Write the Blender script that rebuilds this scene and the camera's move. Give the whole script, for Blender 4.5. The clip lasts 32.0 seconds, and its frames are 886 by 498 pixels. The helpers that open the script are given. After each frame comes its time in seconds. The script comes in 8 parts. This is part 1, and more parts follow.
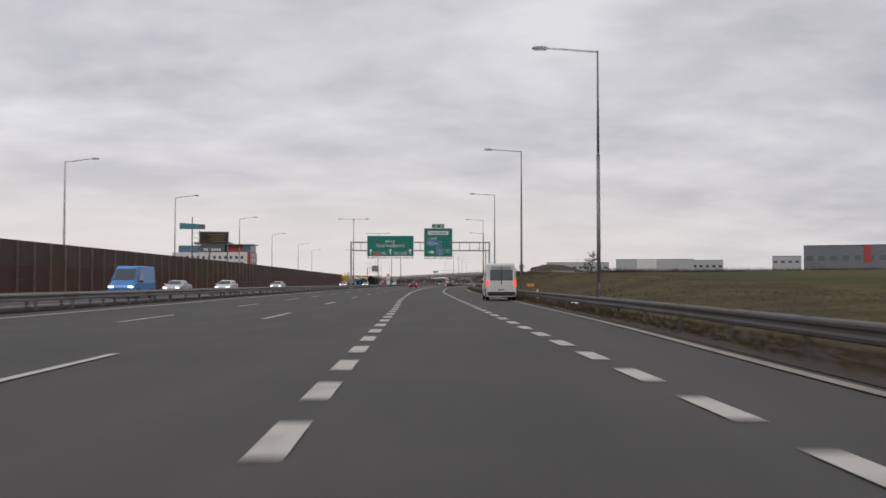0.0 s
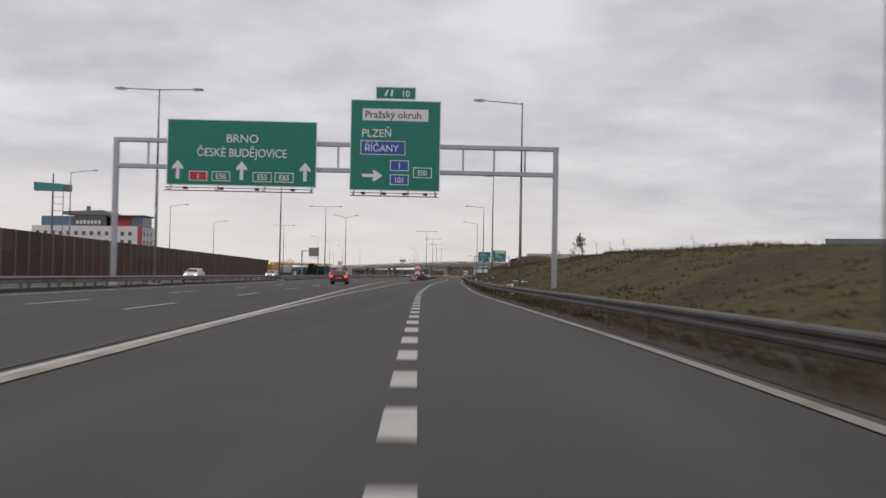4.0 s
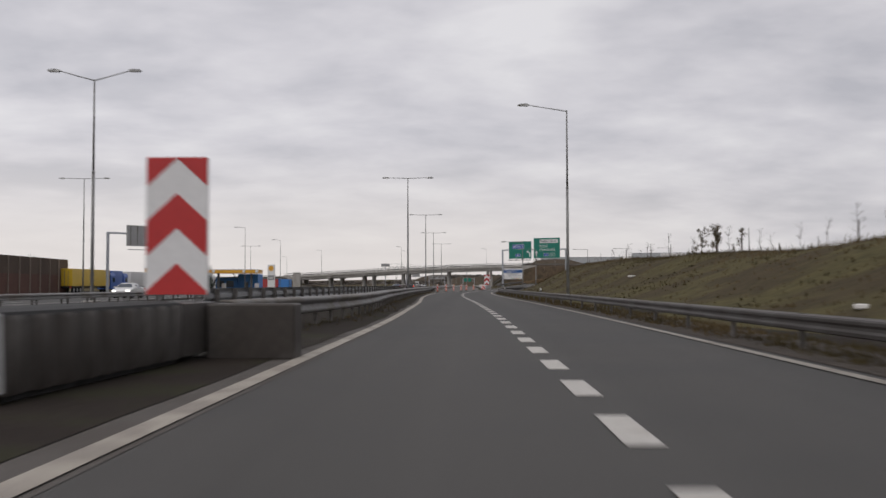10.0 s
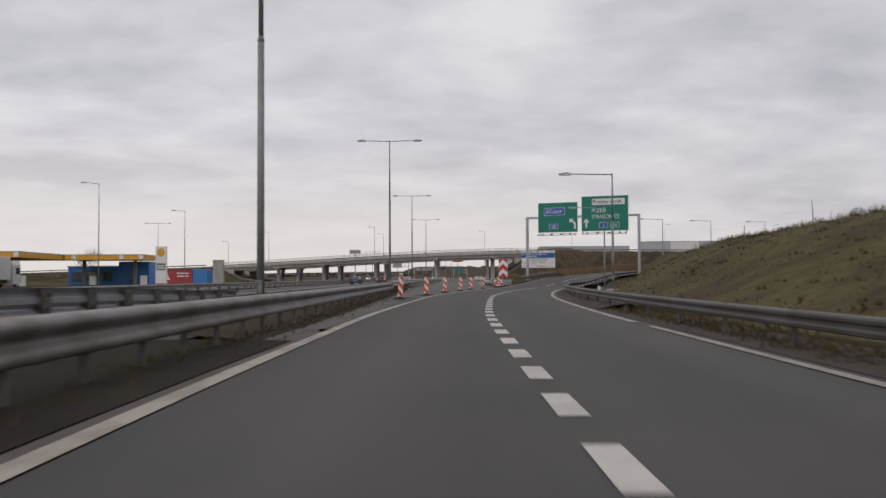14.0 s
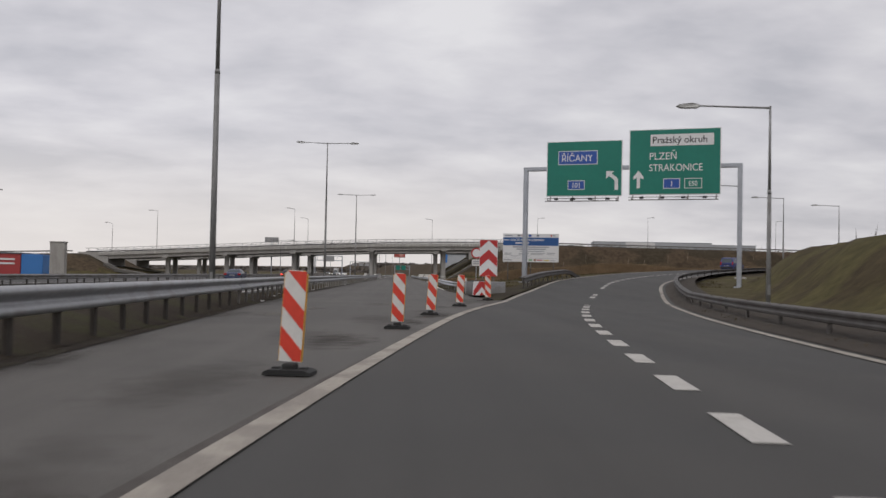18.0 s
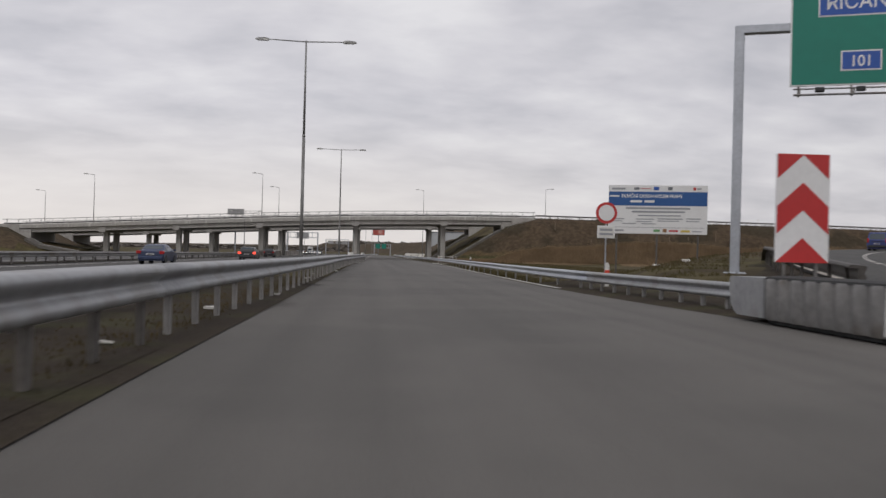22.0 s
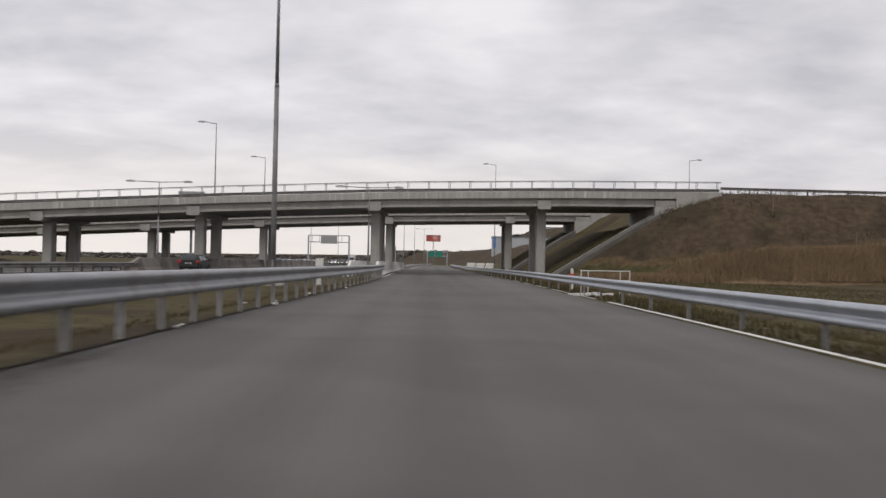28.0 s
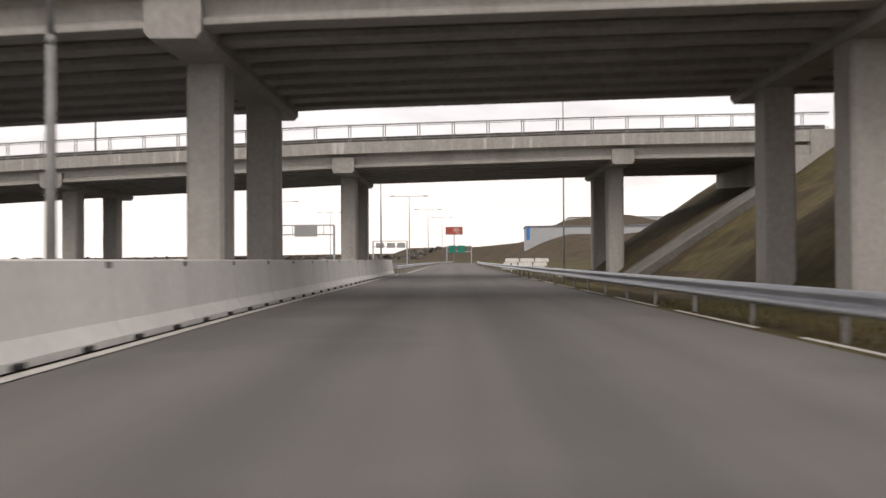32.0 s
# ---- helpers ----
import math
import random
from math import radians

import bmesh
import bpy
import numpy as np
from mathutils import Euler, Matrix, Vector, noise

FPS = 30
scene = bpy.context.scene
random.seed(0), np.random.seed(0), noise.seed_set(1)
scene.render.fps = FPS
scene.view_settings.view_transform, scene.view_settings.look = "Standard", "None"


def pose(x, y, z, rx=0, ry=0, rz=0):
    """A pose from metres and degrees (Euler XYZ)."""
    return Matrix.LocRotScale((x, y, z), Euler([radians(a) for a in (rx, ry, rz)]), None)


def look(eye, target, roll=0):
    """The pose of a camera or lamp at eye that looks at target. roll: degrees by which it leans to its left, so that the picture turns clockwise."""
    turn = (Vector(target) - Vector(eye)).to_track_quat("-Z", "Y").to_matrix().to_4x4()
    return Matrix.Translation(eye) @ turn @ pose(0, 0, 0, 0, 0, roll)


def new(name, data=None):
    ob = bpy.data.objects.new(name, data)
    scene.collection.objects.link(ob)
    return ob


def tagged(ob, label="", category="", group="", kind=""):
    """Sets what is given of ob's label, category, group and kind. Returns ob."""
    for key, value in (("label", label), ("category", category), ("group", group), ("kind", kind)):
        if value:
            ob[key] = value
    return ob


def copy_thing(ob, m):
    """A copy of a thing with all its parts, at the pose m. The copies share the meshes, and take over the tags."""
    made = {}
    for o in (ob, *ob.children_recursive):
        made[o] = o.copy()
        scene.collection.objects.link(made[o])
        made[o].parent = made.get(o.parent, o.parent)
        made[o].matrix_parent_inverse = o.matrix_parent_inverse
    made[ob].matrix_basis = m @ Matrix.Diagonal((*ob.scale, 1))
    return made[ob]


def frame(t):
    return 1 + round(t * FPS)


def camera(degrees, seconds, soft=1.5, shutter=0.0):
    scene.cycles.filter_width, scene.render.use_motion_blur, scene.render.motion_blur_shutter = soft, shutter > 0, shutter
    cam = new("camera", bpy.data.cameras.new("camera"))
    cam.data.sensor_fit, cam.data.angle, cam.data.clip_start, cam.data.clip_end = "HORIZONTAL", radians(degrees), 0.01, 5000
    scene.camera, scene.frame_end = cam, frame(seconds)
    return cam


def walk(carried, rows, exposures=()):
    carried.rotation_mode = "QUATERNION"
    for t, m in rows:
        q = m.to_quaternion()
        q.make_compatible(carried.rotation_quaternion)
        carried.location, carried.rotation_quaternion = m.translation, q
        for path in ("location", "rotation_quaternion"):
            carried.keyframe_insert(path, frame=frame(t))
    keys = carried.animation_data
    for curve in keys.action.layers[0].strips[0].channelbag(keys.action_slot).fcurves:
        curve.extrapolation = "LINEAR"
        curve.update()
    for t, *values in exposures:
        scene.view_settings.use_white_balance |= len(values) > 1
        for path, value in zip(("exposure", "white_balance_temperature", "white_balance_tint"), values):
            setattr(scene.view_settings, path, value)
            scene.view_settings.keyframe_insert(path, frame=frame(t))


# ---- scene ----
cam = camera(51.21, 32.0, soft=1.5, shutter=0.35)
PATH = [
    (0.0, (0.000, -0.000, 1.156), (0.279, 9.989, 1.525), 0.03),
    (0.5, (0.179, 17.414, 1.168), (0.573, 27.402, 1.452), 0.64),
    (1.0, (0.432, 34.721, 1.170), (0.924, 44.705, 1.438), 0.02),
    (1.5, (0.763, 51.885, 1.171), (1.274, 61.867, 1.495), 0.08),
    (2.0, (1.181, 68.852, 1.170), (1.735, 78.832, 1.471), -0.32),
    (2.5, (1.718, 85.611, 1.169), (2.238, 95.590, 1.568), 0.37),
    (3.0, (2.404, 102.158, 1.161), (2.917, 112.139, 1.499), 1.72),
    (3.5, (3.176, 118.518, 1.151), (3.782, 128.497, 1.382), 0.88),
    (4.0, (4.009, 134.784, 1.167), (4.620, 144.762, 1.451), 1.03),
    (4.5, (4.864, 150.954, 1.171), (5.479, 160.929, 1.508), 1.00),
    (5.0, (5.696, 166.975, 1.168), (6.316, 176.948, 1.559), 0.96),
    (5.5, (6.482, 182.780, 1.159), (7.105, 192.751, 1.604), 1.01),
    (6.0, (7.230, 198.317, 1.166), (7.840, 208.287, 1.638), 0.22),
    (6.5, (8.018, 213.580, 1.170), (8.695, 223.547, 1.622), 1.20),
    (7.0, (8.827, 228.626, 1.171), (9.436, 238.600, 1.550), 0.21),
    (7.5, (9.666, 243.495, 1.171), (10.341, 253.465, 1.552), 0.27),
    (8.0, (10.511, 258.183, 1.163), (10.964, 268.167, 1.514), -0.64),
    (8.5, (11.366, 272.640, 1.163), (11.942, 282.619, 1.446), 1.55),
    (9.0, (12.227, 286.744, 1.168), (12.863, 296.719, 1.472), 2.52),
    (9.5, (13.078, 300.492, 1.170), (13.675, 310.469, 1.489), 0.08),
    (10.0, (13.958, 313.935, 1.163), (14.593, 323.907, 1.552), -0.14),
    (10.5, (14.916, 327.033, 1.169), (15.416, 337.014, 1.536), 2.23),
    (11.0, (15.914, 339.737, 1.170), (16.331, 349.724, 1.475), 2.60),
    (11.5, (16.827, 352.001, 1.172), (17.346, 361.982, 1.529), 0.95),
    (12.0, (17.651, 363.811, 1.179), (18.174, 373.792, 1.488), 0.07),
    (12.5, (18.440, 375.155, 1.182), (19.044, 385.132, 1.470), 0.07),
    (13.0, (19.196, 386.016, 1.198), (19.908, 395.988, 1.444), -0.09),
    (13.5, (19.936, 396.363, 1.221), (20.644, 406.332, 1.563), -1.09),
    (14.0, (20.707, 406.191, 1.226), (21.462, 416.157, 1.530), -0.25),
    (14.5, (21.509, 415.507, 1.239), (22.284, 425.471, 1.593), -0.58),
    (15.0, (22.270, 424.293, 1.232), (23.171, 434.246, 1.593), -0.22),
    (15.5, (22.980, 432.534, 1.234), (24.007, 442.474, 1.603), -0.10),
    (16.0, (23.665, 440.223, 1.244), (24.816, 450.149, 1.621), -0.04),
    (16.5, (24.355, 447.371, 1.254), (25.631, 457.282, 1.639), -0.36),
    (17.0, (25.066, 454.014, 1.255), (26.256, 463.938, 1.555), -0.29),
    (17.5, (25.775, 460.228, 1.240), (27.088, 470.136, 1.566), 0.55),
    (18.0, (26.448, 465.980, 1.228), (27.821, 475.882, 1.509), 1.16),
    (18.5, (27.018, 471.161, 1.225), (28.246, 481.075, 1.685), 2.08),
    (19.0, (27.407, 475.858, 1.211), (28.271, 485.809, 1.689), 3.04),
    (19.5, (27.431, 480.491, 1.200), (27.771, 490.474, 1.671), 2.12),
    (20.0, (27.023, 485.131, 1.178), (26.462, 495.115, 1.155), -1.41),
    (20.5, (26.420, 489.740, 1.172), (26.665, 499.737, 1.221), -1.09),
    (21.0, (26.076, 494.497, 1.170), (27.030, 504.451, 1.306), -0.22),
    (21.5, (26.156, 499.509, 1.171), (27.697, 509.389, 1.310), 1.94),
    (22.0, (26.640, 504.839, 1.176), (28.303, 514.700, 1.239), 1.45),
    (22.5, (27.290, 510.523, 1.174), (28.832, 520.401, 1.381), 1.18),
    (23.0, (28.010, 516.551, 1.177), (29.471, 526.439, 1.469), 1.69),
    (23.5, (28.772, 522.931, 1.171), (30.142, 532.833, 1.429), 0.87),
    (24.0, (29.557, 529.550, 1.169), (30.994, 539.444, 1.384), 1.88),
    (24.5, (30.357, 536.293, 1.169), (31.607, 546.214, 1.290), 0.87),
    (25.0, (31.174, 543.176, 1.169), (32.305, 553.109, 1.434), 1.50),
    (25.5, (32.015, 550.297, 1.170), (33.133, 560.232, 1.392), 1.47),
    (26.0, (32.880, 557.802, 1.170), (33.994, 567.737, 1.385), 1.17),
    (26.5, (33.790, 565.718, 1.170), (34.900, 575.654, 1.377), 1.10),
    (27.0, (34.769, 574.005, 1.170), (35.874, 583.942, 1.370), 1.06),
    (27.5, (35.831, 582.588, 1.170), (36.932, 592.525, 1.362), 1.18),
    (28.0, (36.971, 591.380, 1.170), (38.005, 601.326, 1.322), 1.15),
    (28.5, (38.141, 600.306, 1.170), (39.163, 610.252, 1.310), 1.33),
    (29.0, (39.277, 609.306, 1.170), (40.121, 619.269, 1.293), 1.92),
    (29.5, (40.317, 618.340, 1.171), (41.003, 628.316, 1.240), 2.69),
    (30.0, (41.220, 627.385, 1.173), (41.900, 637.362, 1.256), 1.23),
    (30.5, (41.989, 636.451, 1.171), (42.758, 646.420, 1.339), 0.61),
    (31.0, (42.706, 645.584, 1.170), (43.490, 655.552, 1.342), 0.75),
    (31.5, (43.453, 654.806, 1.169), (44.239, 664.773, 1.354), 0.41),
    (32.0, (44.255, 664.133, 1.164), (45.050, 674.100, 1.284), -0.31),
]
walk(cam, [(t, look(eye, target, roll)) for t, eye, target, roll in PATH],
     [(0.0, -0.03, 6500, 10), (12.0, -0.03, 6500, 10), (20.0, 0.0, 6480, 9.5), (24.0, 0.05, 6500, 9.5), (26.0, 0.12, 6520, 9.5), (28.0, 0.17, 6580, 9.5), (30.0, 0.46, 6720, 9.5), (32.0, 0.68, 7000, 11)])

# ---- sky, sun ----
world = bpy.data.worlds.new("overcast")
scene.world = world
world.use_nodes = True


def wire(tree, a, ao, b, bi):
    tree.links.new(a.outputs[ao], b.inputs[bi])


def overcast():
    nt = world.node_tree
    nt.nodes.clear()
    N = nt.nodes.new
    outp, bg = N("ShaderNodeOutputWorld"), N("ShaderNodeBackground")
    sky = N("ShaderNodeTexSky")
    sky.sky_type = "NISHITA"
    sky.sun_disc = False
    sky.sun_elevation, sky.sun_rotation = radians(38), radians(200)
    sky.dust_density, sky.altitude = 4.0, 300
    tc = N("ShaderNodeTexCoord")
    sep = N("ShaderNodeSeparateXYZ")
    wire(nt, tc, "Generated", sep, 0)

    def math_node(op, a=None, b=None, clamp=False):
        n = N("ShaderNodeMath")
        n.operation, n.use_clamp = op, clamp
        for i, v in enumerate((a, b)):
            if v is None:
                continue
            if isinstance(v, (int, float)):
                n.inputs[i].default_value = v
            else:
                nt.links.new(v, n.inputs[i])
        return n.outputs[0]

    up = math_node("MAXIMUM", sep.outputs[2], 0.0)
    den = math_node("ADD", up, 0.22)
    comb = N("ShaderNodeCombineXYZ")
    nt.links.new(math_node("DIVIDE", sep.outputs[0], den), comb.inputs[0])
    nt.links.new(math_node("DIVIDE", sep.outputs[1], den), comb.inputs[1])

    def cloud(scale, detail, rough, dist, off):
        mp = N("ShaderNodeMapping")
        mp.inputs["Scale"].default_value = (scale, scale * 1.3, 1)
        mp.inputs["Location"].default_value = (off, off * 0.7, 0)
        nt.links.new(comb.outputs[0], mp.inputs[0])
        nz = N("ShaderNodeTexNoise")
        nz.inputs["Scale"].default_value = 1.0
        nz.inputs["Detail"].default_value = detail
        nz.inputs["Roughness"].default_value = rough
        nz.inputs["Distortion"].default_value = dist
        nt.links.new(mp.outputs[0], nz.inputs[0])
        return nz.outputs["Fac"]

    big = cloud(1.25, 5, 0.52, 0.2, 5.3)
    fine = cloud(3.6, 6, 0.52, 0.15, 8.4)
    tone = math_node("ADD", math_node("MULTIPLY", big, 0.66), math_node("MULTIPLY", fine, 0.34))
    ramp = N("ShaderNodeValToRGB")
    e = ramp.color_ramp.elements
    e[0].position, e[0].color = 0.38, (0.50, 0.495, 0.535, 1)
    e[1].position, e[1].color = 0.63, (0.755, 0.74, 0.76, 1)
    e.new(0.50).color = (0.63, 0.615, 0.65, 1)
    nt.links.new(tone, ramp.inputs[0])
    # pale warm band low over the horizon
    low = N("ShaderNodeMapRange")
    low.interpolation_type = "SMOOTHSTEP"
    for k, v in (("From Min", 0.0), ("From Max", 0.17), ("To Min", 1.0), ("To Max", 0.0)):
        low.inputs[k].default_value = v
    nt.links.new(sep.outputs[2], low.inputs[0])
    band = N("ShaderNodeMix")
    band.data_type = "RGBA"
    # it pales towards the east
    east = N("ShaderNodeMapRange")
    east.interpolation_type = "SMOOTHSTEP"
    for k, v in (("From Min", 0.05), ("From Max", 0.5), ("To Min", 0.85), ("To Max", 0.2)):
        east.inputs[k].default_value = v
    nt.links.new(sep.outputs[0], east.inputs[0])
    nt.links.new(math_node("MULTIPLY", low.outputs[0], east.outputs[0]), band.inputs[0])
    nt.links.new(ramp.outputs[0], band.inputs[6])
    band.inputs[7].default_value = (0.77, 0.72, 0.69, 1)
    # a little of the clear sky behind the clouds
    scaled = N("ShaderNodeVectorMath")
    scaled.operation = "SCALE"
    scaled.inputs["Scale"].default_value = 0.08
    wire(nt, sky, 0, scaled, 0)
    mix = N("ShaderNodeMix")
    mix.data_type = "RGBA"
    mix.inputs[0].default_value = 0.06
    nt.links.new(band.outputs[2], mix.inputs[6])
    nt.links.new(scaled.outputs[0], mix.inputs[7])
    # the hidden sun brightens the cloud on its side
    side = N("ShaderNodeVectorMath")
    side.operation = "SCALE"
    nt.links.new(mix.outputs[2], side.inputs[0])
    nt.links.new(math_node("ADD", math_node("MULTIPLY", sep.outputs[0], -0.125), 1.06), side.inputs["Scale"])
    nt.links.new(side.outputs[0], bg.inputs[0])
    bg.inputs[1].default_value = 1.0
    wire(nt, bg, 0, outp, 0)


overcast()
sun = new("sun", bpy.data.lights.new("sun", "SUN"))
sun.data.energy, sun.data.angle, sun.data.color = 0.7, radians(25), (1.0, 0.96, 0.92)
sun.matrix_world = look((0, 0, 200), (60, 150, 0))


# ---- materials ----
MATS = {}


def mat(name, base, rough=0.7, metal=0.0, var=0.25, grain=8.0, big=0.4, bump=0.0, bump_scale=40.0, second=None, second_amount=0.5, streak=0.0, per_object=0.0, spec=0.5, lane=0.0):
    """A painted, mineral or metal surface: base colour, broken up at two scales, with fine relief."""
    if name in MATS:
        return MATS[name]
    m = bpy.data.materials.new(name)
    MATS[name] = m
    m.use_nodes = True
    nt = m.node_tree
    b = nt.nodes["Principled BSDF"]
    N, L = nt.nodes.new, nt.links.new
    b.inputs["Roughness"].default_value, b.inputs["Metallic"].default_value = rough, metal
    b.inputs["Specular IOR Level"].default_value = spec
    geo = N("ShaderNodeNewGeometry")
    n1, n2 = N("ShaderNodeTexNoise"), N("ShaderNodeTexNoise")
    n1.inputs["Scale"].default_value, n1.inputs["Detail"].default_value = grain, 6
    n2.inputs["Scale"].default_value, n2.inputs["Detail"].default_value = big, 4
    L(geo.outputs["Position"], n1.inputs[0])
    if streak:
        mp = N("ShaderNodeMapping")
        mp.inputs["Scale"].default_value = (1, 1, streak)
        L(geo.outputs["Position"], mp.inputs[0])
        L(mp.outputs[0], n2.inputs[0])
    else:
        L(geo.outputs["Position"], n2.inputs[0])
    add = N("ShaderNodeMath")
    add.operation = "ADD"
    L(n1.outputs["Fac"], add.inputs[0])
    L(n2.outputs["Fac"], add.inputs[1])
    mr = N("ShaderNodeMapRange")
    for k, v in (("From Min", 0.65), ("From Max", 1.35), ("To Min", 1 - var), ("To Max", 1 + var)):
        mr.inputs[k].default_value = v
    L(add.outputs[0], mr.inputs[0])
    if lane:
        # wheel tracks and paving seams that run with the road
        rt = N("ShaderNodeMapping")
        rt.inputs["Scale"].default_value = (0.75, 0.010, 0.0)
        tw = N("ShaderNodeMapping")
        tw.inputs["Rotation"].default_value = (0, 0, radians(5.1))
        L(geo.outputs["Position"], tw.inputs[0])
        L(tw.outputs[0], rt.inputs[0])
        n3 = N("ShaderNodeTexNoise")
        n3.inputs["Scale"].default_value, n3.inputs["Detail"].default_value = 1.0, 3
        L(rt.outputs[0], n3.inputs[0])
        m3 = N("ShaderNodeMapRange")
        for k, v in (("From Min", 0.3), ("From Max", 0.7), ("To Min", 1 - lane), ("To Max", 1 + lane)):
            m3.inputs[k].default_value = v
        L(n3.outputs["Fac"], m3.inputs[0])
        k3 = N("ShaderNodeMath")
        k3.operation = "MULTIPLY"
        L(mr.outputs[0], k3.inputs[0])
        L(m3.outputs[0], k3.inputs[1])
        mr = k3
    colour = None
    if second:
        mx = N("ShaderNodeMix")
        mx.data_type = "RGBA"
        mx.inputs[6].default_value, mx.inputs[7].default_value = (*base, 1), (*second, 1)
        st = N("ShaderNodeMapRange")
        st.interpolation_type = "SMOOTHSTEP"
        for k, v in (("From Min", 0.60 - 0.25 * second_amount), ("From Max", 0.75 - 0.25 * second_amount)):
            st.inputs[k].default_value = v
        L(n2.outputs["Fac"], st.inputs[0])
        L(st.outputs[0], mx.inputs[0])
        colour = mx.outputs[2]
    sc = N("ShaderNodeVectorMath")
    sc.operation = "SCALE"
    if colour:
        L(colour, sc.inputs[0])
    else:
        sc.inputs[0].default_value = base
    if per_object:
        oi = N("ShaderNodeObjectInfo")
        m2 = N("ShaderNodeMapRange")
        m2.inputs["To Min"].default_value, m2.inputs["To Max"].default_value = 1 - per_object, 1 + per_object
        L(oi.outputs["Random"], m2.inputs[0])
        mu = N("ShaderNodeMath")
        mu.operation = "MULTIPLY"
        L(mr.outputs[0], mu.inputs[0])
        L(m2.outputs[0], mu.inputs[1])
        L(mu.outputs[0], sc.inputs["Scale"])
    else:
        L(mr.outputs[0], sc.inputs["Scale"])
    L(sc.outputs[0], b.inputs["Base Color"])
    if bump:
        nb = N("ShaderNodeTexNoise")
        nb.inputs["Scale"].default_value, nb.inputs["Detail"].default_value = bump_scale, 3
        L(geo.outputs["Position"], nb.inputs[0])
        bp = N("ShaderNodeBump")
        bp.inputs["Strength"].default_value, bp.inputs["Distance"].default_value = bump, 0.02
        L(nb.outputs["Fac"], bp.inputs["Height"])
        L(bp.outputs[0], b.inputs["Normal"])
    return m


def glow(name, colour, strength):
    m = mat(name, colour, 0.3, var=0.05)
    b = m.node_tree.nodes["Principled BSDF"]
    b.inputs["Emission Color"].default_value = (*colour, 1)
    b.inputs["Emission Strength"].default_value = strength
    return m


M_ASPH = mat("asphalt_dark", (0.060, 0.0565, 0.0525), 0.82, var=0.20, grain=60, big=0.18, bump=0.35, bump_scale=120, second=(0.049, 0.047, 0.0445), second_amount=0.7, lane=0.16)
M_ASPH2 = mat("asphalt_pale", (0.113, 0.106, 0.097), 0.86, var=0.20, grain=45, big=0.16, bump=0.4, bump_scale=110, second=(0.088, 0.083, 0.076), second_amount=0.6, lane=0.20)
M_PATCH = mat("asphalt_patch", (0.088, 0.078, 0.070), 0.9, var=0.3, grain=14, big=0.5, bump=0.3, bump_scale=100, second=(0.062, 0.053, 0.046), second_amount=0.55)
M_SEAL = mat("bitumen_seal", (0.03, 0.03, 0.03), 0.6, var=0.3)
M_PAINT3 = mat("road_paint_dirty", (0.37, 0.335, 0.285), 0.75, var=0.26, grain=20, big=0.9, bump=0.2, bump_scale=90, second=(0.235, 0.21, 0.18), second_amount=0.6)
M_PAINT = mat("road_paint", (0.49, 0.47, 0.435), 0.7, var=0.18, grain=25, big=1.2, bump=0.2, bump_scale=90, second=(0.38, 0.36, 0.33), second_amount=0.5)
M_PAINT4 = mat("road_paint_grimy", (0.29, 0.265, 0.23), 0.75, var=0.22, grain=20, big=0.8, bump=0.2, bump_scale=90, second=(0.20, 0.18, 0.155), second_amount=0.5)
M_PAINT2 = mat("road_paint_worn", (0.25, 0.23, 0.205), 0.75, var=0.25, grain=18, big=0.9, second=(0.11, 0.10, 0.09), second_amount=0.85)
M_GRASS = mat("winter_grass", (0.090, 0.078, 0.034), 0.95, var=0.42, grain=1.6, big=0.16, bump=1.0, bump_scale=5, second=(0.054, 0.042, 0.023), second_amount=0.62, spec=0.1)
M_FIELD = mat("green_field", (0.060, 0.062, 0.024), 0.95, var=0.25, grain=0.9, big=0.02, bump=0.6, bump_scale=5, second=(0.082, 0.072, 0.032), second_amount=0.5, spec=0.1)
# soil colour taken darker to hold the shade under the crash barriers
M_DIRT = mat("shaded_verge_soil", (0.032, 0.026, 0.022), 0.95, var=0.35, grain=9, big=0.6, bump=0.8, bump_scale=25, second=(0.030, 0.029, 0.018), second_amount=0.5, spec=0.1)
M_SOIL = mat("brown_verge_soil", (0.050, 0.040, 0.030), 0.95, var=0.35, grain=9, big=0.6, bump=0.8, bump_scale=25, second=(0.050, 0.046, 0.026), second_amount=0.5, spec=0.1)
M_SLOPE = mat("slope_vegetation", (0.084, 0.061, 0.040), 0.95, var=0.45, grain=1.4, big=0.14, bump=1.0, bump_scale=6, second=(0.044, 0.035, 0.023), second_amount=0.6, spec=0.1)


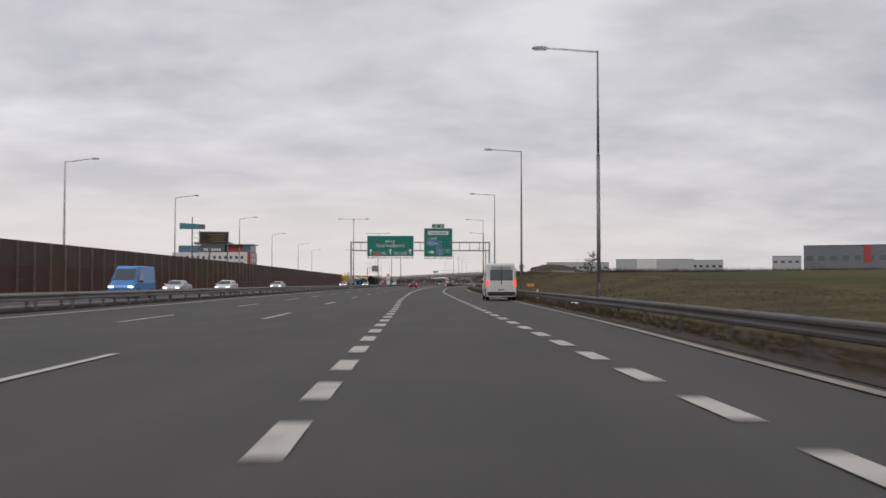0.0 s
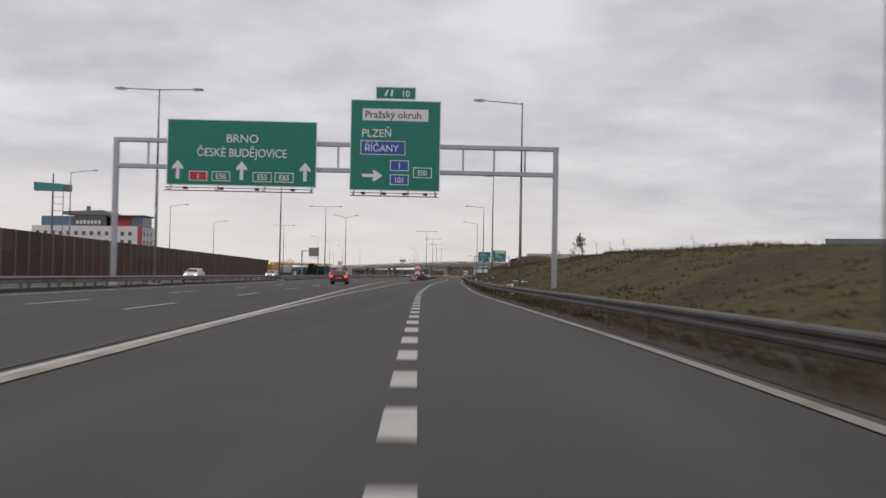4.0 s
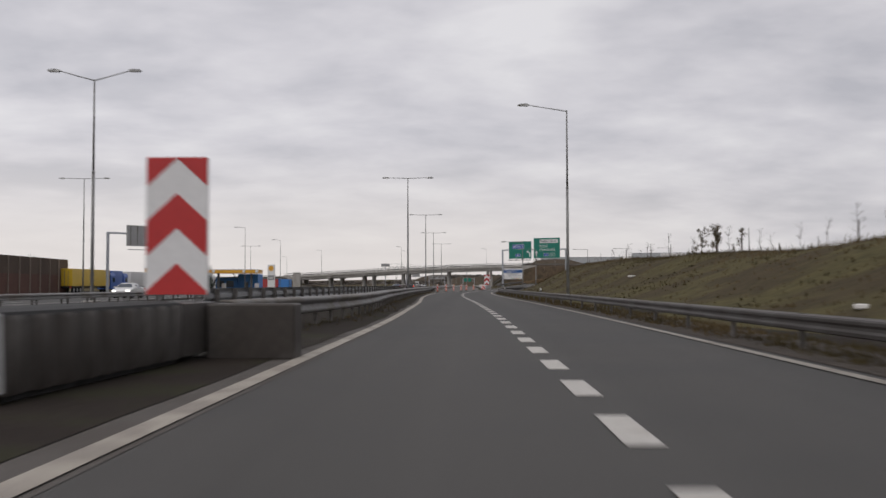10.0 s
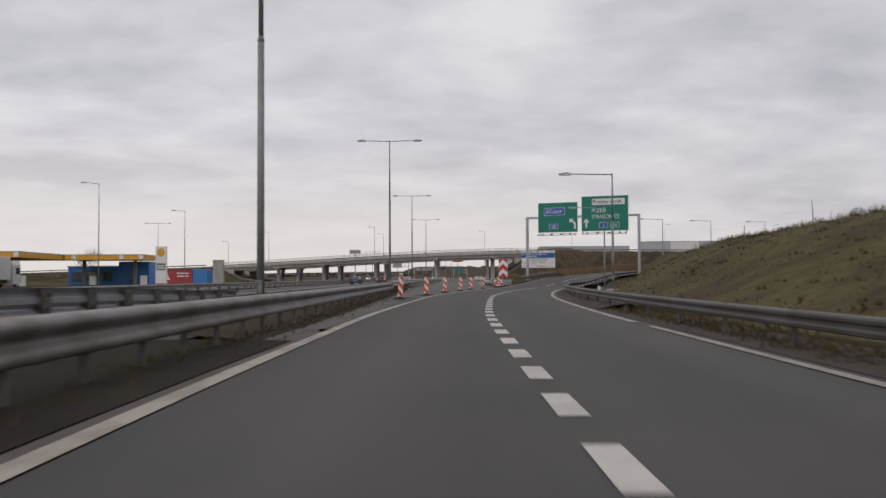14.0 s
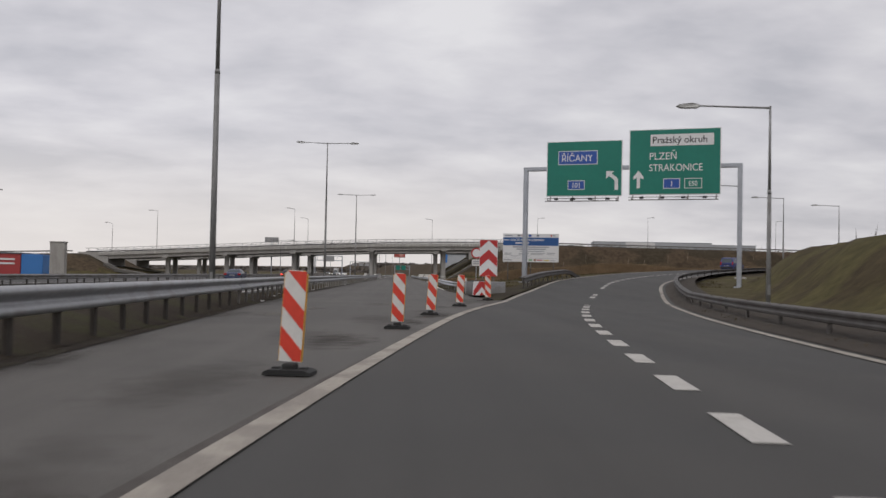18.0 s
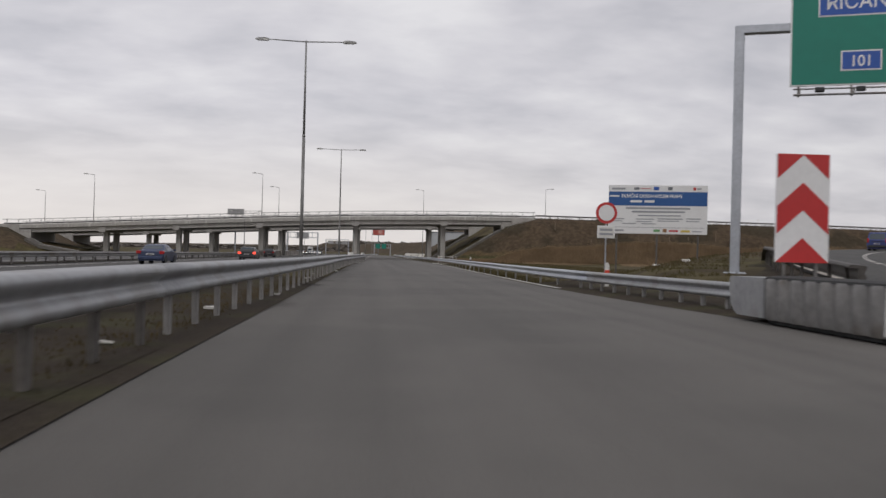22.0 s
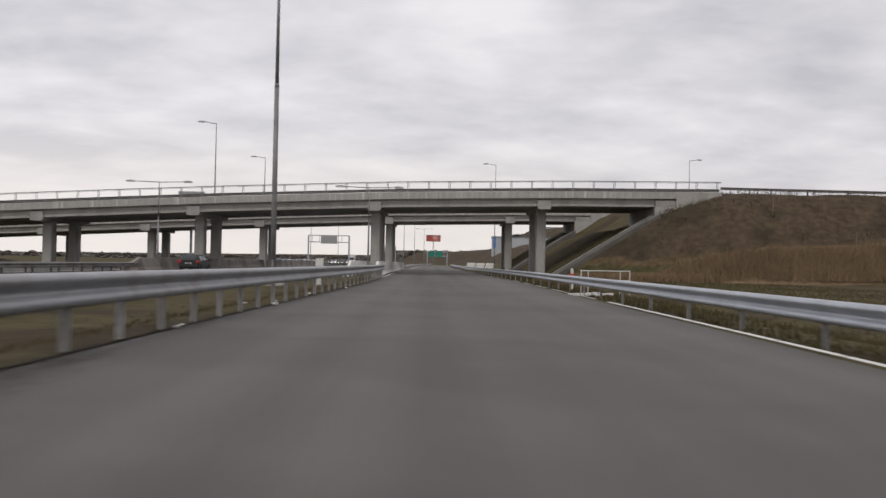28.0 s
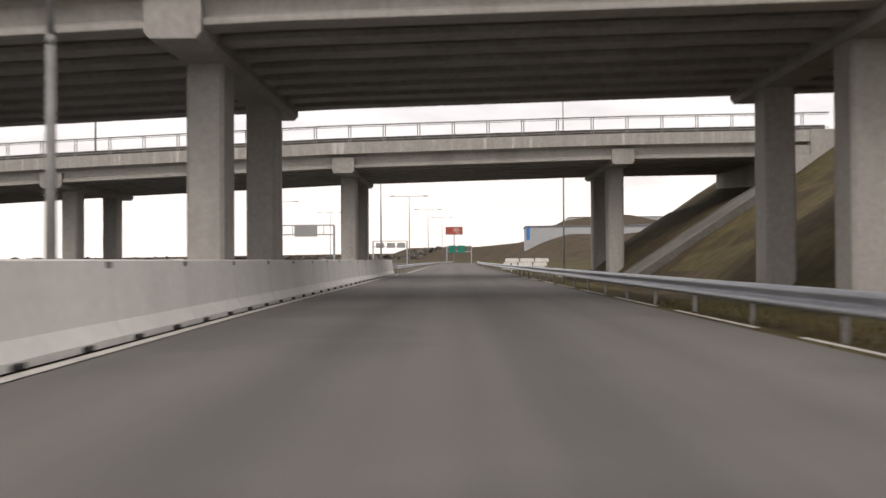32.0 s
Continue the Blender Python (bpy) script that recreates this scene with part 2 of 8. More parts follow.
def zone_slope():
    """Green foot, a tan band of dead grass, then brown scrub up the bank, with ragged limits."""
    nt = M_SLOPE.node_tree
    N, L = nt.nodes.new, nt.links.new
    b = nt.nodes["Principled BSDF"]
    old = b.inputs["Base Color"].links[0].from_socket
    geo, xyz, nz = N("ShaderNodeNewGeometry"), N("ShaderNodeSeparateXYZ"), N("ShaderNodeTexNoise")
    L(geo.outputs["Position"], xyz.inputs[0])
    L(geo.outputs["Position"], nz.inputs[0])
    nz.inputs["Scale"].default_value, nz.inputs["Detail"].default_value = 0.22, 8
    rag = N("ShaderNodeMath")
    rag.operation = "MULTIPLY_ADD"
    L(nz.outputs["Fac"], rag.inputs[0])
    rag.inputs[1].default_value = 2.6
    L(xyz.outputs["Z"], rag.inputs[2])
    col = old
    for lo, hi, tint in ((3.5, 3.0, (0.098, 0.070, 0.039)), (2.9, 2.2, (0.058, 0.053, 0.025))):
        st = N("ShaderNodeMapRange")
        st.interpolation_type = "SMOOTHSTEP"
        st.inputs["From Min"].default_value, st.inputs["From Max"].default_value = hi, lo
        st.inputs["To Min"].default_value, st.inputs["To Max"].default_value = 1.0, 0.0
        L(rag.outputs[0], st.inputs[0])
        mx = N("ShaderNodeMix")
        mx.data_type = "RGBA"
        L(st.outputs[0], mx.inputs[0])
        L(col, mx.inputs[6])
        fine = N("ShaderNodeTexNoise")
        fine.inputs["Scale"].default_value, fine.inputs["Detail"].default_value = 1.7, 7
        L(geo.outputs["Position"], fine.inputs[0])
        sc = N("ShaderNodeVectorMath")
        sc.operation = "SCALE"
        sc.inputs[0].default_value = tint
        mr = N("ShaderNodeMapRange")
        for k, v in (("From Min", 0.3), ("From Max", 0.7), ("To Min", 0.65), ("To Max", 1.35)):
            mr.inputs[k].default_value = v
        L(fine.outputs["Fac"], mr.inputs[0])
        L(mr.outputs[0], sc.inputs["Scale"])
        L(sc.outputs[0], mx.inputs[7])
        col = mx.outputs[2]
    L(col, b.inputs["Base Color"])


zone_slope()
M_VERGE = mat("green_verge", (0.086, 0.072, 0.036), 0.95, var=0.4, grain=1.5, big=0.16, bump=1.0, bump_scale=6, second=(0.048, 0.037, 0.022), second_amount=0.5, spec=0.1)
M_BLADE2 = mat("green_grass_blade", (0.092, 0.080, 0.038), 0.9, var=0.35, grain=1.5, big=0.12, second=(0.085, 0.066, 0.034), second_amount=0.5, spec=0.1)
M_BROWN = mat("dead_brown_slope", (0.086, 0.064, 0.042), 0.95, var=0.45, grain=1.4, big=0.14, bump=1.0, bump_scale=6, second=(0.046, 0.037, 0.024), second_amount=0.6, spec=0.1)
M_REED = mat("dry_reed", (0.25, 0.178, 0.108), 0.9, var=0.35, grain=4, big=0.15, second=(0.18, 0.128, 0.078), second_amount=0.5, spec=0.1)
M_STRAW = mat("dry_grass_mat", (0.18, 0.128, 0.078), 0.95, var=0.4, grain=2.5, big=0.2, bump=1.0, bump_scale=8, second=(0.125, 0.090, 0.054), second_amount=0.5, spec=0.1)
M_TUFT = mat("dark_tussock", (0.058, 0.045, 0.024), 0.9, var=0.4, grain=1.2, big=0.1, second=(0.078, 0.060, 0.030), second_amount=0.5, spec=0.1)
M_BLADE = mat("grass_blade", (0.084, 0.067, 0.033), 0.9, var=0.3, grain=1.5, big=0.1, second=(0.115, 0.085, 0.045), second_amount=0.6, spec=0.1)
M_CONC = mat("concrete", (0.37, 0.355, 0.33), 0.85, var=0.16, grain=6, big=0.5, bump=0.25, bump_scale=60, streak=0.25, second=(0.29, 0.275, 0.255), second_amount=0.4)
M_CONC2 = mat("concrete_stained", (0.35, 0.335, 0.315), 0.88, var=0.22, grain=5, big=0.4, bump=0.3, bump_scale=50, streak=0.2, second=(0.27, 0.255, 0.235), second_amount=0.6)
M_PARA = mat("streaked_parapet", (0.36, 0.345, 0.32), 0.85, var=0.18, grain=5, big=3.2, bump=0.25, bump_scale=60, streak=0.05, second=(0.50, 0.485, 0.46), second_amount=0.12)
M_CONCW = mat("new_concrete", (0.68, 0.665, 0.63), 0.8, var=0.10, grain=6, big=0.7, bump=0.2, bump_scale=60, streak=0.3)
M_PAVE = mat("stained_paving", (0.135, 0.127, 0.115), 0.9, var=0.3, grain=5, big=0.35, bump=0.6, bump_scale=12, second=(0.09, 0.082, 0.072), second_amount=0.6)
M_ZINC = mat("galvanised_steel", (0.40, 0.42, 0.455), 0.42, 0.75, var=0.14, grain=10, big=1.5, bump=0.05)
M_ZINC2 = mat("weathered_steel", (0.20, 0.195, 0.19), 0.6, 0.35, var=0.25, grain=8, big=0.8, bump=0.1, second=(0.13, 0.115, 0.10), second_amount=0.5)
M_ZINC4 = mat("dull_galvanised_steel", (0.33, 0.335, 0.345), 0.5, 0.6, var=0.2, grain=9, big=0.9, bump=0.06, second=(0.25, 0.245, 0.24), second_amount=0.45)
M_POST = mat("post_steel", (0.30, 0.29, 0.28), 0.65, 0.3, var=0.25, grain=9, big=1.2, per_object=0.15)
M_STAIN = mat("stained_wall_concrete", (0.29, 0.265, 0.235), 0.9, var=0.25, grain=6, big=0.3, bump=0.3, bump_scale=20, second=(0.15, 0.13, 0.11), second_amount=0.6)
M_POST3 = mat("post_darkest_steel", (0.055, 0.047, 0.040), 0.85, 0.1, var=0.3, grain=9, big=1.2, per_object=0.2)
M_POST2 = mat("post_dark_steel", (0.13, 0.12, 0.11), 0.75, 0.2, var=0.3, grain=9, big=1.2, per_object=0.2)
M_MAST = mat("mast_steel", (0.23, 0.23, 0.225), 0.6, 0.3, var=0.2, grain=5, big=0.5, second=(0.17, 0.165, 0.16), second_amount=0.4)
M_LAMP = mat("lamp_housing", (0.36, 0.36, 0.35), 0.5, 0.2, var=0.1)
M_GLASSL = mat("lamp_glass", (0.55, 0.55, 0.52), 0.2, var=0.05)
# much darker steel than the other rails
M_ZINC3 = mat("dark_steel", (0.075, 0.068, 0.062), 0.6, 0.2, var=0.3, grain=8, big=0.8, bump=0.1, second=(0.045, 0.038, 0.033), second_amount=0.6)
M_HEDGE = mat("bare_hedge", (0.060, 0.049, 0.039), 0.95, var=0.4, grain=1.0, big=0.05, second=(0.05, 0.045, 0.035), second_amount=0.5, spec=0.1)
M_WALLP = mat("noise_panel_brown", (0.088, 0.062, 0.046), 0.9, var=0.25, grain=4, big=0.3, bump=0.4, bump_scale=20, per_object=0.12)
M_WALLR = mat("noise_panel_red", (0.098, 0.049, 0.037), 0.9, var=0.25, grain=4, big=0.3, bump=0.4, bump_scale=20, per_object=0.15)
M_WPOST = mat("noise_post", (0.23, 0.185, 0.15), 0.8, var=0.2, grain=5, big=0.6, per_object=0.1)
M_GREEN = mat("sign_green", (0.006, 0.185, 0.135), 0.45, var=0.07, grain=3, big=0.4)
M_BLUE = mat("sign_blue", (0.022, 0.085, 0.36), 0.45, var=0.07)
M_WHITE = mat("sign_white", (0.72, 0.72, 0.72), 0.5, var=0.06)
M_RED = mat("sign_red", (0.47, 0.03, 0.03), 0.45, var=0.08)
M_RED2 = mat("beacon_red", (0.66, 0.055, 0.03), 0.45, var=0.10, grain=12, big=2)
M_BWHITE = mat("beacon_white", (0.66, 0.65, 0.62), 0.5, var=0.1, grain=12, big=2)
M_GREY = mat("sign_grey_text", (0.30, 0.31, 0.33), 0.6, var=0.1)
M_BACK = mat("sign_back", (0.33, 0.33, 0.33), 0.5, 0.3, var=0.1)
M_RUBBER = mat("black_rubber", (0.022, 0.022, 0.022), 0.8, var=0.3, grain=15, bump=0.2)
M_BLACK = mat("black_plastic", (0.02, 0.02, 0.022), 0.55, var=0.2)
M_BARK = mat("bark", (0.075, 0.06, 0.047), 0.95, var=0.3, grain=12)
M_LEAF = mat("dry_leaves", (0.085, 0.066, 0.036), 0.9, var=0.45, grain=2, big=0.5)
M_PINE = mat("pine_needles", (0.020, 0.034, 0.022), 0.9, var=0.4, grain=2, big=0.6)
# bare woods, colour paled to include the haze of distance
M_FOREST = mat("far_woods", (0.13, 0.115, 0.10), 0.95, var=0.35, grain=0.25, big=0.02)
M_HALL = mat("hall_cladding", (0.40, 0.415, 0.43), 0.6, var=0.08, grain=0.6, big=0.1)
M_HALLD = mat("hall_dark_cladding", (0.16, 0.17, 0.19), 0.6, var=0.1, grain=0.6, big=0.1)
M_HALLR = mat("hall_red_cladding", (0.38, 0.05, 0.05), 0.6, var=0.1)
M_HALLB = mat("hall_blue_cladding", (0.05, 0.20, 0.52), 0.55, var=0.1)
M_RENDER = mat("white_render", (0.66, 0.65, 0.64), 0.8, var=0.07, grain=2, big=0.2)
M_WIN = mat("window_glass", (0.045, 0.060, 0.075), 0.08, var=0.1, spec=0.8)
M_WINB = mat("blue_glazing", (0.055, 0.13, 0.22), 0.12, var=0.15, spec=0.8)
M_YELLOW = mat("station_yellow", (0.70, 0.36, 0.035), 0.5, var=0.08)
M_TIRE = mat("tyre", (0.018, 0.018, 0.018), 0.85, var=0.3)
M_RIM = mat("wheel_rim", (0.35, 0.35, 0.36), 0.4, 0.6, var=0.1)
M_TAIL = mat("tail_lamp", (0.40, 0.012, 0.012), 0.2, var=0.1)
M_BRAKE = glow("brake_lamp", (1.0, 0.07, 0.04), 1.6)
M_HEAD = glow("head_lamp", (1.0, 0.97, 0.88), 2.2)
M_TYREMARK = mat("gravel_dirt", (0.042, 0.032, 0.023), 0.95, var=0.4, grain=14, big=1.2, bump=0.5, bump_scale=60)


# ---- building helpers ----
def thing(name, label="", category="", group="", kind="", at=(0, 0, 0), turn=0.0):
    ob = new(name)
    ob.empty_display_size = 0.2
    ob.matrix_basis = pose(*at, 0, 0, turn)
    return tagged(ob, label, category, group, kind)


def to_mesh(name, bm, material, smooth=False):
    me = bpy.data.meshes.new(name)
    bmesh.ops.recalc_face_normals(bm, faces=bm.faces[:])
    bm.to_mesh(me)
    bm.free()
    if smooth:
        for p in me.polygons:
            p.use_smooth = True
    for m in material if isinstance(material, (list, tuple)) else (material,):
        me.materials.append(m)
    return me


def part(name, bm, material, parent, label="", smooth=False):
    me = bm if isinstance(bm, bpy.types.Mesh) else to_mesh(name, bm, material, smooth)
    ob = new(name, me)
    ob.parent = parent
    if label:
        ob["label"] = label
    return ob


def shared(name, me, parent, m):
    ob = new(name, me)
    ob.parent = parent
    ob.matrix_basis = m
    return ob


def box(bm, c, s, bevel=0.0, m=None, mi=0):
    r = bmesh.ops.create_cube(bm, size=1.0)
    vs = r["verts"]
    bmesh.ops.scale(bm, vec=s, verts=vs)
    bmesh.ops.translate(bm, vec=c, verts=vs)
    fs = list({f for v in vs for f in v.link_faces})
    if bevel:
        es = list({e for v in vs for e in v.link_edges})
        rb = bmesh.ops.bevel(bm, geom=es, offset=bevel, segments=1, affect="EDGES")
        fs = rb["faces"] + [f for f in fs if f.is_valid]
        vs = list({v for f in fs for v in f.verts})
    for f in fs:
        f.material_index = mi
    if m is not None:
        bmesh.ops.transform(bm, matrix=m, verts=vs)
    return vs


def rod(bm, a, b, r0, r1=None, seg=8, caps=True):
    a, b = Vector(a), Vector(b)
    r1 = r0 if r1 is None else r1
    q = (b - a).to_track_quat("Z", "Y").to_matrix()
    rings = []
    for p, r in ((a, r0), (b, r1)):
        rings.append([bm.verts.new(p + q @ Vector((r * math.cos(2 * math.pi * i / seg), r * math.sin(2 * math.pi * i / seg), 0))) for i in range(seg)])
    for i in range(seg):
        bm.faces.new((rings[0][i], rings[0][(i + 1) % seg], rings[1][(i + 1) % seg], rings[1][i]))
    if caps:
        bm.faces.new(rings[0][::-1])
        bm.faces.new(rings[1])


def disc(bm, c, r, thick, axis="y", seg=24, mi=0):
    d = Vector((0, thick / 2, 0)) if axis == "y" else Vector((thick / 2, 0, 0)) if axis == "x" else Vector((0, 0, thick / 2))
    n0 = len(bm.faces)
    rod(bm, Vector(c) - d, Vector(c) + d, r, r, seg)
    bm.faces.ensure_lookup_table()
    for f in bm.faces[n0:]:
        f.material_index = mi


def prism(bm, pts, y0, y1, mi=0):
    """A slab with the outline pts (x, z), from y0 to y1."""
    a = [bm.verts.new((x, y0, z)) for x, z in pts]
    b = [bm.verts.new((x, y1, z)) for x, z in pts]
    fs = [bm.faces.new(a), bm.faces.new(b[::-1])]
    n = len(pts)
    for i in range(n):
        fs.append(bm.faces.new((a[i], b[i], b[(i + 1) % n], a[(i + 1) % n])))
    for f in fs:
        f.material_index = mi


def ngon(bm, pts, mi=0):
    f = bm.faces.new([bm.verts.new(p) for p in pts])
    f.material_index = mi
    return f


class Line:
    """A plan line x(y) through given points, rounded, with height z; sampled by arc length."""

    def __init__(self, pts=None, step=2.0, soften=5, z=None):
        if pts is None:
            return
        pts = np.array([p[:2] for p in pts], float)
        s = np.r_[0, np.cumsum(np.hypot(*np.diff(pts, axis=0).T))]
        n = max(int(s[-1] / step), 2)
        u = np.linspace(0, s[-1], n + 1)
        x, y = np.interp(u, s, pts[:, 0]), np.interp(u, s, pts[:, 1])
        k = np.ones(2 * soften + 1) / (2 * soften + 1)
        for _ in range(2):
            xp = np.r_[2 * x[0] - x[soften:0:-1], x, 2 * x[-1] - x[-2:-soften - 2:-1]]
            yp = np.r_[2 * y[0] - y[soften:0:-1], y, 2 * y[-1] - y[-2:-soften - 2:-1]]
            x, y = np.convolve(xp, k, "valid"), np.convolve(yp, k, "valid")
        self.set(x, y, np.zeros_like(x) if z is None else np.interp(y, *np.array(z, float).T))

    def set(self, x, y, z):
        self.x, self.y, self.z = x, y, z
        self.s = np.r_[0, np.cumsum(np.hypot(np.diff(x), np.diff(y)))]
        tx, ty = np.gradient(x), np.gradient(y)
        l = np.hypot(tx, ty)
        self.nx, self.ny = ty / l, -tx / l  # to the right
        return self

    def side(self, d, dz=0.0):
        o = Line()
        return o.set(self.x + self.nx * d, self.y + self.ny * d, self.z + dz)

    def cut(self, y0, y1):
        k = (self.y >= y0) & (self.y <= y1)
        o = Line()
        return o.set(self.x[k], self.y[k], self.z[k])

    def at(self, s):
        f = lambda v: float(np.interp(s, self.s, v))  # noqa: E731
        x, y, z, nx, ny = f(self.x), f(self.y), f(self.z), f(self.nx), f(self.ny)
        return x, y, z, math.degrees(math.atan2(ny, nx))

    def xat(self, y):
        return float(np.interp(y, self.y, self.x))

    def pts(self, dz=0.0):
        return np.stack([self.x, self.y, self.z + dz], 1)


def strip(a, b, name, material, dz=0.0, thick=0.0, cross=1):
    """A band of surface between two lines."""
    n = max(len(a.x), len(b.x))
    u = np.linspace(0, 1, n)
    pa = np.stack([np.interp(u, a.s / a.s[-1], v) for v in (a.x, a.y, a.z)], 1)
    pb = np.stack([np.interp(u, b.s / b.s[-1], v) for v in (b.x, b.y, b.z)], 1)
    verts, faces = [], []
    for k in range(cross + 1):
        f = k / cross
        p = pa * (1 - f) + pb * f
        p[:, 2] += dz
        verts += [tuple(q) for q in p]
    for k in range(cross):
        for i in range(n - 1):
            faces.append((k * n + i, k * n + i + 1, (k + 1) * n + i + 1, (k + 1) * n + i)[::-1])
    if thick:
        base = len(verts)
        for k in (0, cross):
            verts += [(x, y, z - thick) for x, y, z in verts[k * n:(k + 1) * n]]
        for i in range(n - 1):
            faces.append((i, i + 1, base + i + 1, base + i))
            j, q = cross * n, base + n
            faces.append((j + i + 1, j + i, q + i, q + i + 1))
    me = bpy.data.meshes.new(name)
    me.from_pydata(verts, [], faces)
    me.materials.append(material)
    me.update()
    return me


def sweep(line, section, closed=True):
    """A section (offset to the right, height) drawn along a line."""
    n, k = len(line.x), len(section)
    verts = [(line.x[i] + line.nx[i] * o, line.y[i] + line.ny[i] * o, line.z[i] + h) for i in range(n) for o, h in section]
    faces = [(i * k + j, i * k + (j + 1) % k, (i + 1) * k + (j + 1) % k, (i + 1) * k + j) for i in range(n - 1) for j in range(k if closed else k - 1)]
    if closed:
        faces += [tuple(range(k))[::-1], tuple((n - 1) * k + j for j in range(k))]
    return verts, faces


def swept(name, line, section, material, smooth=False):
    v, f = sweep(line, section)
    me = bpy.data.meshes.new(name)
    me.from_pydata(v, [], f)
    me.materials.append(material)
    bm = bmesh.new()
    bm.from_mesh(me)
    bmesh.ops.recalc_face_normals(bm, faces=bm.faces[:])
    bm.to_mesh(me)
    bm.free()
    if smooth:
        for p in me.polygons:
            p.use_smooth = True
    return me


def lettering(name, text, size, material, parent, at, stretch=1.0, bold=0.0, align="LEFT"):
    """Raised lettering in the parent's x-z plane, facing -y."""
    c = bpy.data.curves.new(name, "FONT")
    c.body, c.size, c.extrude, c.offset, c.align_x = text, size, 0.004, bold, align
    o = bpy.data.objects.new(name, c)
    scene.collection.objects.link(o)
    dg = bpy.context.evaluated_depsgraph_get()
    me = bpy.data.meshes.new_from_object(o.evaluated_get(dg))
    bpy.data.objects.remove(o)
    me.materials.clear()
    me.materials.append(material)
    ob = new(name, me)
    ob.parent = parent
    ob.matrix_basis = pose(*at, 90, 0, 0) @ Matrix.Diagonal((stretch, 1, 1, 1))
    return ob


def panel(name, x0, z0, x1, z1, y, material, parent, thick=0.012, bevel=0.0, label=""):
    bm = bmesh.new()
    box(bm, ((x0 + x1) / 2, y, (z0 + z1) / 2), (abs(x1 - x0), thick, abs(z1 - z0)), bevel)
    return part(name, bm, material, parent, label)


# ---- plan lines ----
RAMP_Z = [(-200, 0), (509, 0), (521, 0.34), (535, 0.95), (564, 1.9), (594, 2.9), (640, 4.2)]
DASH = Line([(2.72, -120), (2.75, 0), (2.75, 40), (2.88, 76), (3.15, 107), (3.4, 120), (4.4, 150), (5.98, 190), (6.9, 206), (8.76, 235), (11.08, 266), (13.15, 289), (15.94, 322), (17.92, 345), (18.36, 351), (19.8, 372), (21.2, 397), (22.4, 414), (24.3, 435), (26.5, 452), (28.0, 463), (29.9, 473), (32.6, 485), (35.1, 495), (38.2, 505), (41.5, 515), (48.3, 533), (55.8, 547.5), (64.5, 561), (75, 575), (88.5, 589), (107, 602), (135, 616)], 2.0, 2, RAMP_Z)
EDGE_R = Line([(4.3, -120), (4.55, 0), (4.75, 10), (5.45, 25), (6.4, 73), (6.75, 112), (7.3, 132), (8.4, 150), (9.65, 190), (10.6, 206), (12.6, 235), (14.7, 266), (16.7, 289), (19.55, 322), (21.9, 351), (23.4, 373), (24.9, 397), (26.1, 414), (28.0, 435), (30.1, 452), (31.6, 462), (33.5, 471.8), (36.1, 483.5), (38.5, 493.3), (41.6, 503.2), (44.9, 513.2), (51.6, 531.1), (58.9, 545.3), (67.4, 558.5), (77.7, 572.2), (90.9, 585.9), (108.8, 598.5), (136, 612)], 2.0, 2, RAMP_Z)
MAIN = Line([(-1.0, -120), (-1.0, 0), (-1.0, 45), (-0.85, 75), (-0.65, 100), (-0.3, 134), (0.25, 158), (1.07, 196), (1.9, 229), (3.4, 275), (5.0, 308), (7.6, 342), (12.4, 400), (17.8, 465), (20.9, 503), (26.3, 569), (31.5, 633), (36.4, 690), (42, 750), (51, 850), (66, 1000), (96, 1200)], 4.0, 4)
RAMP_L = Line([(-0.65, 100), (-0.2, 130), (0.45, 158), (1.9, 190), (3.1, 207), (4.7, 235), (7.1, 266), (9.2, 289), (12.09, 322), (14.15, 344), (14.7, 352), (16.18, 373), (17.46, 399), (18.68, 416), (20.67, 437), (22.97, 454.5), (24.42, 465.5), (26.44, 475.2), (29.02, 486.6), (31.55, 497), (34.8, 507.2), (38.0, 516.9), (44.8, 535), (52.6, 550.2), (61.5, 564), (72.1, 578.2), (86, 592.6), (105.2, 606.2), (134, 620)], 2.0, 2, RAMP_Z)
CL_L = Line([(18.9, 424), (19.7, 432), (20.7, 444), (21.5, 455), (22.2, 465), (22.9, 478), (24.0, 492), (24.7, 505), (25.3, 512), (26.4, 524), (27.0, 531), (29.4, 558), (30.4, 569), (33.7, 602), (34.6, 611), (37.6, 637), (38.6, 645), (39.6, 660), (41.1, 674), (42.0, 684), (46.4, 735), (52, 800), (62, 900), (78, 1020)], 2.0, 4)
CL_R = Line([(19.1, 424), (20.1, 432), (21.3, 444), (22.6, 455), (23.5, 462), (27.0, 478.5), (30.2, 491), (33.0, 502), (35.2, 509), (36.0, 515), (36.0, 521), (36.0, 526), (36.2, 536), (38.9, 561), (39.8, 570), (43.4, 602), (44.3, 611), (47.3, 642), (48.7, 656), (49.5, 667), (51.0, 686), (55.2, 735), (61, 800), (71, 900), (87, 1020)], 2.0, 4)


def crest(y):
    """Height of the bank beside the slip road."""
    return np.interp(y, [-60, 30, 60, 95, 125, 180, 250, 312, 345, 365, 385, 430, 475, 490, 505, 520, 535, 548, 562, 580], [0.1, 0.4, 0.8, 1.7, 2.5, 3.0, 3.9, 3.85, 3.22, 3.25, 3.7, 4.1, 4.2, 3.85, 3.5, 3.6, 3.6, 3.3, 1.8, 0])


def smooth(v):
    v = np.clip(v, 0, 1)
    return v * v * (3 - 2 * v)


def deck_rail(x):
    """Top of the overpass railing."""
    return np.interp(x, [-300, -120, -60, -24, -17, 1.6, 15, 24.5, 41.8, 59, 75, 130, 220, 400], [1.6, 3.2, 4.9, 6.0, 6.35, 7.4, 8.15, 8.65, 9.42, 9.86, 10.05, 9.7, 8.6, 6])


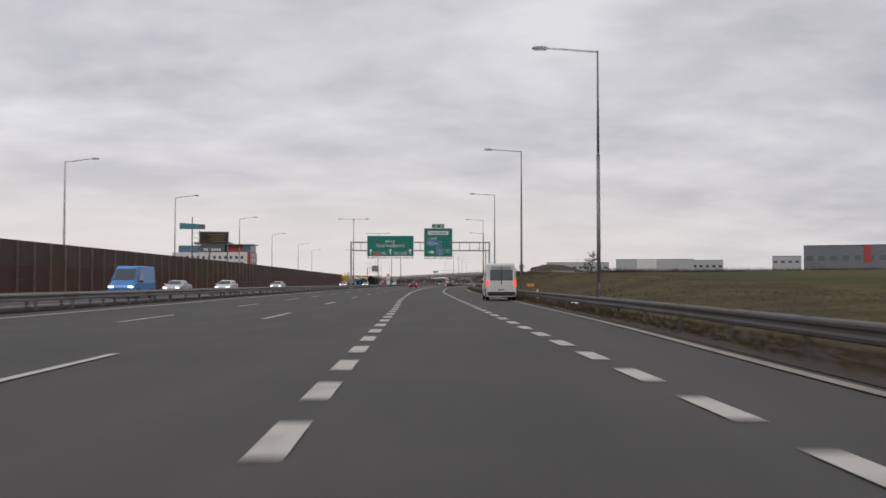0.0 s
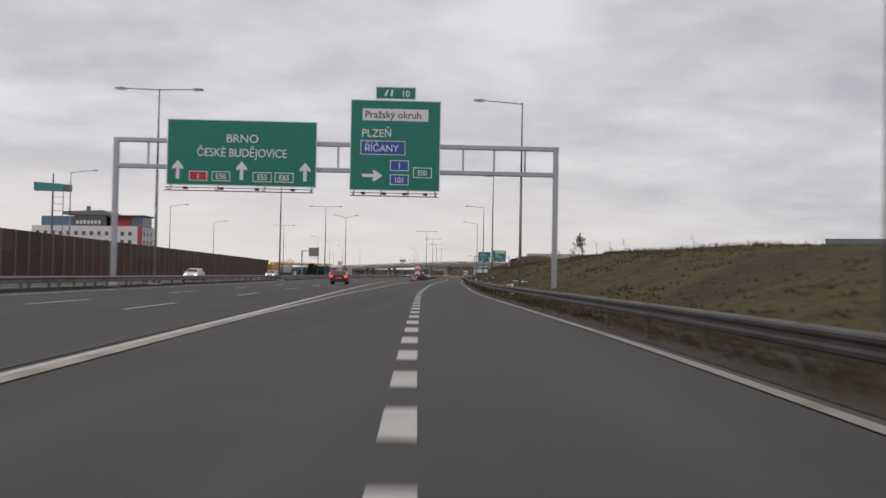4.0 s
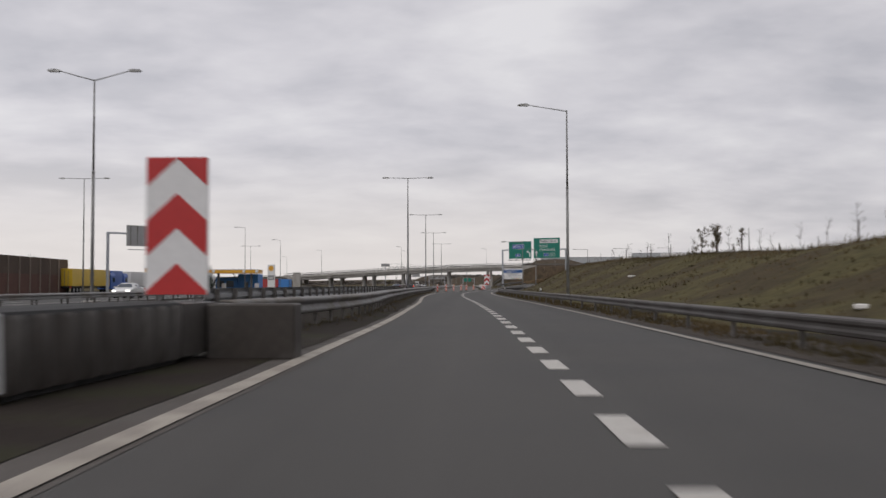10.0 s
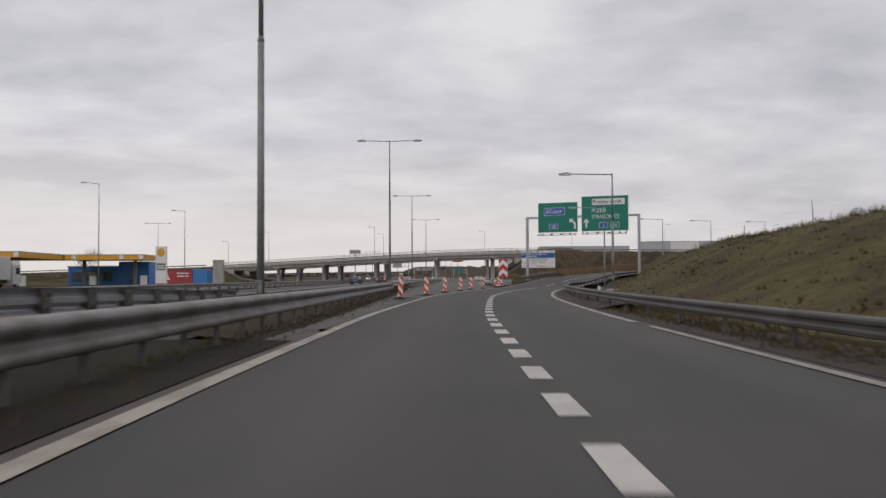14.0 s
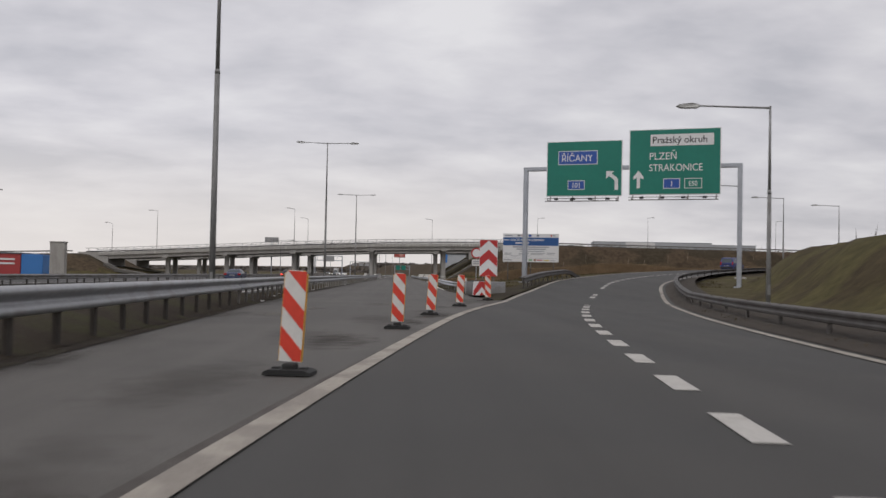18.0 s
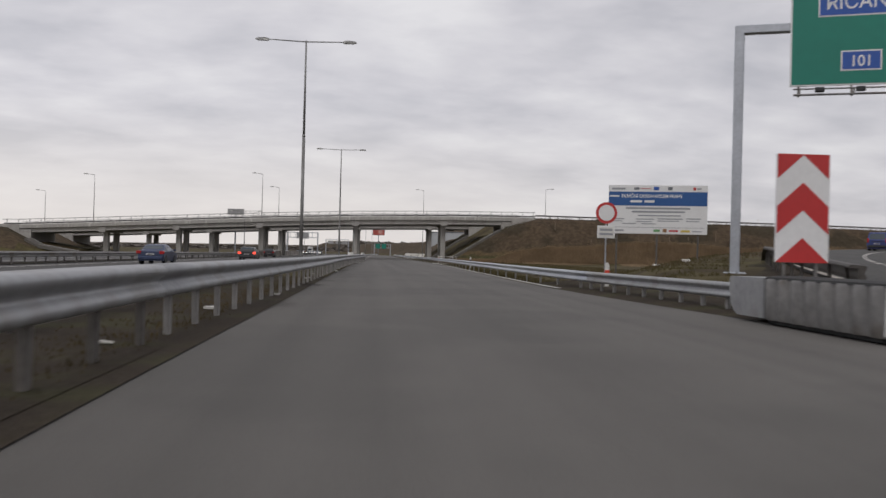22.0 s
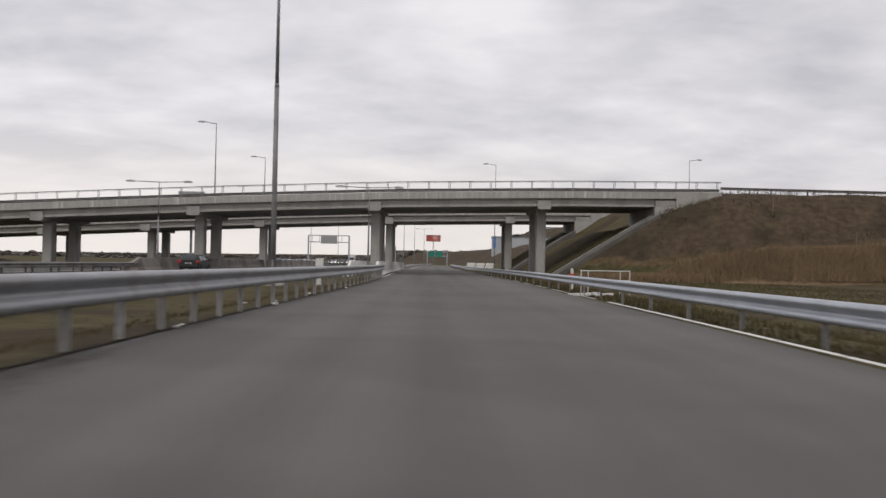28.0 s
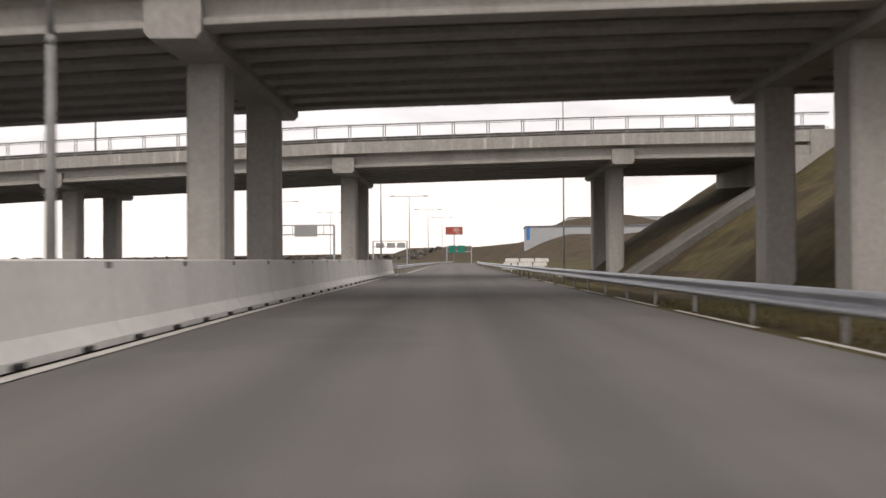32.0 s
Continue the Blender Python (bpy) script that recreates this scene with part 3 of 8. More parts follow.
def bank(x, y, x0, side):
    """The earth bank that carries the overpass road beyond its end at x0; side +1 to the right."""
    along = (x - x0) * side
    yy = y + 0.1 * (x - 40)
    dy = np.maximum(np.maximum(682.0 - yy, yy - 737), 0)
    far = smooth((yy - 702) / 12) * (side > 0)
    dx = np.maximum(-along - 1.3 * far, 0)
    top = deck_rail(x) - 1.25
    h = np.minimum(top, top - np.hypot(dx / (1.8 - 0.38 * far), dy / 1.5))
    if side > 0:
        # the steeper slope that carries the paving and runs under the first deck
        back = x - 1.4 * smooth((yy - 702) / 6)
        face = np.interp(back, [56.5, 57.6, 65.6, 69.5, 76], [-0.4, 0.15, 5.2, 5.4, 5.4])
        front = np.interp(x, [65.6, 68.5, 74.5], [0, 1.45, 3.0]) * smooth((685.9 - yy) / 0.8)
        face = face + front - np.maximum(np.maximum(679.6 - yy, yy - 733), 0) / 1.25
        h = np.where(x < 74.8, np.maximum(h, face), h)
    return h


def height(x, y):
    x, y = np.asarray(x, float), np.asarray(y, float)
    d = x - np.interp(y, EDGE_R.y, EDGE_R.x) - 2.2
    wav = 0.25 * np.sin(x * 0.11 + 1.3) * np.sin(y * 0.053) + 0.12 * np.sin(x * 0.31 + y * 0.17)
    cr = crest(y)
    h = cr * smooth(d / (13.0 - 5.5 * smooth((y - 486) / 20))) + wav * smooth((d - 1) / 9) * 0.8
    # the field beyond, rising gently
    h = h + smooth((d - 14) / 220) * 2.6 * smooth((430 - y) / 160)
    # the far hillside with the warehouses
    h = h + 20.0 * smooth((np.hypot(x - 5, y) - 330) / 800) * smooth((np.hypot(x - 60, y - 700) - 250) / 250) * smooth((x - 70) / 110) * smooth((x / np.maximum(y, 1) - 0.11) / 0.03)
    # and the rise beyond the overpasses
    h = h + 8.0 * smooth((y - 790) / 190) * smooth((x - np.interp(y, CL_R.y, CL_R.x) - 4) / 22)
    # the crest falls off again towards the inside of the loop
    h = np.where(y > 300, h * (1 - 0.5 * smooth((d - 25) / 60)), h)
    h = np.where(d < 0, 0, h)
    # the slip road climbs
    j = np.clip(np.searchsorted(DASH.y, y), 1, len(DASH.y) - 1)
    best = np.full(x.shape, 1e9)
    zr = np.zeros(x.shape)
    for i in range(0, len(DASH.x), 2):
        if DASH.y[i] < 496:
            continue
        r = np.hypot(x - DASH.x[i], y - DASH.y[i])
        k = r < best
        best, zr = np.where(k, r, best), np.where(k, DASH.z[i], zr)
    carry = np.where(best < 9.0, zr - 0.02, np.maximum(zr - (best - 9.0) / 4.0, 0))
    h = np.where(best < 8.5, carry, np.maximum(h * smooth((best - 7.5) / 6.5), carry))
    # overpass banks, left and right
    h = np.maximum(h, bank(x, y, 74.6, 1))
    h = np.maximum(h, bank(x, y, -26.5, -1))
    # mounds behind the overpass
    h = np.maximum(h, 6.0 * smooth(1 - np.hypot((x - 120) / 46, (y - 850) / 60)) - 0.0)
    h = np.maximum(h, 9.0 * smooth((y - 780) / 500) * smooth((x - 74 - (y - 735) * 0.12) / 90))
    h = np.maximum(h, 9.6 * smooth((y - 850) / 110) * smooth((x - np.interp(y, CL_R.y, CL_R.x) - 6) / 26) * smooth((260 - x) / 60))
    # shallow ditch along the closed road
    dr = x - np.interp(y, CL_R.y, CL_R.x)
    h = h - 0.45 * smooth(1 - np.abs(dr - 5.0) / 3.4) * smooth((y - 528) / 20) * (h < 0.8)
    inside = (y > 455) & (y < 1000) & (x > np.interp(y, CL_L.y, CL_L.x) - 1.5) & (dr < 0.5)
    h = np.where(inside, np.minimum(h, 0), np.where((dr >= 0.5) & (y > 512), h * smooth((dr - 0.5) / 4.0), h))
    far = smooth((np.hypot(x - 20, y - 350) - 700) / 1600)
    return h + far * (7 + 6 * np.sin(x * 0.0023 + 0.7) + 4 * np.sin(y * 0.0031)) - 0.07


def ground():
    def axis(lo, a, b, hi, step, k=1.35):
        mid = list(np.arange(a, b + step / 2, step))
        left, right, s = [], [], step
        v = a
        while v > lo:
            s *= k
            v -= s
            left.append(v)
        v, s = b, step
        while v < hi:
            s *= k
            v += s
            right.append(v)
        return np.array(left[::-1] + mid + right)

    xs = axis(-3500, -50, 150, 3500, 2.0)
    ys = axis(-3000, -20, 780, 4000, 2.5)
    X, Y = np.meshgrid(xs, ys)
    Z = height(X, Y)
    # level strip under the carriageways
    nx, ny = len(xs), len(ys)
    me = bpy.data.meshes.new("ground")
    idx = np.arange(nx * ny).reshape(ny, nx)
    f = np.stack([idx[:-1, :-1], idx[:-1, 1:], idx[1:, 1:], idx[1:, :-1]], -1).reshape(-1, 4)
    me.from_pydata(np.stack([X, Y, Z], -1).reshape(-1, 3).tolist(), [], f.tolist())
    for m in (M_GRASS, M_FIELD, M_BROWN, M_DIRT, M_SLOPE, M_VERGE, M_STRAW):
        me.materials.append(m)
    cx, cy = (X[:-1, :-1] + X[1:, 1:]) / 2, (Y[:-1, :-1] + Y[1:, 1:]) / 2
    cz = (Z[:-1, :-1] + Z[1:, 1:]) / 2
    d = cx - np.interp(cy, EDGE_R.y, EDGE_R.x)
    mi = np.zeros(cx.shape, int)
    mi[(d > 26 + 5 * np.sin(cy * 0.05)) & (cy < 200)] = 1
    mi[(cy > 560) & (cz > 1.1) & (cx > 30)] = 2
    mi[(cy > 560) & (cz > 0.8) & (cx < 0)] = 2
    mi[(cy > 560) & (cx > 55) & (cz < 1.1) & (cy > 664) & (cy < 745)] = 2
    mi[(d < 3.2) & (d > -120) & (cy < 540)] = 3
    mi[(cy > 516) & (cy < 700) & (cx > np.interp(cy, CL_R.y, CL_R.x)) & (cz < 1.1)] = 5
    mi[(cy > 634) & (cy < 692) & (cx > 52) & (cz > -0.05) & (cz < 9)] = 4
    lie = cy + 0.1 * (cx - 40)
    mi[(lie > 685.5) & (lie < 740) & (cx > 54) & (cx < 73) & (cz > 0.1)] = 5
    # dry grass along the foot of the overpass bank
    up = np.clip((cx - 74) / 14, 0, 1)
    mi[(lie > 655) & (lie < 670) & (cx > 56)] = 5
    mi[(lie > 668.6 + 0.8 * np.sin(cx * 0.4)) & (lie < 672.0 + 2.4 * up + 0.8 * np.sin(cx * 0.27)) & (cx > 56) & (cx < 150)] = 6
    me.polygons.foreach_set("material_index", mi.reshape(-1))
    me.polygons.foreach_set("use_smooth", [True] * len(me.polygons))
    me.update()
    return tagged(new("ground", me), "uneven winter grass and bare brown soil beside the motorway", "ground", kind="structure")


ground()


def surface(name, me, label, category="road"):
    return tagged(new(name, me), label, category, kind="structure")


# carriageways
surface("road", strip(MAIN.side(-33), MAIN.side(2.4), "road", M_ASPH, 0.0, 0.08, 6), "dark grey asphalt motorway with white lane lines")
surface("slip_road", strip(RAMP_L.cut(100, 700).side(-0.14, 0.012), EDGE_R.cut(100, 700).side(0.75, 0.012), "slip_road", M_ASPH, 0.0, 0.10, 3), "dark asphalt slip road that bends and climbs to the right")
surface("auxiliary_lane", strip(MAIN.cut(-120, 112).side(0.0, 0.008), EDGE_R.cut(-120, 112).side(0.75, 0.008), "auxiliary_lane", M_ASPH, 0.0, 0.08, 3), "dark asphalt lanes joining the motorway")
CL_EDGE = CL_L.side(-0.5, 0.006)
CL_EDGE = Line().set(CL_EDGE.x + (0.30 * smooth((CL_EDGE.y - 455) / 20) + 0.12 * smooth((CL_EDGE.y - 505) / 30)) * smooth((662 - CL_EDGE.y) / 6), CL_EDGE.y, CL_EDGE.z)
surface("closed_road", strip(CL_EDGE, CL_R.side(0, 0.006), "closed_road", M_ASPH2, 0.0, 0.10, 3), "pale unused asphalt road, closed to traffic")
surface("fork_pavement", strip(CL_R.cut(426, 512).side(-0.15, 0.0075), RAMP_L.cut(426, 512).side(0.0, 0.0075), "fork_pavement", M_PATCH, 0.0, 0.0, 2), "dirty worn asphalt between the closed road and the white line")
surface("edge_pavement", strip(RAMP_L.cut(338, 430).side(-0.75, 0.0075), RAMP_L.cut(338, 430).side(0.0, 0.0075), "edge_pavement", M_PATCH, 0.0, 0.0, 1), "dirty asphalt edge outside the white line")
GORE_L, GORE_R = MAIN.cut(150, 345).side(0.0), RAMP_L.cut(150, 345).side(0.2)
surface("gore_pavement", strip(GORE_L, GORE_R, "gore_pavement", M_PATCH, 0.016, 0.0, 3), "worn brownish asphalt between motorway and slip road")
GORE_EDGE = RAMP_L.cut(286, 425)
GORE_EDGE = Line().set(GORE_EDGE.x - 0.34 - 0.10 * smooth((345 - GORE_EDGE.y) / 20) - 0.42 * smooth((318 - GORE_EDGE.y) / 15) - 0.03 * np.sin(GORE_EDGE.y * 0.9) - 0.03 * np.sin(GORE_EDGE.y * 2.3), GORE_EDGE.y, GORE_EDGE.z)
WEDGE = Line([(8.3, 286), (7.9, 291), (8.06, 297), (8.3, 301), (8.6, 308.5), (9.0, 322), (8.7, 342), (11.2, 372), (15.0, 423), (15.2, 425)], 2.0, 1)
surface("gore_verge", strip(WEDGE, GORE_EDGE, "gore_verge", M_DIRT, 0.024, 0.0, 3), "bare soil strip between motorway and slip road", "verge")
surface("median_strip", strip(MAIN.side(-16.7), MAIN.side(-14.3), "median_strip", M_DIRT, 0.03, 0.0, 1), "bare soil median of the motorway", "verge")
surface("closed_verge", strip(MAIN.cut(424, 668).side(0.9), CL_EDGE.cut(424, 670).side(0.06, 0.0), "closed_verge", M_SOIL, 0.016, 0.0, 2), "soil and thin grass strip beside the closed road", "verge")
surface("closed_verge", strip(MAIN.cut(546, 668).side(1.2, 0.006), CL_EDGE.cut(546, 670).side(0.02, 0.006), "closed_verge", M_VERGE, 0.016, 0.0, 2), "olive-brown grass strip beside the closed road", "verge")
MOUND = CL_EDGE.cut(462, 516)
RISE = 0.5 * smooth((MOUND.y - 463) / 10) * smooth((515 - MOUND.y) / 12)
MOUND_A, MOUND_B, MOUND_C = MOUND.side(-0.25), MOUND.side(-1.9), MOUND.side(-3.0)
MOUND_B = Line().set(MOUND_B.x, MOUND_B.y, MOUND_B.z + RISE)
for near, rear in ((MOUND_A, MOUND_B), (MOUND_B, MOUND_C)):
    surface("soil_mound", strip(rear, near, "soil_mound", M_SOIL, 0.022, 0.0, 2), "low mound of dark soil and litter under the crash barrier", "verge")
surface("edge_gravel", strip(EDGE_R.cut(440, 600).side(0.32), EDGE_R.cut(440, 600).side(2.3, 0.34), "edge_gravel", M_TYREMARK, 0.026, 0.0, 2), "dark soil heaped below the crash barrier", "verge")
surface("edge_gravel", strip(EDGE_R.cut(-100, 600).side(0.3), EDGE_R.cut(-100, 600).side(2.2), "edge_gravel", M_TYREMARK, 0.022, 0.0, 2), "gravel and dirt verge under the crash barrier", "verge")


# ---- lane markings ----
def dashes(name, line, y0, y1, length, gap, width, material, label, d=0.0, dz=0.016, limit=300, drift=None):
    """Equal dashes; drift gives (distance, shift) where the painted rhythm slips along the way."""
    ln = line.side(d).cut(y0 - 8, y1)
    top = tagged(thing(name), label, "road marking", kind="structure")
    bm = bmesh.new()
    box(bm, (0, length / 2, 0), (width, length, 0.006))
    me = to_mesh("dash", bm, material)
    s0, n, s = float(np.interp(y0, ln.y, ln.s)), 0, 0.0
    while n < limit:
        s = s0 + n * (length + gap)
        if drift:
            for _ in range(4):
                s = s0 + n * (length + gap) + float(np.interp(s - s0, *zip(*drift))) - length / 2
        if s > ln.s[-1] - length:
            break
        x, y, z, a = ln.at(s)
        x1, y1_, z1, _ = ln.at(s + length)
        yaw = math.degrees(math.atan2(-(x1 - x), y1_ - y))
        shared("dash", me, top, pose(x, y, z + dz, math.degrees(math.atan2(z1 - z, length)), 0, yaw))
        n += 1


def solid(name, line, y0, y1, width, label, d=0.0, dz=0.018, material=None):
    ln = line.side(d).cut(y0, y1)
    me = strip(ln.side(-width / 2), ln.side(width / 2), name, material or M_PAINT, dz)
    tagged(new(name, me), label, "road marking", kind="structure")


PAINTED = Line().set(MAIN.x - 0.22 * smooth((MAIN.y - 40) / 25) * smooth((150 - MAIN.y) / 40), MAIN.y, MAIN.z)
PAINTED_R = Line().set(RAMP_L.x - 0.22 * smooth((150 - RAMP_L.y) / 40), RAMP_L.y, RAMP_L.z)
dashes("left_lane_dashes", PAINTED, 3.05, 92.5, 1.5, 1.5, 0.28, M_PAINT, "short broad white dashes along the joining lane", drift=[(0, 0.75), (77, 2.45), (120, 2.45)])
dashes("slip_road_dashes", DASH, -40, 640, 1.5, 1.5, 0.28, M_PAINT, "short broad white dashes between the slip road lanes", dz=0.022,
       drift=[(0, 0.2), (48, 0.44), (82, 0.92), (115, 1.46), (149, 1.76), (246, 2.5), (290, 2.2), (335, 2.2), (362, 1.6), (388, 1.4), (412, 1.05), (435, 0.28), (455, -0.45), (505, -2.2), (518, -1.25), (527, -0.61), (700, -0.6)])
solid("main_edge_line", PAINTED, 92, 1100, 0.25, "white edge line of the motorway")
solid("slip_left_line", PAINTED_R, 104, 640, 0.25, "broad dirty white line along the slip road", dz=0.028, material=M_PAINT3)
solid("slip_right_line", EDGE_R, -120, 430, 0.2, "dirty white edge line below the crash barrier", dz=0.028, material=M_PAINT4)
solid("slip_right_line", EDGE_R, 429, 640, 0.21, "dirty white edge line below the crash barrier", dz=0.028, material=M_PAINT3)
dashes("lane_dashes", PAINTED, 9.1, 900, 6, 12, 0.15, M_PAINT, "long thin white lane dashes on the motorway", d=-3.88, drift=[(0, 3.0), (74, 12.1), (900, 12.1)])
dashes("lane_dashes", PAINTED, 9.4, 900, 6, 12, 0.15, M_PAINT, "long thin white lane dashes on the motorway", d=-7.72, drift=[(0, 3.0), (50, 3.0), (80, -3.6), (900, -3.6)])
solid("median_edge_line", MAIN, -110, 1000, 0.25, "white edge line beside the median", d=-12.4)
solid("far_edge_line", MAIN, -110, 1000, 0.25, "white edge line beside the median", d=-18.6)
dashes("far_lane_dashes", MAIN, 0, 700, 6, 12, 0.15, M_PAINT, "long thin white lane dashes on the far carriageway", d=-22.4)
dashes("far_lane_dashes", MAIN, 4, 700, 6, 12, 0.15, M_PAINT, "long thin white lane dashes on the far carriageway", d=-26.1)
JERSEY = Line([(39.3, 660), (39.9, 667), (40.45, 674), (41.2, 684), (42.8, 702), (46.0, 737), (46.5, 743)], 1.0, 2)
solid("closed_left_line", JERSEY, 660, 742, 0.2, "white edge line below the concrete barrier", d=0.28, dz=0.02)
solid("closed_left_line", CL_L, 744, 1000, 0.2, "white edge line of the closed road", d=0.3, dz=0.02)
dashes("closed_kerb_pieces", CL_R, 538, 622, 2.3, 0.12, 0.13, M_CONCW, "narrow pale kerb stones along the closed road", d=0.05, dz=0.05)
dashes("closed_kerb_pieces", CL_R, 622, 960, 5.2, 1.9, 0.12, M_CONC, "broken pale kerb line half covered with soil", d=0.05, dz=0.05)
for off in (-0.35, -11.9):
    solid("joint_seal", PAINTED, 90, 330, 0.07, "dark bitumen joint in the asphalt", d=off, dz=0.012, material=M_SEAL)


def hatching():
    """Chevrons whose points face the traffic, their arms running back to both lines at 45 degrees."""
    top = tagged(thing("gore_hatching"), "worn white chevron hatching between motorway and slip road", "road marking", kind="structure")
    y = 158.5
    while y < 286:
        xl, xr = MAIN.xat(y + 1.5) + 0.1, RAMP_L.xat(y + 1.5) - 0.1
        half = (xr - xl) / 2
        if half > 0.3:
            mid, w, rise = xl + half * 1.06, 0.58, min(half, 2.3)
            bm = bmesh.new()
            near = [bm.verts.new(p) for p in ((xl, y + rise, 0.026), (mid, y, 0.026), (xr, y + rise, 0.026))]
            back = [bm.verts.new(p) for p in ((xl, y + rise + w, 0.026), (mid, y + w, 0.026), (xr, y + rise + w, 0.026))]
            for k in (0, 1):
                bm.faces.new((near[k], near[k + 1], back[k + 1], back[k]))
            part("stripe", bm, M_PAINT2, top)
        y += 3.02


hatching()


# ---- crash barriers ----
W_BEAM = [(0.00, 0.40), (0.075, 0.43), (0.085, 0.47), (0.02, 0.52), (0.015, 0.575), (0.085, 0.63), (0.075, 0.67), (0.0, 0.70), (-0.012, 0.70), (0.055, 0.655), (0.068, 0.63), (0.0, 0.585), (0.0, 0.515), (0.068, 0.465), (0.055, 0.435), (-0.012, 0.40)]
BOX_BEAM = [(0.0, 0.42), (0.11, 0.42), (0.13, 0.45), (0.13, 0.50), (0.06, 0.55), (0.06, 0.585), (0.13, 0.635), (0.13, 0.685), (0.10, 0.72), (-0.16, 0.73), (-0.19, 0.70), (-0.19, 0.67), (-0.02, 0.66), (-0.02, 0.5)]

RAIL = [(-0.02, 0.45), (-0.015, 0.42), (0.06, 0.418), (0.10, 0.425), (0.125, 0.445), (0.134, 0.475), (0.128, 0.503), (0.108, 0.526), (0.082, 0.545), (0.066, 0.562), (0.062, 0.577), (0.066, 0.592), (0.082, 0.609), (0.108, 0.628), (0.130, 0.652), (0.139, 0.677), (0.133, 0.703), (0.113, 0.722), (0.083, 0.732), (0.045, 0.736), (-0.02, 0.737), (-0.10, 0.737), (-0.15, 0.735), (-0.175, 0.725), (-0.18, 0.70), (-0.10, 0.695), (-0.02, 0.69)]
FLAT_BEAM = [(0.0, 0.42), (0.10, 0.42), (0.125, 0.44), (0.13, 0.50), (0.105, 0.545), (0.105, 0.595), (0.13, 0.64), (0.13, 0.69), (0.10, 0.72), (-0.16, 0.735), (-0.19, 0.70), (-0.19, 0.67), (-0.02, 0.66), (-0.02, 0.5)]


def guardrail(line, road_side, spacing, beam_mat, post_mat, label, section=W_BEAM, post_w=0.12, post_h=0.66, grow=1.0, low=0.42, group="crash barriers", first=None):
    """road_side: +1 when the beam faces to the right of the line's direction."""
    top = thing("guardrail", label, "crash barrier", group)
    sec = [(o * road_side * grow, low + (h - 0.42) * grow) for o, h in section]
    part("beam", swept("beam", line, sec, beam_mat, section is RAIL), None, top)
    bm = bmesh.new()
    w, t = post_w, 0.012
    box(bm, (0, 0, post_h / 2 - 0.15), (t, w, post_h + 0.3))
    box(bm, (-0.035, w / 2, post_h / 2 - 0.15), (0.07, t, post_h + 0.3))
    box(bm, (-0.035, -w / 2, post_h / 2 - 0.15), (0.07, t, post_h + 0.3))
    box(bm, (0.0, 0, low + 0.13), (0.10, w * 0.9, 0.16), 0.01)
    me = to_mesh("post", bm, post_mat)
    s = spacing / 2 if first is None else float(np.interp(first, line.y, line.s)) % spacing
    while s < line.s[-1]:
        x, y, z, a = line.at(s)
        shared("post", me, top, pose(x, y, z, 0, 0, a + (180 if road_side < 0 else 0)))
        s += spacing


guardrail(EDGE_R.cut(-100, 640).side(0.98), -1, 4.0, M_ZINC3, M_POST2, "dull weathered steel crash barrier on the outer verge", FLAT_BEAM, grow=0.9, low=0.37)
guardrail(MAIN.cut(-100, 671).side(-14.45), 1, 4.0, M_ZINC2, M_POST2, "dull weathered steel crash barrier along the median", BOX_BEAM)
guardrail(MAIN.cut(-100, 900).side(-16.55), -1, 4.0, M_ZINC2, M_POST2, "dull weathered steel crash barrier along the median", BOX_BEAM)
ISLAND = Line([(10.6, 334.5), (12.0, 341), (13.0, 347), (13.6, 357), (14.2, 372), (15.0, 384), (15.8, 396), (16.4, 405), (17.9, 423), (18.9, 434), (20.2, 450), (21.6, 467), (22.6, 480), (23.3, 492), (24.0, 501), (24.25, 507), (24.6, 513), (25.2, 520), (26.0, 527.5), (26.5, 532), (29.1, 558.5), (29.9, 568.5), (33.4, 602), (37.3, 637), (38.2, 645), (39.13, 657), (39.95, 664.5)], 2.0, 2)
guardrail(ISLAND.cut(334, 473), 1, 2.0, M_ZINC2, M_POST2, "dull galvanised crash barrier beside the slip road", RAIL, 0.14, 0.74, 1.46, 0.385)
ISLAND_B = ISLAND.cut(470, 664)
ISLAND_B = Line().set(ISLAND_B.x + 0.19 * smooth((ISLAND_B.y - 500) / 35) * smooth((664 - ISLAND_B.y) / 12), ISLAND_B.y, ISLAND_B.z)
# post tone goes from darkest at the fork to pale along the closed road
guardrail(ISLAND_B.cut(470, 499), 1, 1.86, M_ZINC4, M_POST3, "galvanised crash barrier on dark posts beside the fork", RAIL, 0.16, 0.84, 1.28, 0.56)
guardrail(ISLAND_B.cut(497.2, 517), 1, 1.86, M_ZINC4, M_POST2, "galvanised crash barrier on darker posts beside the closed road", RAIL, 0.16, 0.84, 1.28, 0.56)
guardrail(ISLAND_B.cut(515.2, 664), 1, 1.86, M_ZINC4, M_POST, "galvanised crash barrier beside the closed road", RAIL, 0.16, 0.84, 1.28, 0.56, first=538.0)
guardrail(MAIN.cut(430, 655).side(1.0), -1, 4.0, M_ZINC2, M_POST2, "weathered steel crash barrier along the motorway edge", BOX_BEAM)
BACK = MAIN.cut(334, 436)
BACK = Line().set(BACK.x + np.interp(BACK.y, [334, 350, 403, 436], [2.6, 2.3, 1.9, 1.1]), BACK.y, 0.27 * smooth((436 - BACK.y) / 16))
guardrail(BACK, -1, 2.0, M_ZINC4, M_POST2, "tall dull crash barrier along the motorway side of the fork", W_BEAM, 0.26, 0.80, 1.33, 0.457)
guardrail(CL_R.cut(523, 536.5).side(0.75), -1, 1.4, M_ZINC4, M_POST, "galvanised crash barrier behind the crash cushion", RAIL, 0.12, 0.62, 1.12, 0.35)
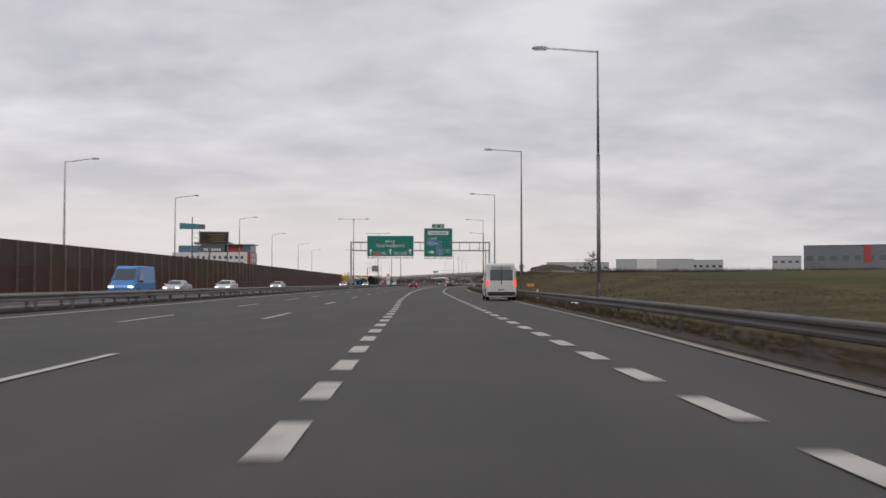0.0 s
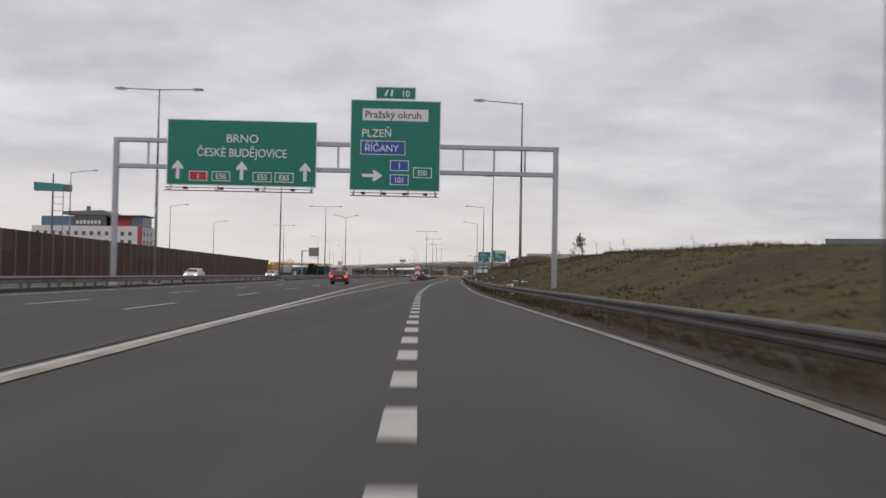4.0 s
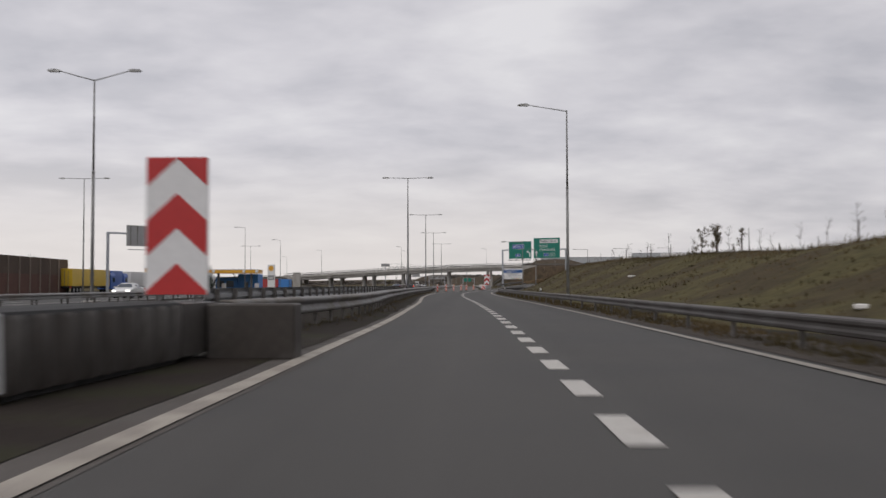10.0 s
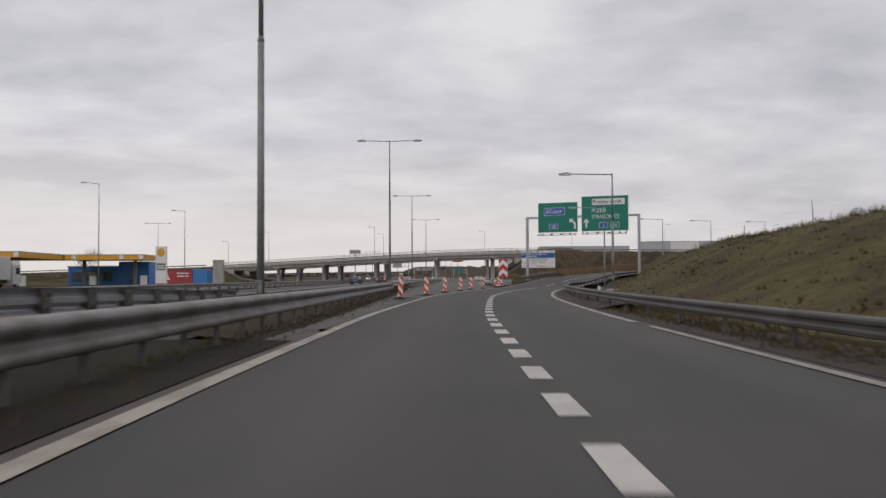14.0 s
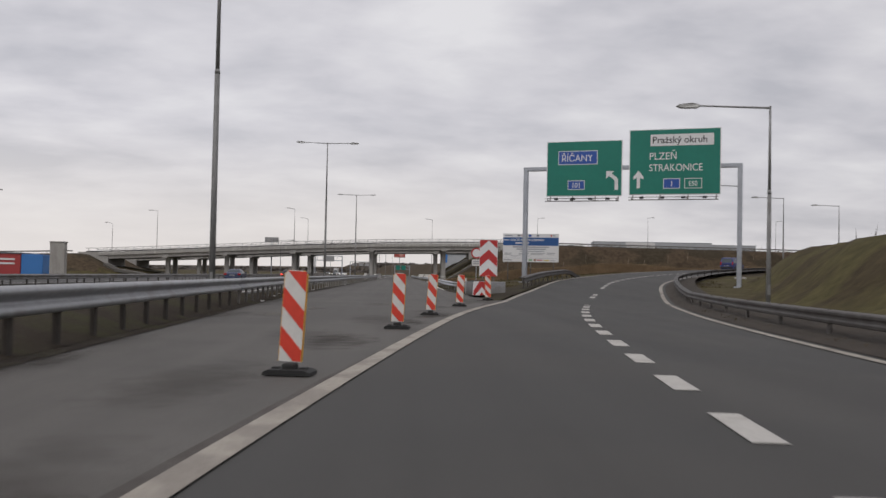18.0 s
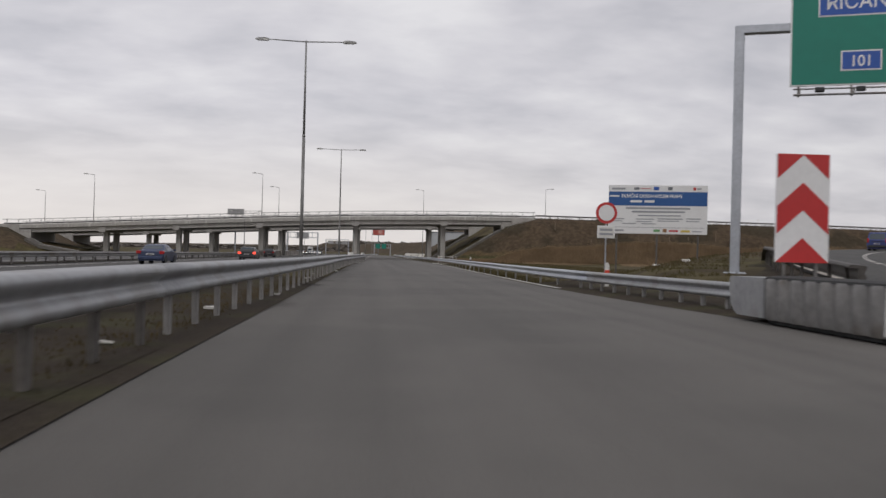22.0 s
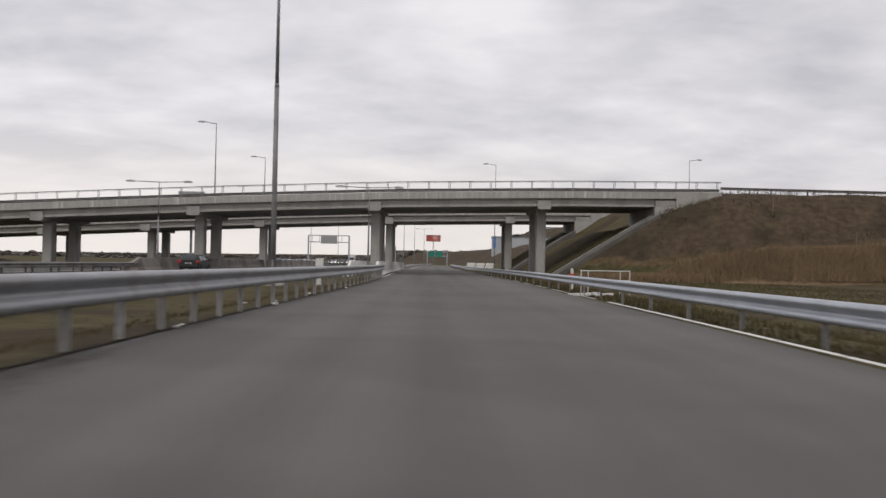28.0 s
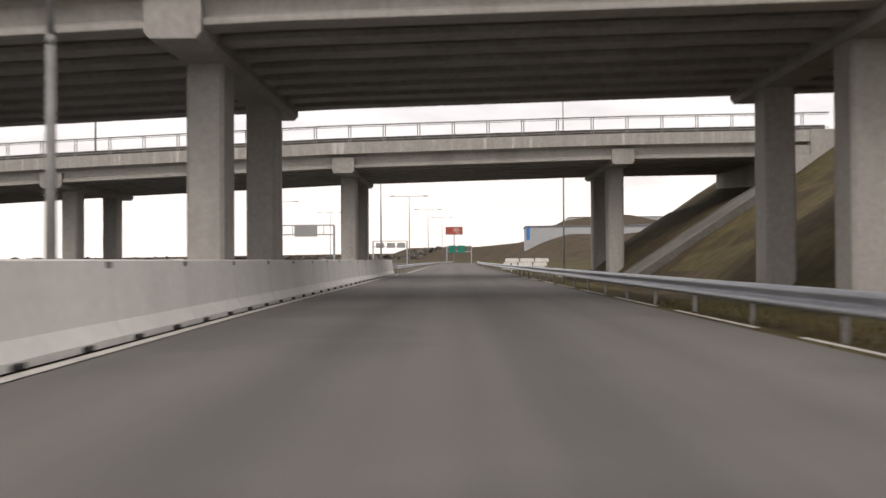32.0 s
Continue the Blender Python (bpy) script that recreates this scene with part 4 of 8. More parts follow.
guardrail(CL_R.cut(536, 960).side(0.75), -1, 4.0, M_ZINC, M_POST, "bright galvanised crash barrier beside the closed road", RAIL, 0.10, 0.62, 1.12, 0.35, first=541.6)
guardrail(CL_L.cut(742, 1000).side(-0.5), 1, 4.0, M_ZINC, M_POST, "bright galvanised crash barrier beyond the overpass", W_BEAM)
TURN_DOWN = RAMP_L.cut(524, 549).side(-1.0)
TURN_DOWN = Line().set(TURN_DOWN.x, TURN_DOWN.y, TURN_DOWN.z - 0.75 * smooth((TURN_DOWN.y - 543) / 6))
guardrail(TURN_DOWN, 1, 2.0, M_ZINC3, M_POST2, "short dark crash barrier turned down into the ground", FLAT_BEAM, grow=1.2, low=0.34)
surface("fork_soil", strip(CL_R.cut(509, 545).side(0.03, 0.004), RAMP_L.cut(509, 545).side(-0.45, -0.012), "fork_soil", M_SOIL, 0.0, 0.0, 4), "bare soil wedge between the closed road and the slip road", "verge")


# ---- concrete barrier under the overpass ----
def tapered(line, sec, lead):
    """A wall along a line whose first metres rise from the ground."""
    v, f = sweep(line, sec)
    n = len(sec)
    ring = len(v) // len(line.s)
    out = []
    for i, p in enumerate(v):
        k = min(1.0, 0.12 + 0.88 * float(line.s[min(i // ring, len(line.s) - 1)]) / lead)
        out.append((p[0], p[1], p[2] * k))
    me = bpy.data.meshes.new("end_block")
    me.from_pydata(out, [], f)
    me.materials.append(M_CONCW)
    bm = bmesh.new()
    bm.from_mesh(me)
    bmesh.ops.recalc_face_normals(bm, faces=bm.faces[:])
    bm.to_mesh(me)
    bm.free()
    return me


def piece(line, a, b, n=4):
    u = np.linspace(a, b, n)
    return Line().set(np.interp(u, line.s, line.x), np.interp(u, line.s, line.y), np.interp(u, line.s, line.z))


def jersey():
    sec = [(0.0, 0.0), (0.0, 0.10), (-0.12, 0.32), (-0.22, 1.18), (-0.24, 1.2), (-0.42, 1.2), (-0.44, 1.18), (-0.54, 0.32), (-0.66, 0.10), (-0.66, 0.0)]
    for off, lab in ((0.0, "pale new concrete barrier wall with stepped foot and sloping end"), (-2.2, "pale concrete barrier wall along the motorway side")):
        ln = JERSEY.cut(660.5, 742).side(off)
        top = thing("concrete_barrier", lab, "barrier")
        part("end_block", tapered(piece(ln, 0, 4.8, 12), sec, 4.8), None, top)
        L, k, seg = ln.s[-1], 0, 4.0
        while 4.82 + k * seg < L - 1:
            a, b = 4.82 + k * seg, min(4.82 + (k + 1) * seg - 0.02, L)
            part("block", swept("block", piece(ln, a, b), sec, M_CONCW), None, top)
            for u in (0.6, 2.6):
                x, y, z, ang = ln.at(a + u)
                bm = bmesh.new()
                box(bm, (0, 0, 0.045), (0.10, 0.26, 0.07), 0.01)
                ob = part("drain_slot", bm, M_BLACK, top)
                ob.matrix_basis = pose(x + 0.01, y, z, 0, 0, ang)
            x, y, z, ang = ln.at(b)
            bm = bmesh.new()
            box(bm, (-0.215, 0, 1.12), (0.03, 0.22, 0.1), 0.01)
            ob = part("joint_clip", bm, M_ZINC2, top)
            ob.matrix_basis = pose(x, y, z, 0, 0, ang)
            k += 1


jersey()


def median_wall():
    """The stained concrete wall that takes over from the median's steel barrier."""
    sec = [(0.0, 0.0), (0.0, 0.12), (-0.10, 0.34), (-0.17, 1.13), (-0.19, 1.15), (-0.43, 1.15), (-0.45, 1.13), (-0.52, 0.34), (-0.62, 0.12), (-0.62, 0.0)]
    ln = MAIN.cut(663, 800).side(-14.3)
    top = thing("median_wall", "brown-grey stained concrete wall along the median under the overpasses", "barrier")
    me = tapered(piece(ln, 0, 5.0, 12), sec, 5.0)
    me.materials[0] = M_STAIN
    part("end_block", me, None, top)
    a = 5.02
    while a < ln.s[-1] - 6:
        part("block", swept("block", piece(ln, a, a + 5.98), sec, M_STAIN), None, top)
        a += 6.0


median_wall()


def white_post():
    top = thing("cable_post", "white square plastic post in the grass between two barriers", "marker post", at=(35.7, 635.6, 0), turn=-4)
    bm = bmesh.new()
    box(bm, (0, 0, 0.58), (0.36, 0.26, 1.36), 0.015)
    part("post", bm, M_BWHITE, top)
    bm = bmesh.new()
    box(bm, (0, 0, 1.265), (0.382, 0.282, 0.035), 0.01)
    part("cap", bm, M_BWHITE, top)


white_post()


# ---- overpasses ----
def overpass(y0, tag_label, width, piers, x_left, x_right, rear):
    """A beam bridge along x, its near edge on y = y0 - 0.1 (x - 40)."""
    top = thing("overpass", tag_label, "bridge")
    xs = np.arange(x_left, x_right + 0.01, 3.0)

    def run(name, off, sec, material, a=None, b=None, label=""):
        xx = xs[(xs >= (a if a is not None else -1e9)) & (xs <= (b if b is not None else 1e9))]
        z = deck_rail(xx)
        ln = Line().set(xx, y0 - 0.1 * (xx - 40) + off, z)
        return part(name, swept(name, ln, sec, material), None, top, label)

    # sections: offset to the right of +x is towards the viewer (-y)
    run("deck", 0, [(-0.3, -1.28), (-width + 0.3, -1.28), (-width + 0.3, -1.62), (-0.3, -1.62)], M_CONC2)
    run("parapet_beam", 0, [(0.05, -1.08), (-0.55, -1.08), (-0.55, -1.30), (-0.28, -1.36), (-0.28, -1.78), (0.05, -1.78)], M_PARA, label="pale concrete edge beam")
    run("parapet_beam", 0, [(-width + 0.55, -1.08), (-width - 0.05, -1.08), (-width - 0.05, -1.78), (-width + 0.28, -1.78), (-width + 0.28, -1.36), (-width + 0.55, -1.30)], M_PARA)
    n = 8
    for i in range(n):
        o = -0.75 - (width - 1.5) * i / (n - 1)
        run("girder", 0, [(o + 0.50, -1.60), (o + 0.50, -1.74), (o + 0.24, -1.92), (o + 0.24, -2.36), (o + 0.44, -2.44), (o + 0.44, -2.60), (o - 0.44, -2.60), (o - 0.44, -2.44), (o - 0.24, -2.36), (o - 0.24, -1.92), (o - 0.50, -1.74), (o - 0.50, -1.60)], M_CONC2 if i else M_CONC)
    # railings
    for off in (0.12, width - 0.12):
        rail = part("railing", bmesh.new(), M_MAST, top, "grey galvanised tube railing")
        z = deck_rail(xs)
        ln = Line().set(xs, y0 - 0.1 * (xs - 40) + off, z)
        for h, r in ((-0.03, 0.045), (-0.14, 0.020), (-0.93, 0.028)):
            me = swept("rail_tube", ln, [(r * math.cos(a), h + r * math.sin(a)) for a in np.arange(6) * math.pi / 3], M_MAST)
            part("rail_tube", me, None, rail)
        bm = bmesh.new()
        for dx in (-0.07, 0.07):
            rod(bm, (dx, 0, -1.1), (dx, 0, 0), 0.030, None, 6)
        pm = to_mesh("rail_post", bm, M_MAST)
        x = x_left + 0.8
        while x < x_right:
            shared("rail_post", pm, rail, pose(x, y0 - 0.1 * (x - 40) + off, float(deck_rail(x))))
            x += 2.1
    # crash barrier on the deck
    run("deck_barrier", 0, [(-0.75, -0.98), (-0.85, -0.98), (-0.85, -0.70), (-0.75, -0.70)], M_ZINC3)
    # piers: each bent has a cap beam on two columns
    for px in piers:
        zc = float(deck_rail(px)) - 2.60
        ang = math.degrees(math.atan(-0.1))
        yb = y0 - 0.1 * (px - 40)
        bent = part("pier", bmesh.new(), M_CONC, top)
        bm = bmesh.new()
        prism(bm, [(-0.68, zc + 0.62), (0.68, zc + 0.62), (0.68, zc - 0.16), (0.54, zc - 0.32), (-0.54, zc - 0.32), (-0.68, zc - 0.16)], 0.16, width - 0.3)
        ob = part("cap_beam", bm, M_CONC2, bent)
        ob.matrix_basis = pose(px, yb, 0, 0, 0, ang)
        for oy in (3.5, 3.5 + rear):
            bm = bmesh.new()
            sx, sy, ch = 0.50, 0.64, 0.10
            out = [(-sx, -sy + ch), (-sx + ch, -sy), (sx - ch, -sy), (sx, -sy + ch), (sx, sy - ch), (sx - ch, sy), (-sx + ch, sy), (-sx, sy - ch)]
            lo = [bm.verts.new((a, b, -0.5)) for a, b in out]
            hi = [bm.verts.new((a, b, zc - 0.30)) for a, b in out]
            for i in range(8):
                bm.faces.new((lo[i], lo[(i + 1) % 8], hi[(i + 1) % 8], hi[i]))
            bm.faces.new(hi)
            ob = part("column", bm, M_CONC, bent)
            ob.matrix_basis = pose(px, yb, 0, 0, 0, ang) @ pose(0, oy, 0)
    # abutments
    for x, s in ((70.2 if y0 < 700 else 70.6, 1), (-23.6, -1)):
        if not (x_left - 1 < x < x_right + 1):
            continue
        z = float(deck_rail(x))
        ab = part("abutment", bmesh.new(), M_CONC, top)
        bm = bmesh.new()
        box(bm, (s * 0.2, width / 2, z - 3.3), (4.2, width - 0.1, 2.6), 0.04)
        box(bm, (s * 1.6, width / 2, z - 1.9), (1.4, width - 0.12, 1.5), 0.04)
        ob = part("seat_wall", bm, M_CONC2, ab)
        ob.matrix_basis = pose(x, y0 - 0.1 * (x - 40), 0, 0, 0, math.degrees(math.atan(-0.1)))
        bm = bmesh.new()
        prism(bm, [(s * -2.0, z - 2.62), (s * -2.0, z - 4.5), (s * -0.6, z - 4.5), (s * 5.0, z - 1.5), (s * 5.0, z - 1.05), (s * 0.2, z - 1.05), (s * 0.2, z - 2.62)], -0.18, 0.42)
        ob = part("wing_wall", bm, M_CONC, ab)
        ob.matrix_basis = pose(x, y0 - 0.1 * (x - 40), 0, 0, 0, math.degrees(math.atan(-0.1)))
        # paved slope below the bridge
        bm = bmesh.new()
        foot, head = (-12.7 if y0 < 700 else -11.4) if s > 0 else -11.0, -3.2
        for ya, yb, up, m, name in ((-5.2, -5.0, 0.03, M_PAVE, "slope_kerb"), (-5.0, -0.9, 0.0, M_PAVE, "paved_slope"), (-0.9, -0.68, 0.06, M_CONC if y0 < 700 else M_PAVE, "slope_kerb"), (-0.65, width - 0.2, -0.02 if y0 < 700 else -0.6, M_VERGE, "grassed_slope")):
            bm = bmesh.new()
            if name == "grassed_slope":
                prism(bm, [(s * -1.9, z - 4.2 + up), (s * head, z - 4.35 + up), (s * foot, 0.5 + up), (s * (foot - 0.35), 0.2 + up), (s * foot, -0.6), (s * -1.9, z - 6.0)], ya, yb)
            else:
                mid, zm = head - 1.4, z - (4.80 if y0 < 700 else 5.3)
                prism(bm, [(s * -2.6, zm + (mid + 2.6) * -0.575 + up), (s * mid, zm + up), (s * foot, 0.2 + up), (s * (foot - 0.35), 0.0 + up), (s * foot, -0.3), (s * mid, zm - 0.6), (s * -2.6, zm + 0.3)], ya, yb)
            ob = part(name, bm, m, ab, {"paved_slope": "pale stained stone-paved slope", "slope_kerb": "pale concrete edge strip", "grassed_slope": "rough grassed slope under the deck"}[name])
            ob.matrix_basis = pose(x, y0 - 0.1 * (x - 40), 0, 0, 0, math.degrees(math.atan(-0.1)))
    return top


PIERS = [-8.6, 5.3, 21.2, 39.65, 57.0]
overpass(686.0, "grey concrete beam overpass with galvanised railing over the motorway", 13.4, PIERS, -27.0, 75.0, 6.8)
overpass(721.0, "second grey concrete overpass just behind the first", 13.0, [-5.5, 8.8, 24.7, 42.65, 59.65], -27.0, 73.5, 6.8)
# carriageways on the banks beside the overpasses
for yy in (686.0, 721.0):
    for xa, xb in ((75.0, 330.0), (-230.0, -27.0)):
        xx = np.arange(xa, xb + 1, 5.0)
        ln = Line().set(xx, yy - 0.1 * (xx - 40), deck_rail(xx) - 1.2)
        surface("overpass_road", strip(ln.side(0.2), ln.side(-13.2), "overpass_road", M_ASPH2, 0.0, 0.3, 1), "asphalt road on the overpass bank")
        guardrail(ln.side(-0.4), 1, 6.0, M_ZINC2, M_POST2, "steel crash barrier on the overpass bank", W_BEAM)


# ---- street lamps ----
def lamp_head(bm, x, y, z, d, mi=0):
    """A flat road lantern; d: +1 or -1, the way it points along x."""
    pts = [(0.0, -0.06), (0.10, -0.10), (0.75, -0.09), (0.95, -0.02), (0.80, 0.06), (0.30, 0.10), (0.0, 0.05)]
    a = [bm.verts.new((x + d * u, y - 0.15 + (0.05 if u > 0.9 or u == 0 else 0), z + w)) for u, w in pts]
    b = [bm.verts.new((x + d * u, y + 0.15 - (0.05 if u > 0.9 or u == 0 else 0), z + w)) for u, w in pts]
    n = len(pts)
    bm.faces.new(a)
    bm.faces.new(b[::-1])
    for i in range(n):
        bm.faces.new((a[i], b[i], b[(i + 1) % n], a[(i + 1) % n]))


LAMPS = {}


def street_lamp(x, y, top_z, arms, reach=3.0, lift=0.0, turn=0.0, base_z=0.0, label="tall grey steel street lamp", group="street lamps", r0=0.13):
    """arms: -1, 1 or both; lift: how far the arm rises to its end."""
    key = (round(top_z - base_z, 1), tuple(arms), reach, lift, r0)
    if key in LAMPS:
        return copy_thing(LAMPS[key], pose(x, y, base_z, 0, 0, turn))
    h = top_z - base_z
    top = thing("street_lamp", label, "street lamp", group, at=(x, y, base_z), turn=turn)
    bm = bmesh.new()
    joint = h * 0.58
    rod(bm, (0, 0, -0.3), (0, 0, joint), r0, r0 * 0.8, 12)
    rod(bm, (0, 0, joint - 0.05), (0, 0, joint + 0.12), r0 * 0.86, r0 * 0.7, 12)
    rod(bm, (0, 0, joint + 0.1), (0, 0, h), r0 * 0.66, r0 * 0.42, 12)
    part("mast", bm, M_MAST, top, smooth=True)
    bm = bmesh.new()
    box(bm, (0, 0, 0.02), (0.95, 0.95, 0.2), 0.04)
    part("footing", bm, M_CONC, top, "pale concrete footing")
    bm = bmesh.new()
    box(bm, (0, -r0 * 0.95, 0.95), (0.13, 0.03, 0.4), 0.01)
    part("service_door", bm, M_MAST, top)
    for d in arms:
        bm = bmesh.new()
        rod(bm, (0, 0, h - 0.08), (d * reach, 0, h + lift), 0.045, 0.035, 8)
        arm = part("arm", bm, M_MAST, top)
        bm = bmesh.new()
        lamp_head(bm, d * (reach - 0.15), 0, h + lift, d)
        hd = part("lantern", bm, M_LAMP, arm)
    LAMPS[key] = top
    return top


R_LAMP = "tall grey steel street lamp with one arm over the slip road"
for x, y in ((11.15, 56.5), (11.3, 99.9), (12.6, 150.0), (15.05, 210.7), (19.2, 267.0), (24.3, 327.8), (29.0, 389.0), (10.8, 12.0), (10.6, -35.0)):
    street_lamp(x, y, 15.55, (-1,), 3.3, 0.4 if y > 380 else 0.12, math.degrees(math.atan2(0.02, 1)), float(height(x, y)), label=R_LAMP)
for x, y, zt in ((37.45, 469.8, 8.45), (45.0, 501.9, 8.5), (66.0, 548.0, 10.2), (82.0, 570.0, 11.3), (100.0, 588.0, 12.2)):
    street_lamp(x, y, zt, (-1,), 3.0, 0.05, -18, float(height(x, y)), label="grey steel street lamp with one arm over the bend", r0=0.10)
for x, y in ((-14.4, 209.8), (-11.4, 270.0), (-9.3, 337.0)):
    street_lamp(x, y, 15.7, (-1, 1), 2.8, 0.0, -3, label="tall double-armed street lamp in the median")
street_lamp(-31.5, 457, 17.5, (-1, 1), 3.1, 0.0, -3, label="tall double-armed street lamp beside the parking area")
street_lamp(-32.8, 641.6, 15.0, (-1, 1), 2.6, 0.0, -3, label="double-armed street lamp behind the filling station", r0=0.10)
street_lamp(-6.85, 381.4, 16.0, (-1, 1), 2.6, 0.65, -3, label="tall street lamp with two rising arms")
for x, y, z in ((17.1, 436.3, 15.4), (22.47, 503.2, 15.6), (27.57, 568.8, 15.6), (33.7, 633.2, 15.4)):
    street_lamp(x, y, z, (-1, 1), 2.65, 0.0, -5, label="tall double-armed street lamp between the carriageways")
for x, y, z in ((39.0, 679.9, 8.3), (18.6, 684.0, 8.6), (45.5, 762, 9.5), (51, 820, 12), (58, 880, 13), (66, 940, 14), (20.5, 790, 12), (27, 850, 13), (34, 910, 14)):
    street_lamp(x, y, z, (-1, 1), 2.5, 0.0, -5, label="double-armed street lamp beside the overpass", r0=0.10)
for x, y in ((-43.5, -10), (-43.0, 45), (-41.6, 110), (-40.6, 156), (-39.6, 207), (-43.0, 275), (-44.0, 343), (-46.2, 407)):
    street_lamp(x, y, 15.5, (1,), 3.2, 0.35, 0, label="tall street lamp behind the noise wall")
for x, y, z in ((-17.7, 598.7, 15.0), (-21.4, 552.0, 15.9), (-21.8, 486.0, 14.9)):
    street_lamp(x, y, z, (-1,), 1.9, 0.1, 10, label="street lamp at the filling station", r0=0.10)
for x, y, z in ((21.2, 703.5, 17.3), (-12, 700.5, 15.6), (62.1, 748, 18.2), (93.2, 739.5, 19.0), (127.5, 738, 20.0), (24.4, 733.2, 16.6), (-30, 736, 14.0), (165, 730, 19.5), (205, 725, 19.0)):
    zb = float(deck_rail(x)) - 1.3 if (683 < y + 0.1 * (x - 40) < 738) else float(height(x, y))
    street_lamp(x, y, z, (-1 if x < 80 else 1,), 1.4, 0.12, 0, zb, label="slim street lamp on the overpass", r0=0.09)


# ---- direction signs ----
def arrow(kind, size, material, parent, at):
    bm = bmesh.new()
    s = size
    if kind == "up":
        prism(bm, [(-0.09 * s, 0), (0.09 * s, 0), (0.09 * s, 0.60 * s), (0.28 * s, 0.50 * s), (0.28 * s, 0.66 * s), (0, s), (-0.28 * s, 0.66 * s), (-0.28 * s, 0.50 * s), (-0.09 * s, 0.60 * s)], -0.004, 0.004)
    elif kind == "right":
        prism(bm, [(0, -0.08 * s), (0.58 * s, -0.08 * s), (0.48 * s, -0.26 * s), (0.64 * s, -0.26 * s), (s, 0), (0.64 * s, 0.26 * s), (0.48 * s, 0.26 * s), (0.58 * s, 0.08 * s), (0, 0.08 * s)], -0.004, 0.004)
    else:
        prism(bm, [(0.10 * s, 0), (0.28 * s, 0), (0.28 * s, 0.52 * s), (0.20 * s, 0.66 * s), (-0.06 * s, 0.86 * s), (0.08 * s, 0.98 * s), (-0.34 * s, 0.98 * s), (-0.34 * s, 0.58 * s), (-0.19 * s, 0.72 * s), (0.06 * s, 0.54 * s), (0.10 * s, 0.46 * s)], -0.004, 0.004)
    ob = part("arrow", bm, material, parent)
    ob.matrix_basis = pose(*at)
    return ob


def plate(parent, x, z, w, h, material, rim=None):
    """A lettered field on a sign board."""
    if rim:
        panel("field_border", x - 0.05, z - 0.05, x + w + 0.05, z + h + 0.05, -0.045, rim, parent)
    return panel("field", x, z, x + w, z + h, -0.058, material, parent)


def board(parent, x0, z0, w, h, label=""):
    """A green board with a white rim and lights on brackets below; returns the part."""
    b = panel("sign_board", x0, z0, x0 + w, z0 + h, 0.0, M_WHITE, parent, 0.06, 0.012, label)
    panel("green_face", x0 + 0.06, z0 + 0.06, x0 + w - 0.06, z0 + h - 0.06, -0.035, M_GREEN, b)
    panel("board_back", x0 + 0.03, z0 + 0.03, x0 + w - 0.03, z0 + h - 0.03, 0.035, M_BACK, b)
    n = 4 if w > 5 else 3
    bm = bmesh.new()
    rod(bm, (x0 + 0.1, -0.75, z0 - 0.42), (x0 + w - 0.1, -0.75, z0 - 0.42), 0.04, None, 6)
    rod(bm, (x0 + 0.1, -0.75, z0 - 0.22), (x0 + w - 0.1, -0.75, z0 - 0.22), 0.03, None, 6)
    for i in range(n):
        x = x0 + 0.3 + (w - 0.6) * i / (n - 1)
        rod(bm, (x, 0.1, z0 + 0.02), (x, -0.02, z0 - 0.35), 0.04, None, 6)
        rod(bm, (x, -0.02, z0 - 0.35), (x, -0.78, z0 - 0.35), 0.04, None, 6)
        rod(bm, (x, -0.75, z0 - 0.42), (x, -0.75, z0 - 0.2), 0.03, None, 6)
    part("light_bracket", bm, M_ZINC2, b)
    for i in range(n):
        x = x0 + 0.3 + (w - 0.6) * (i + 0.5) / n
        bm = bmesh.new()
        box(bm, (x, -0.78, z0 - 0.26), (0.30, 0.2, 0.16), 0.02)
        part("sign_light", bm, M_BLACK, b)
    return b


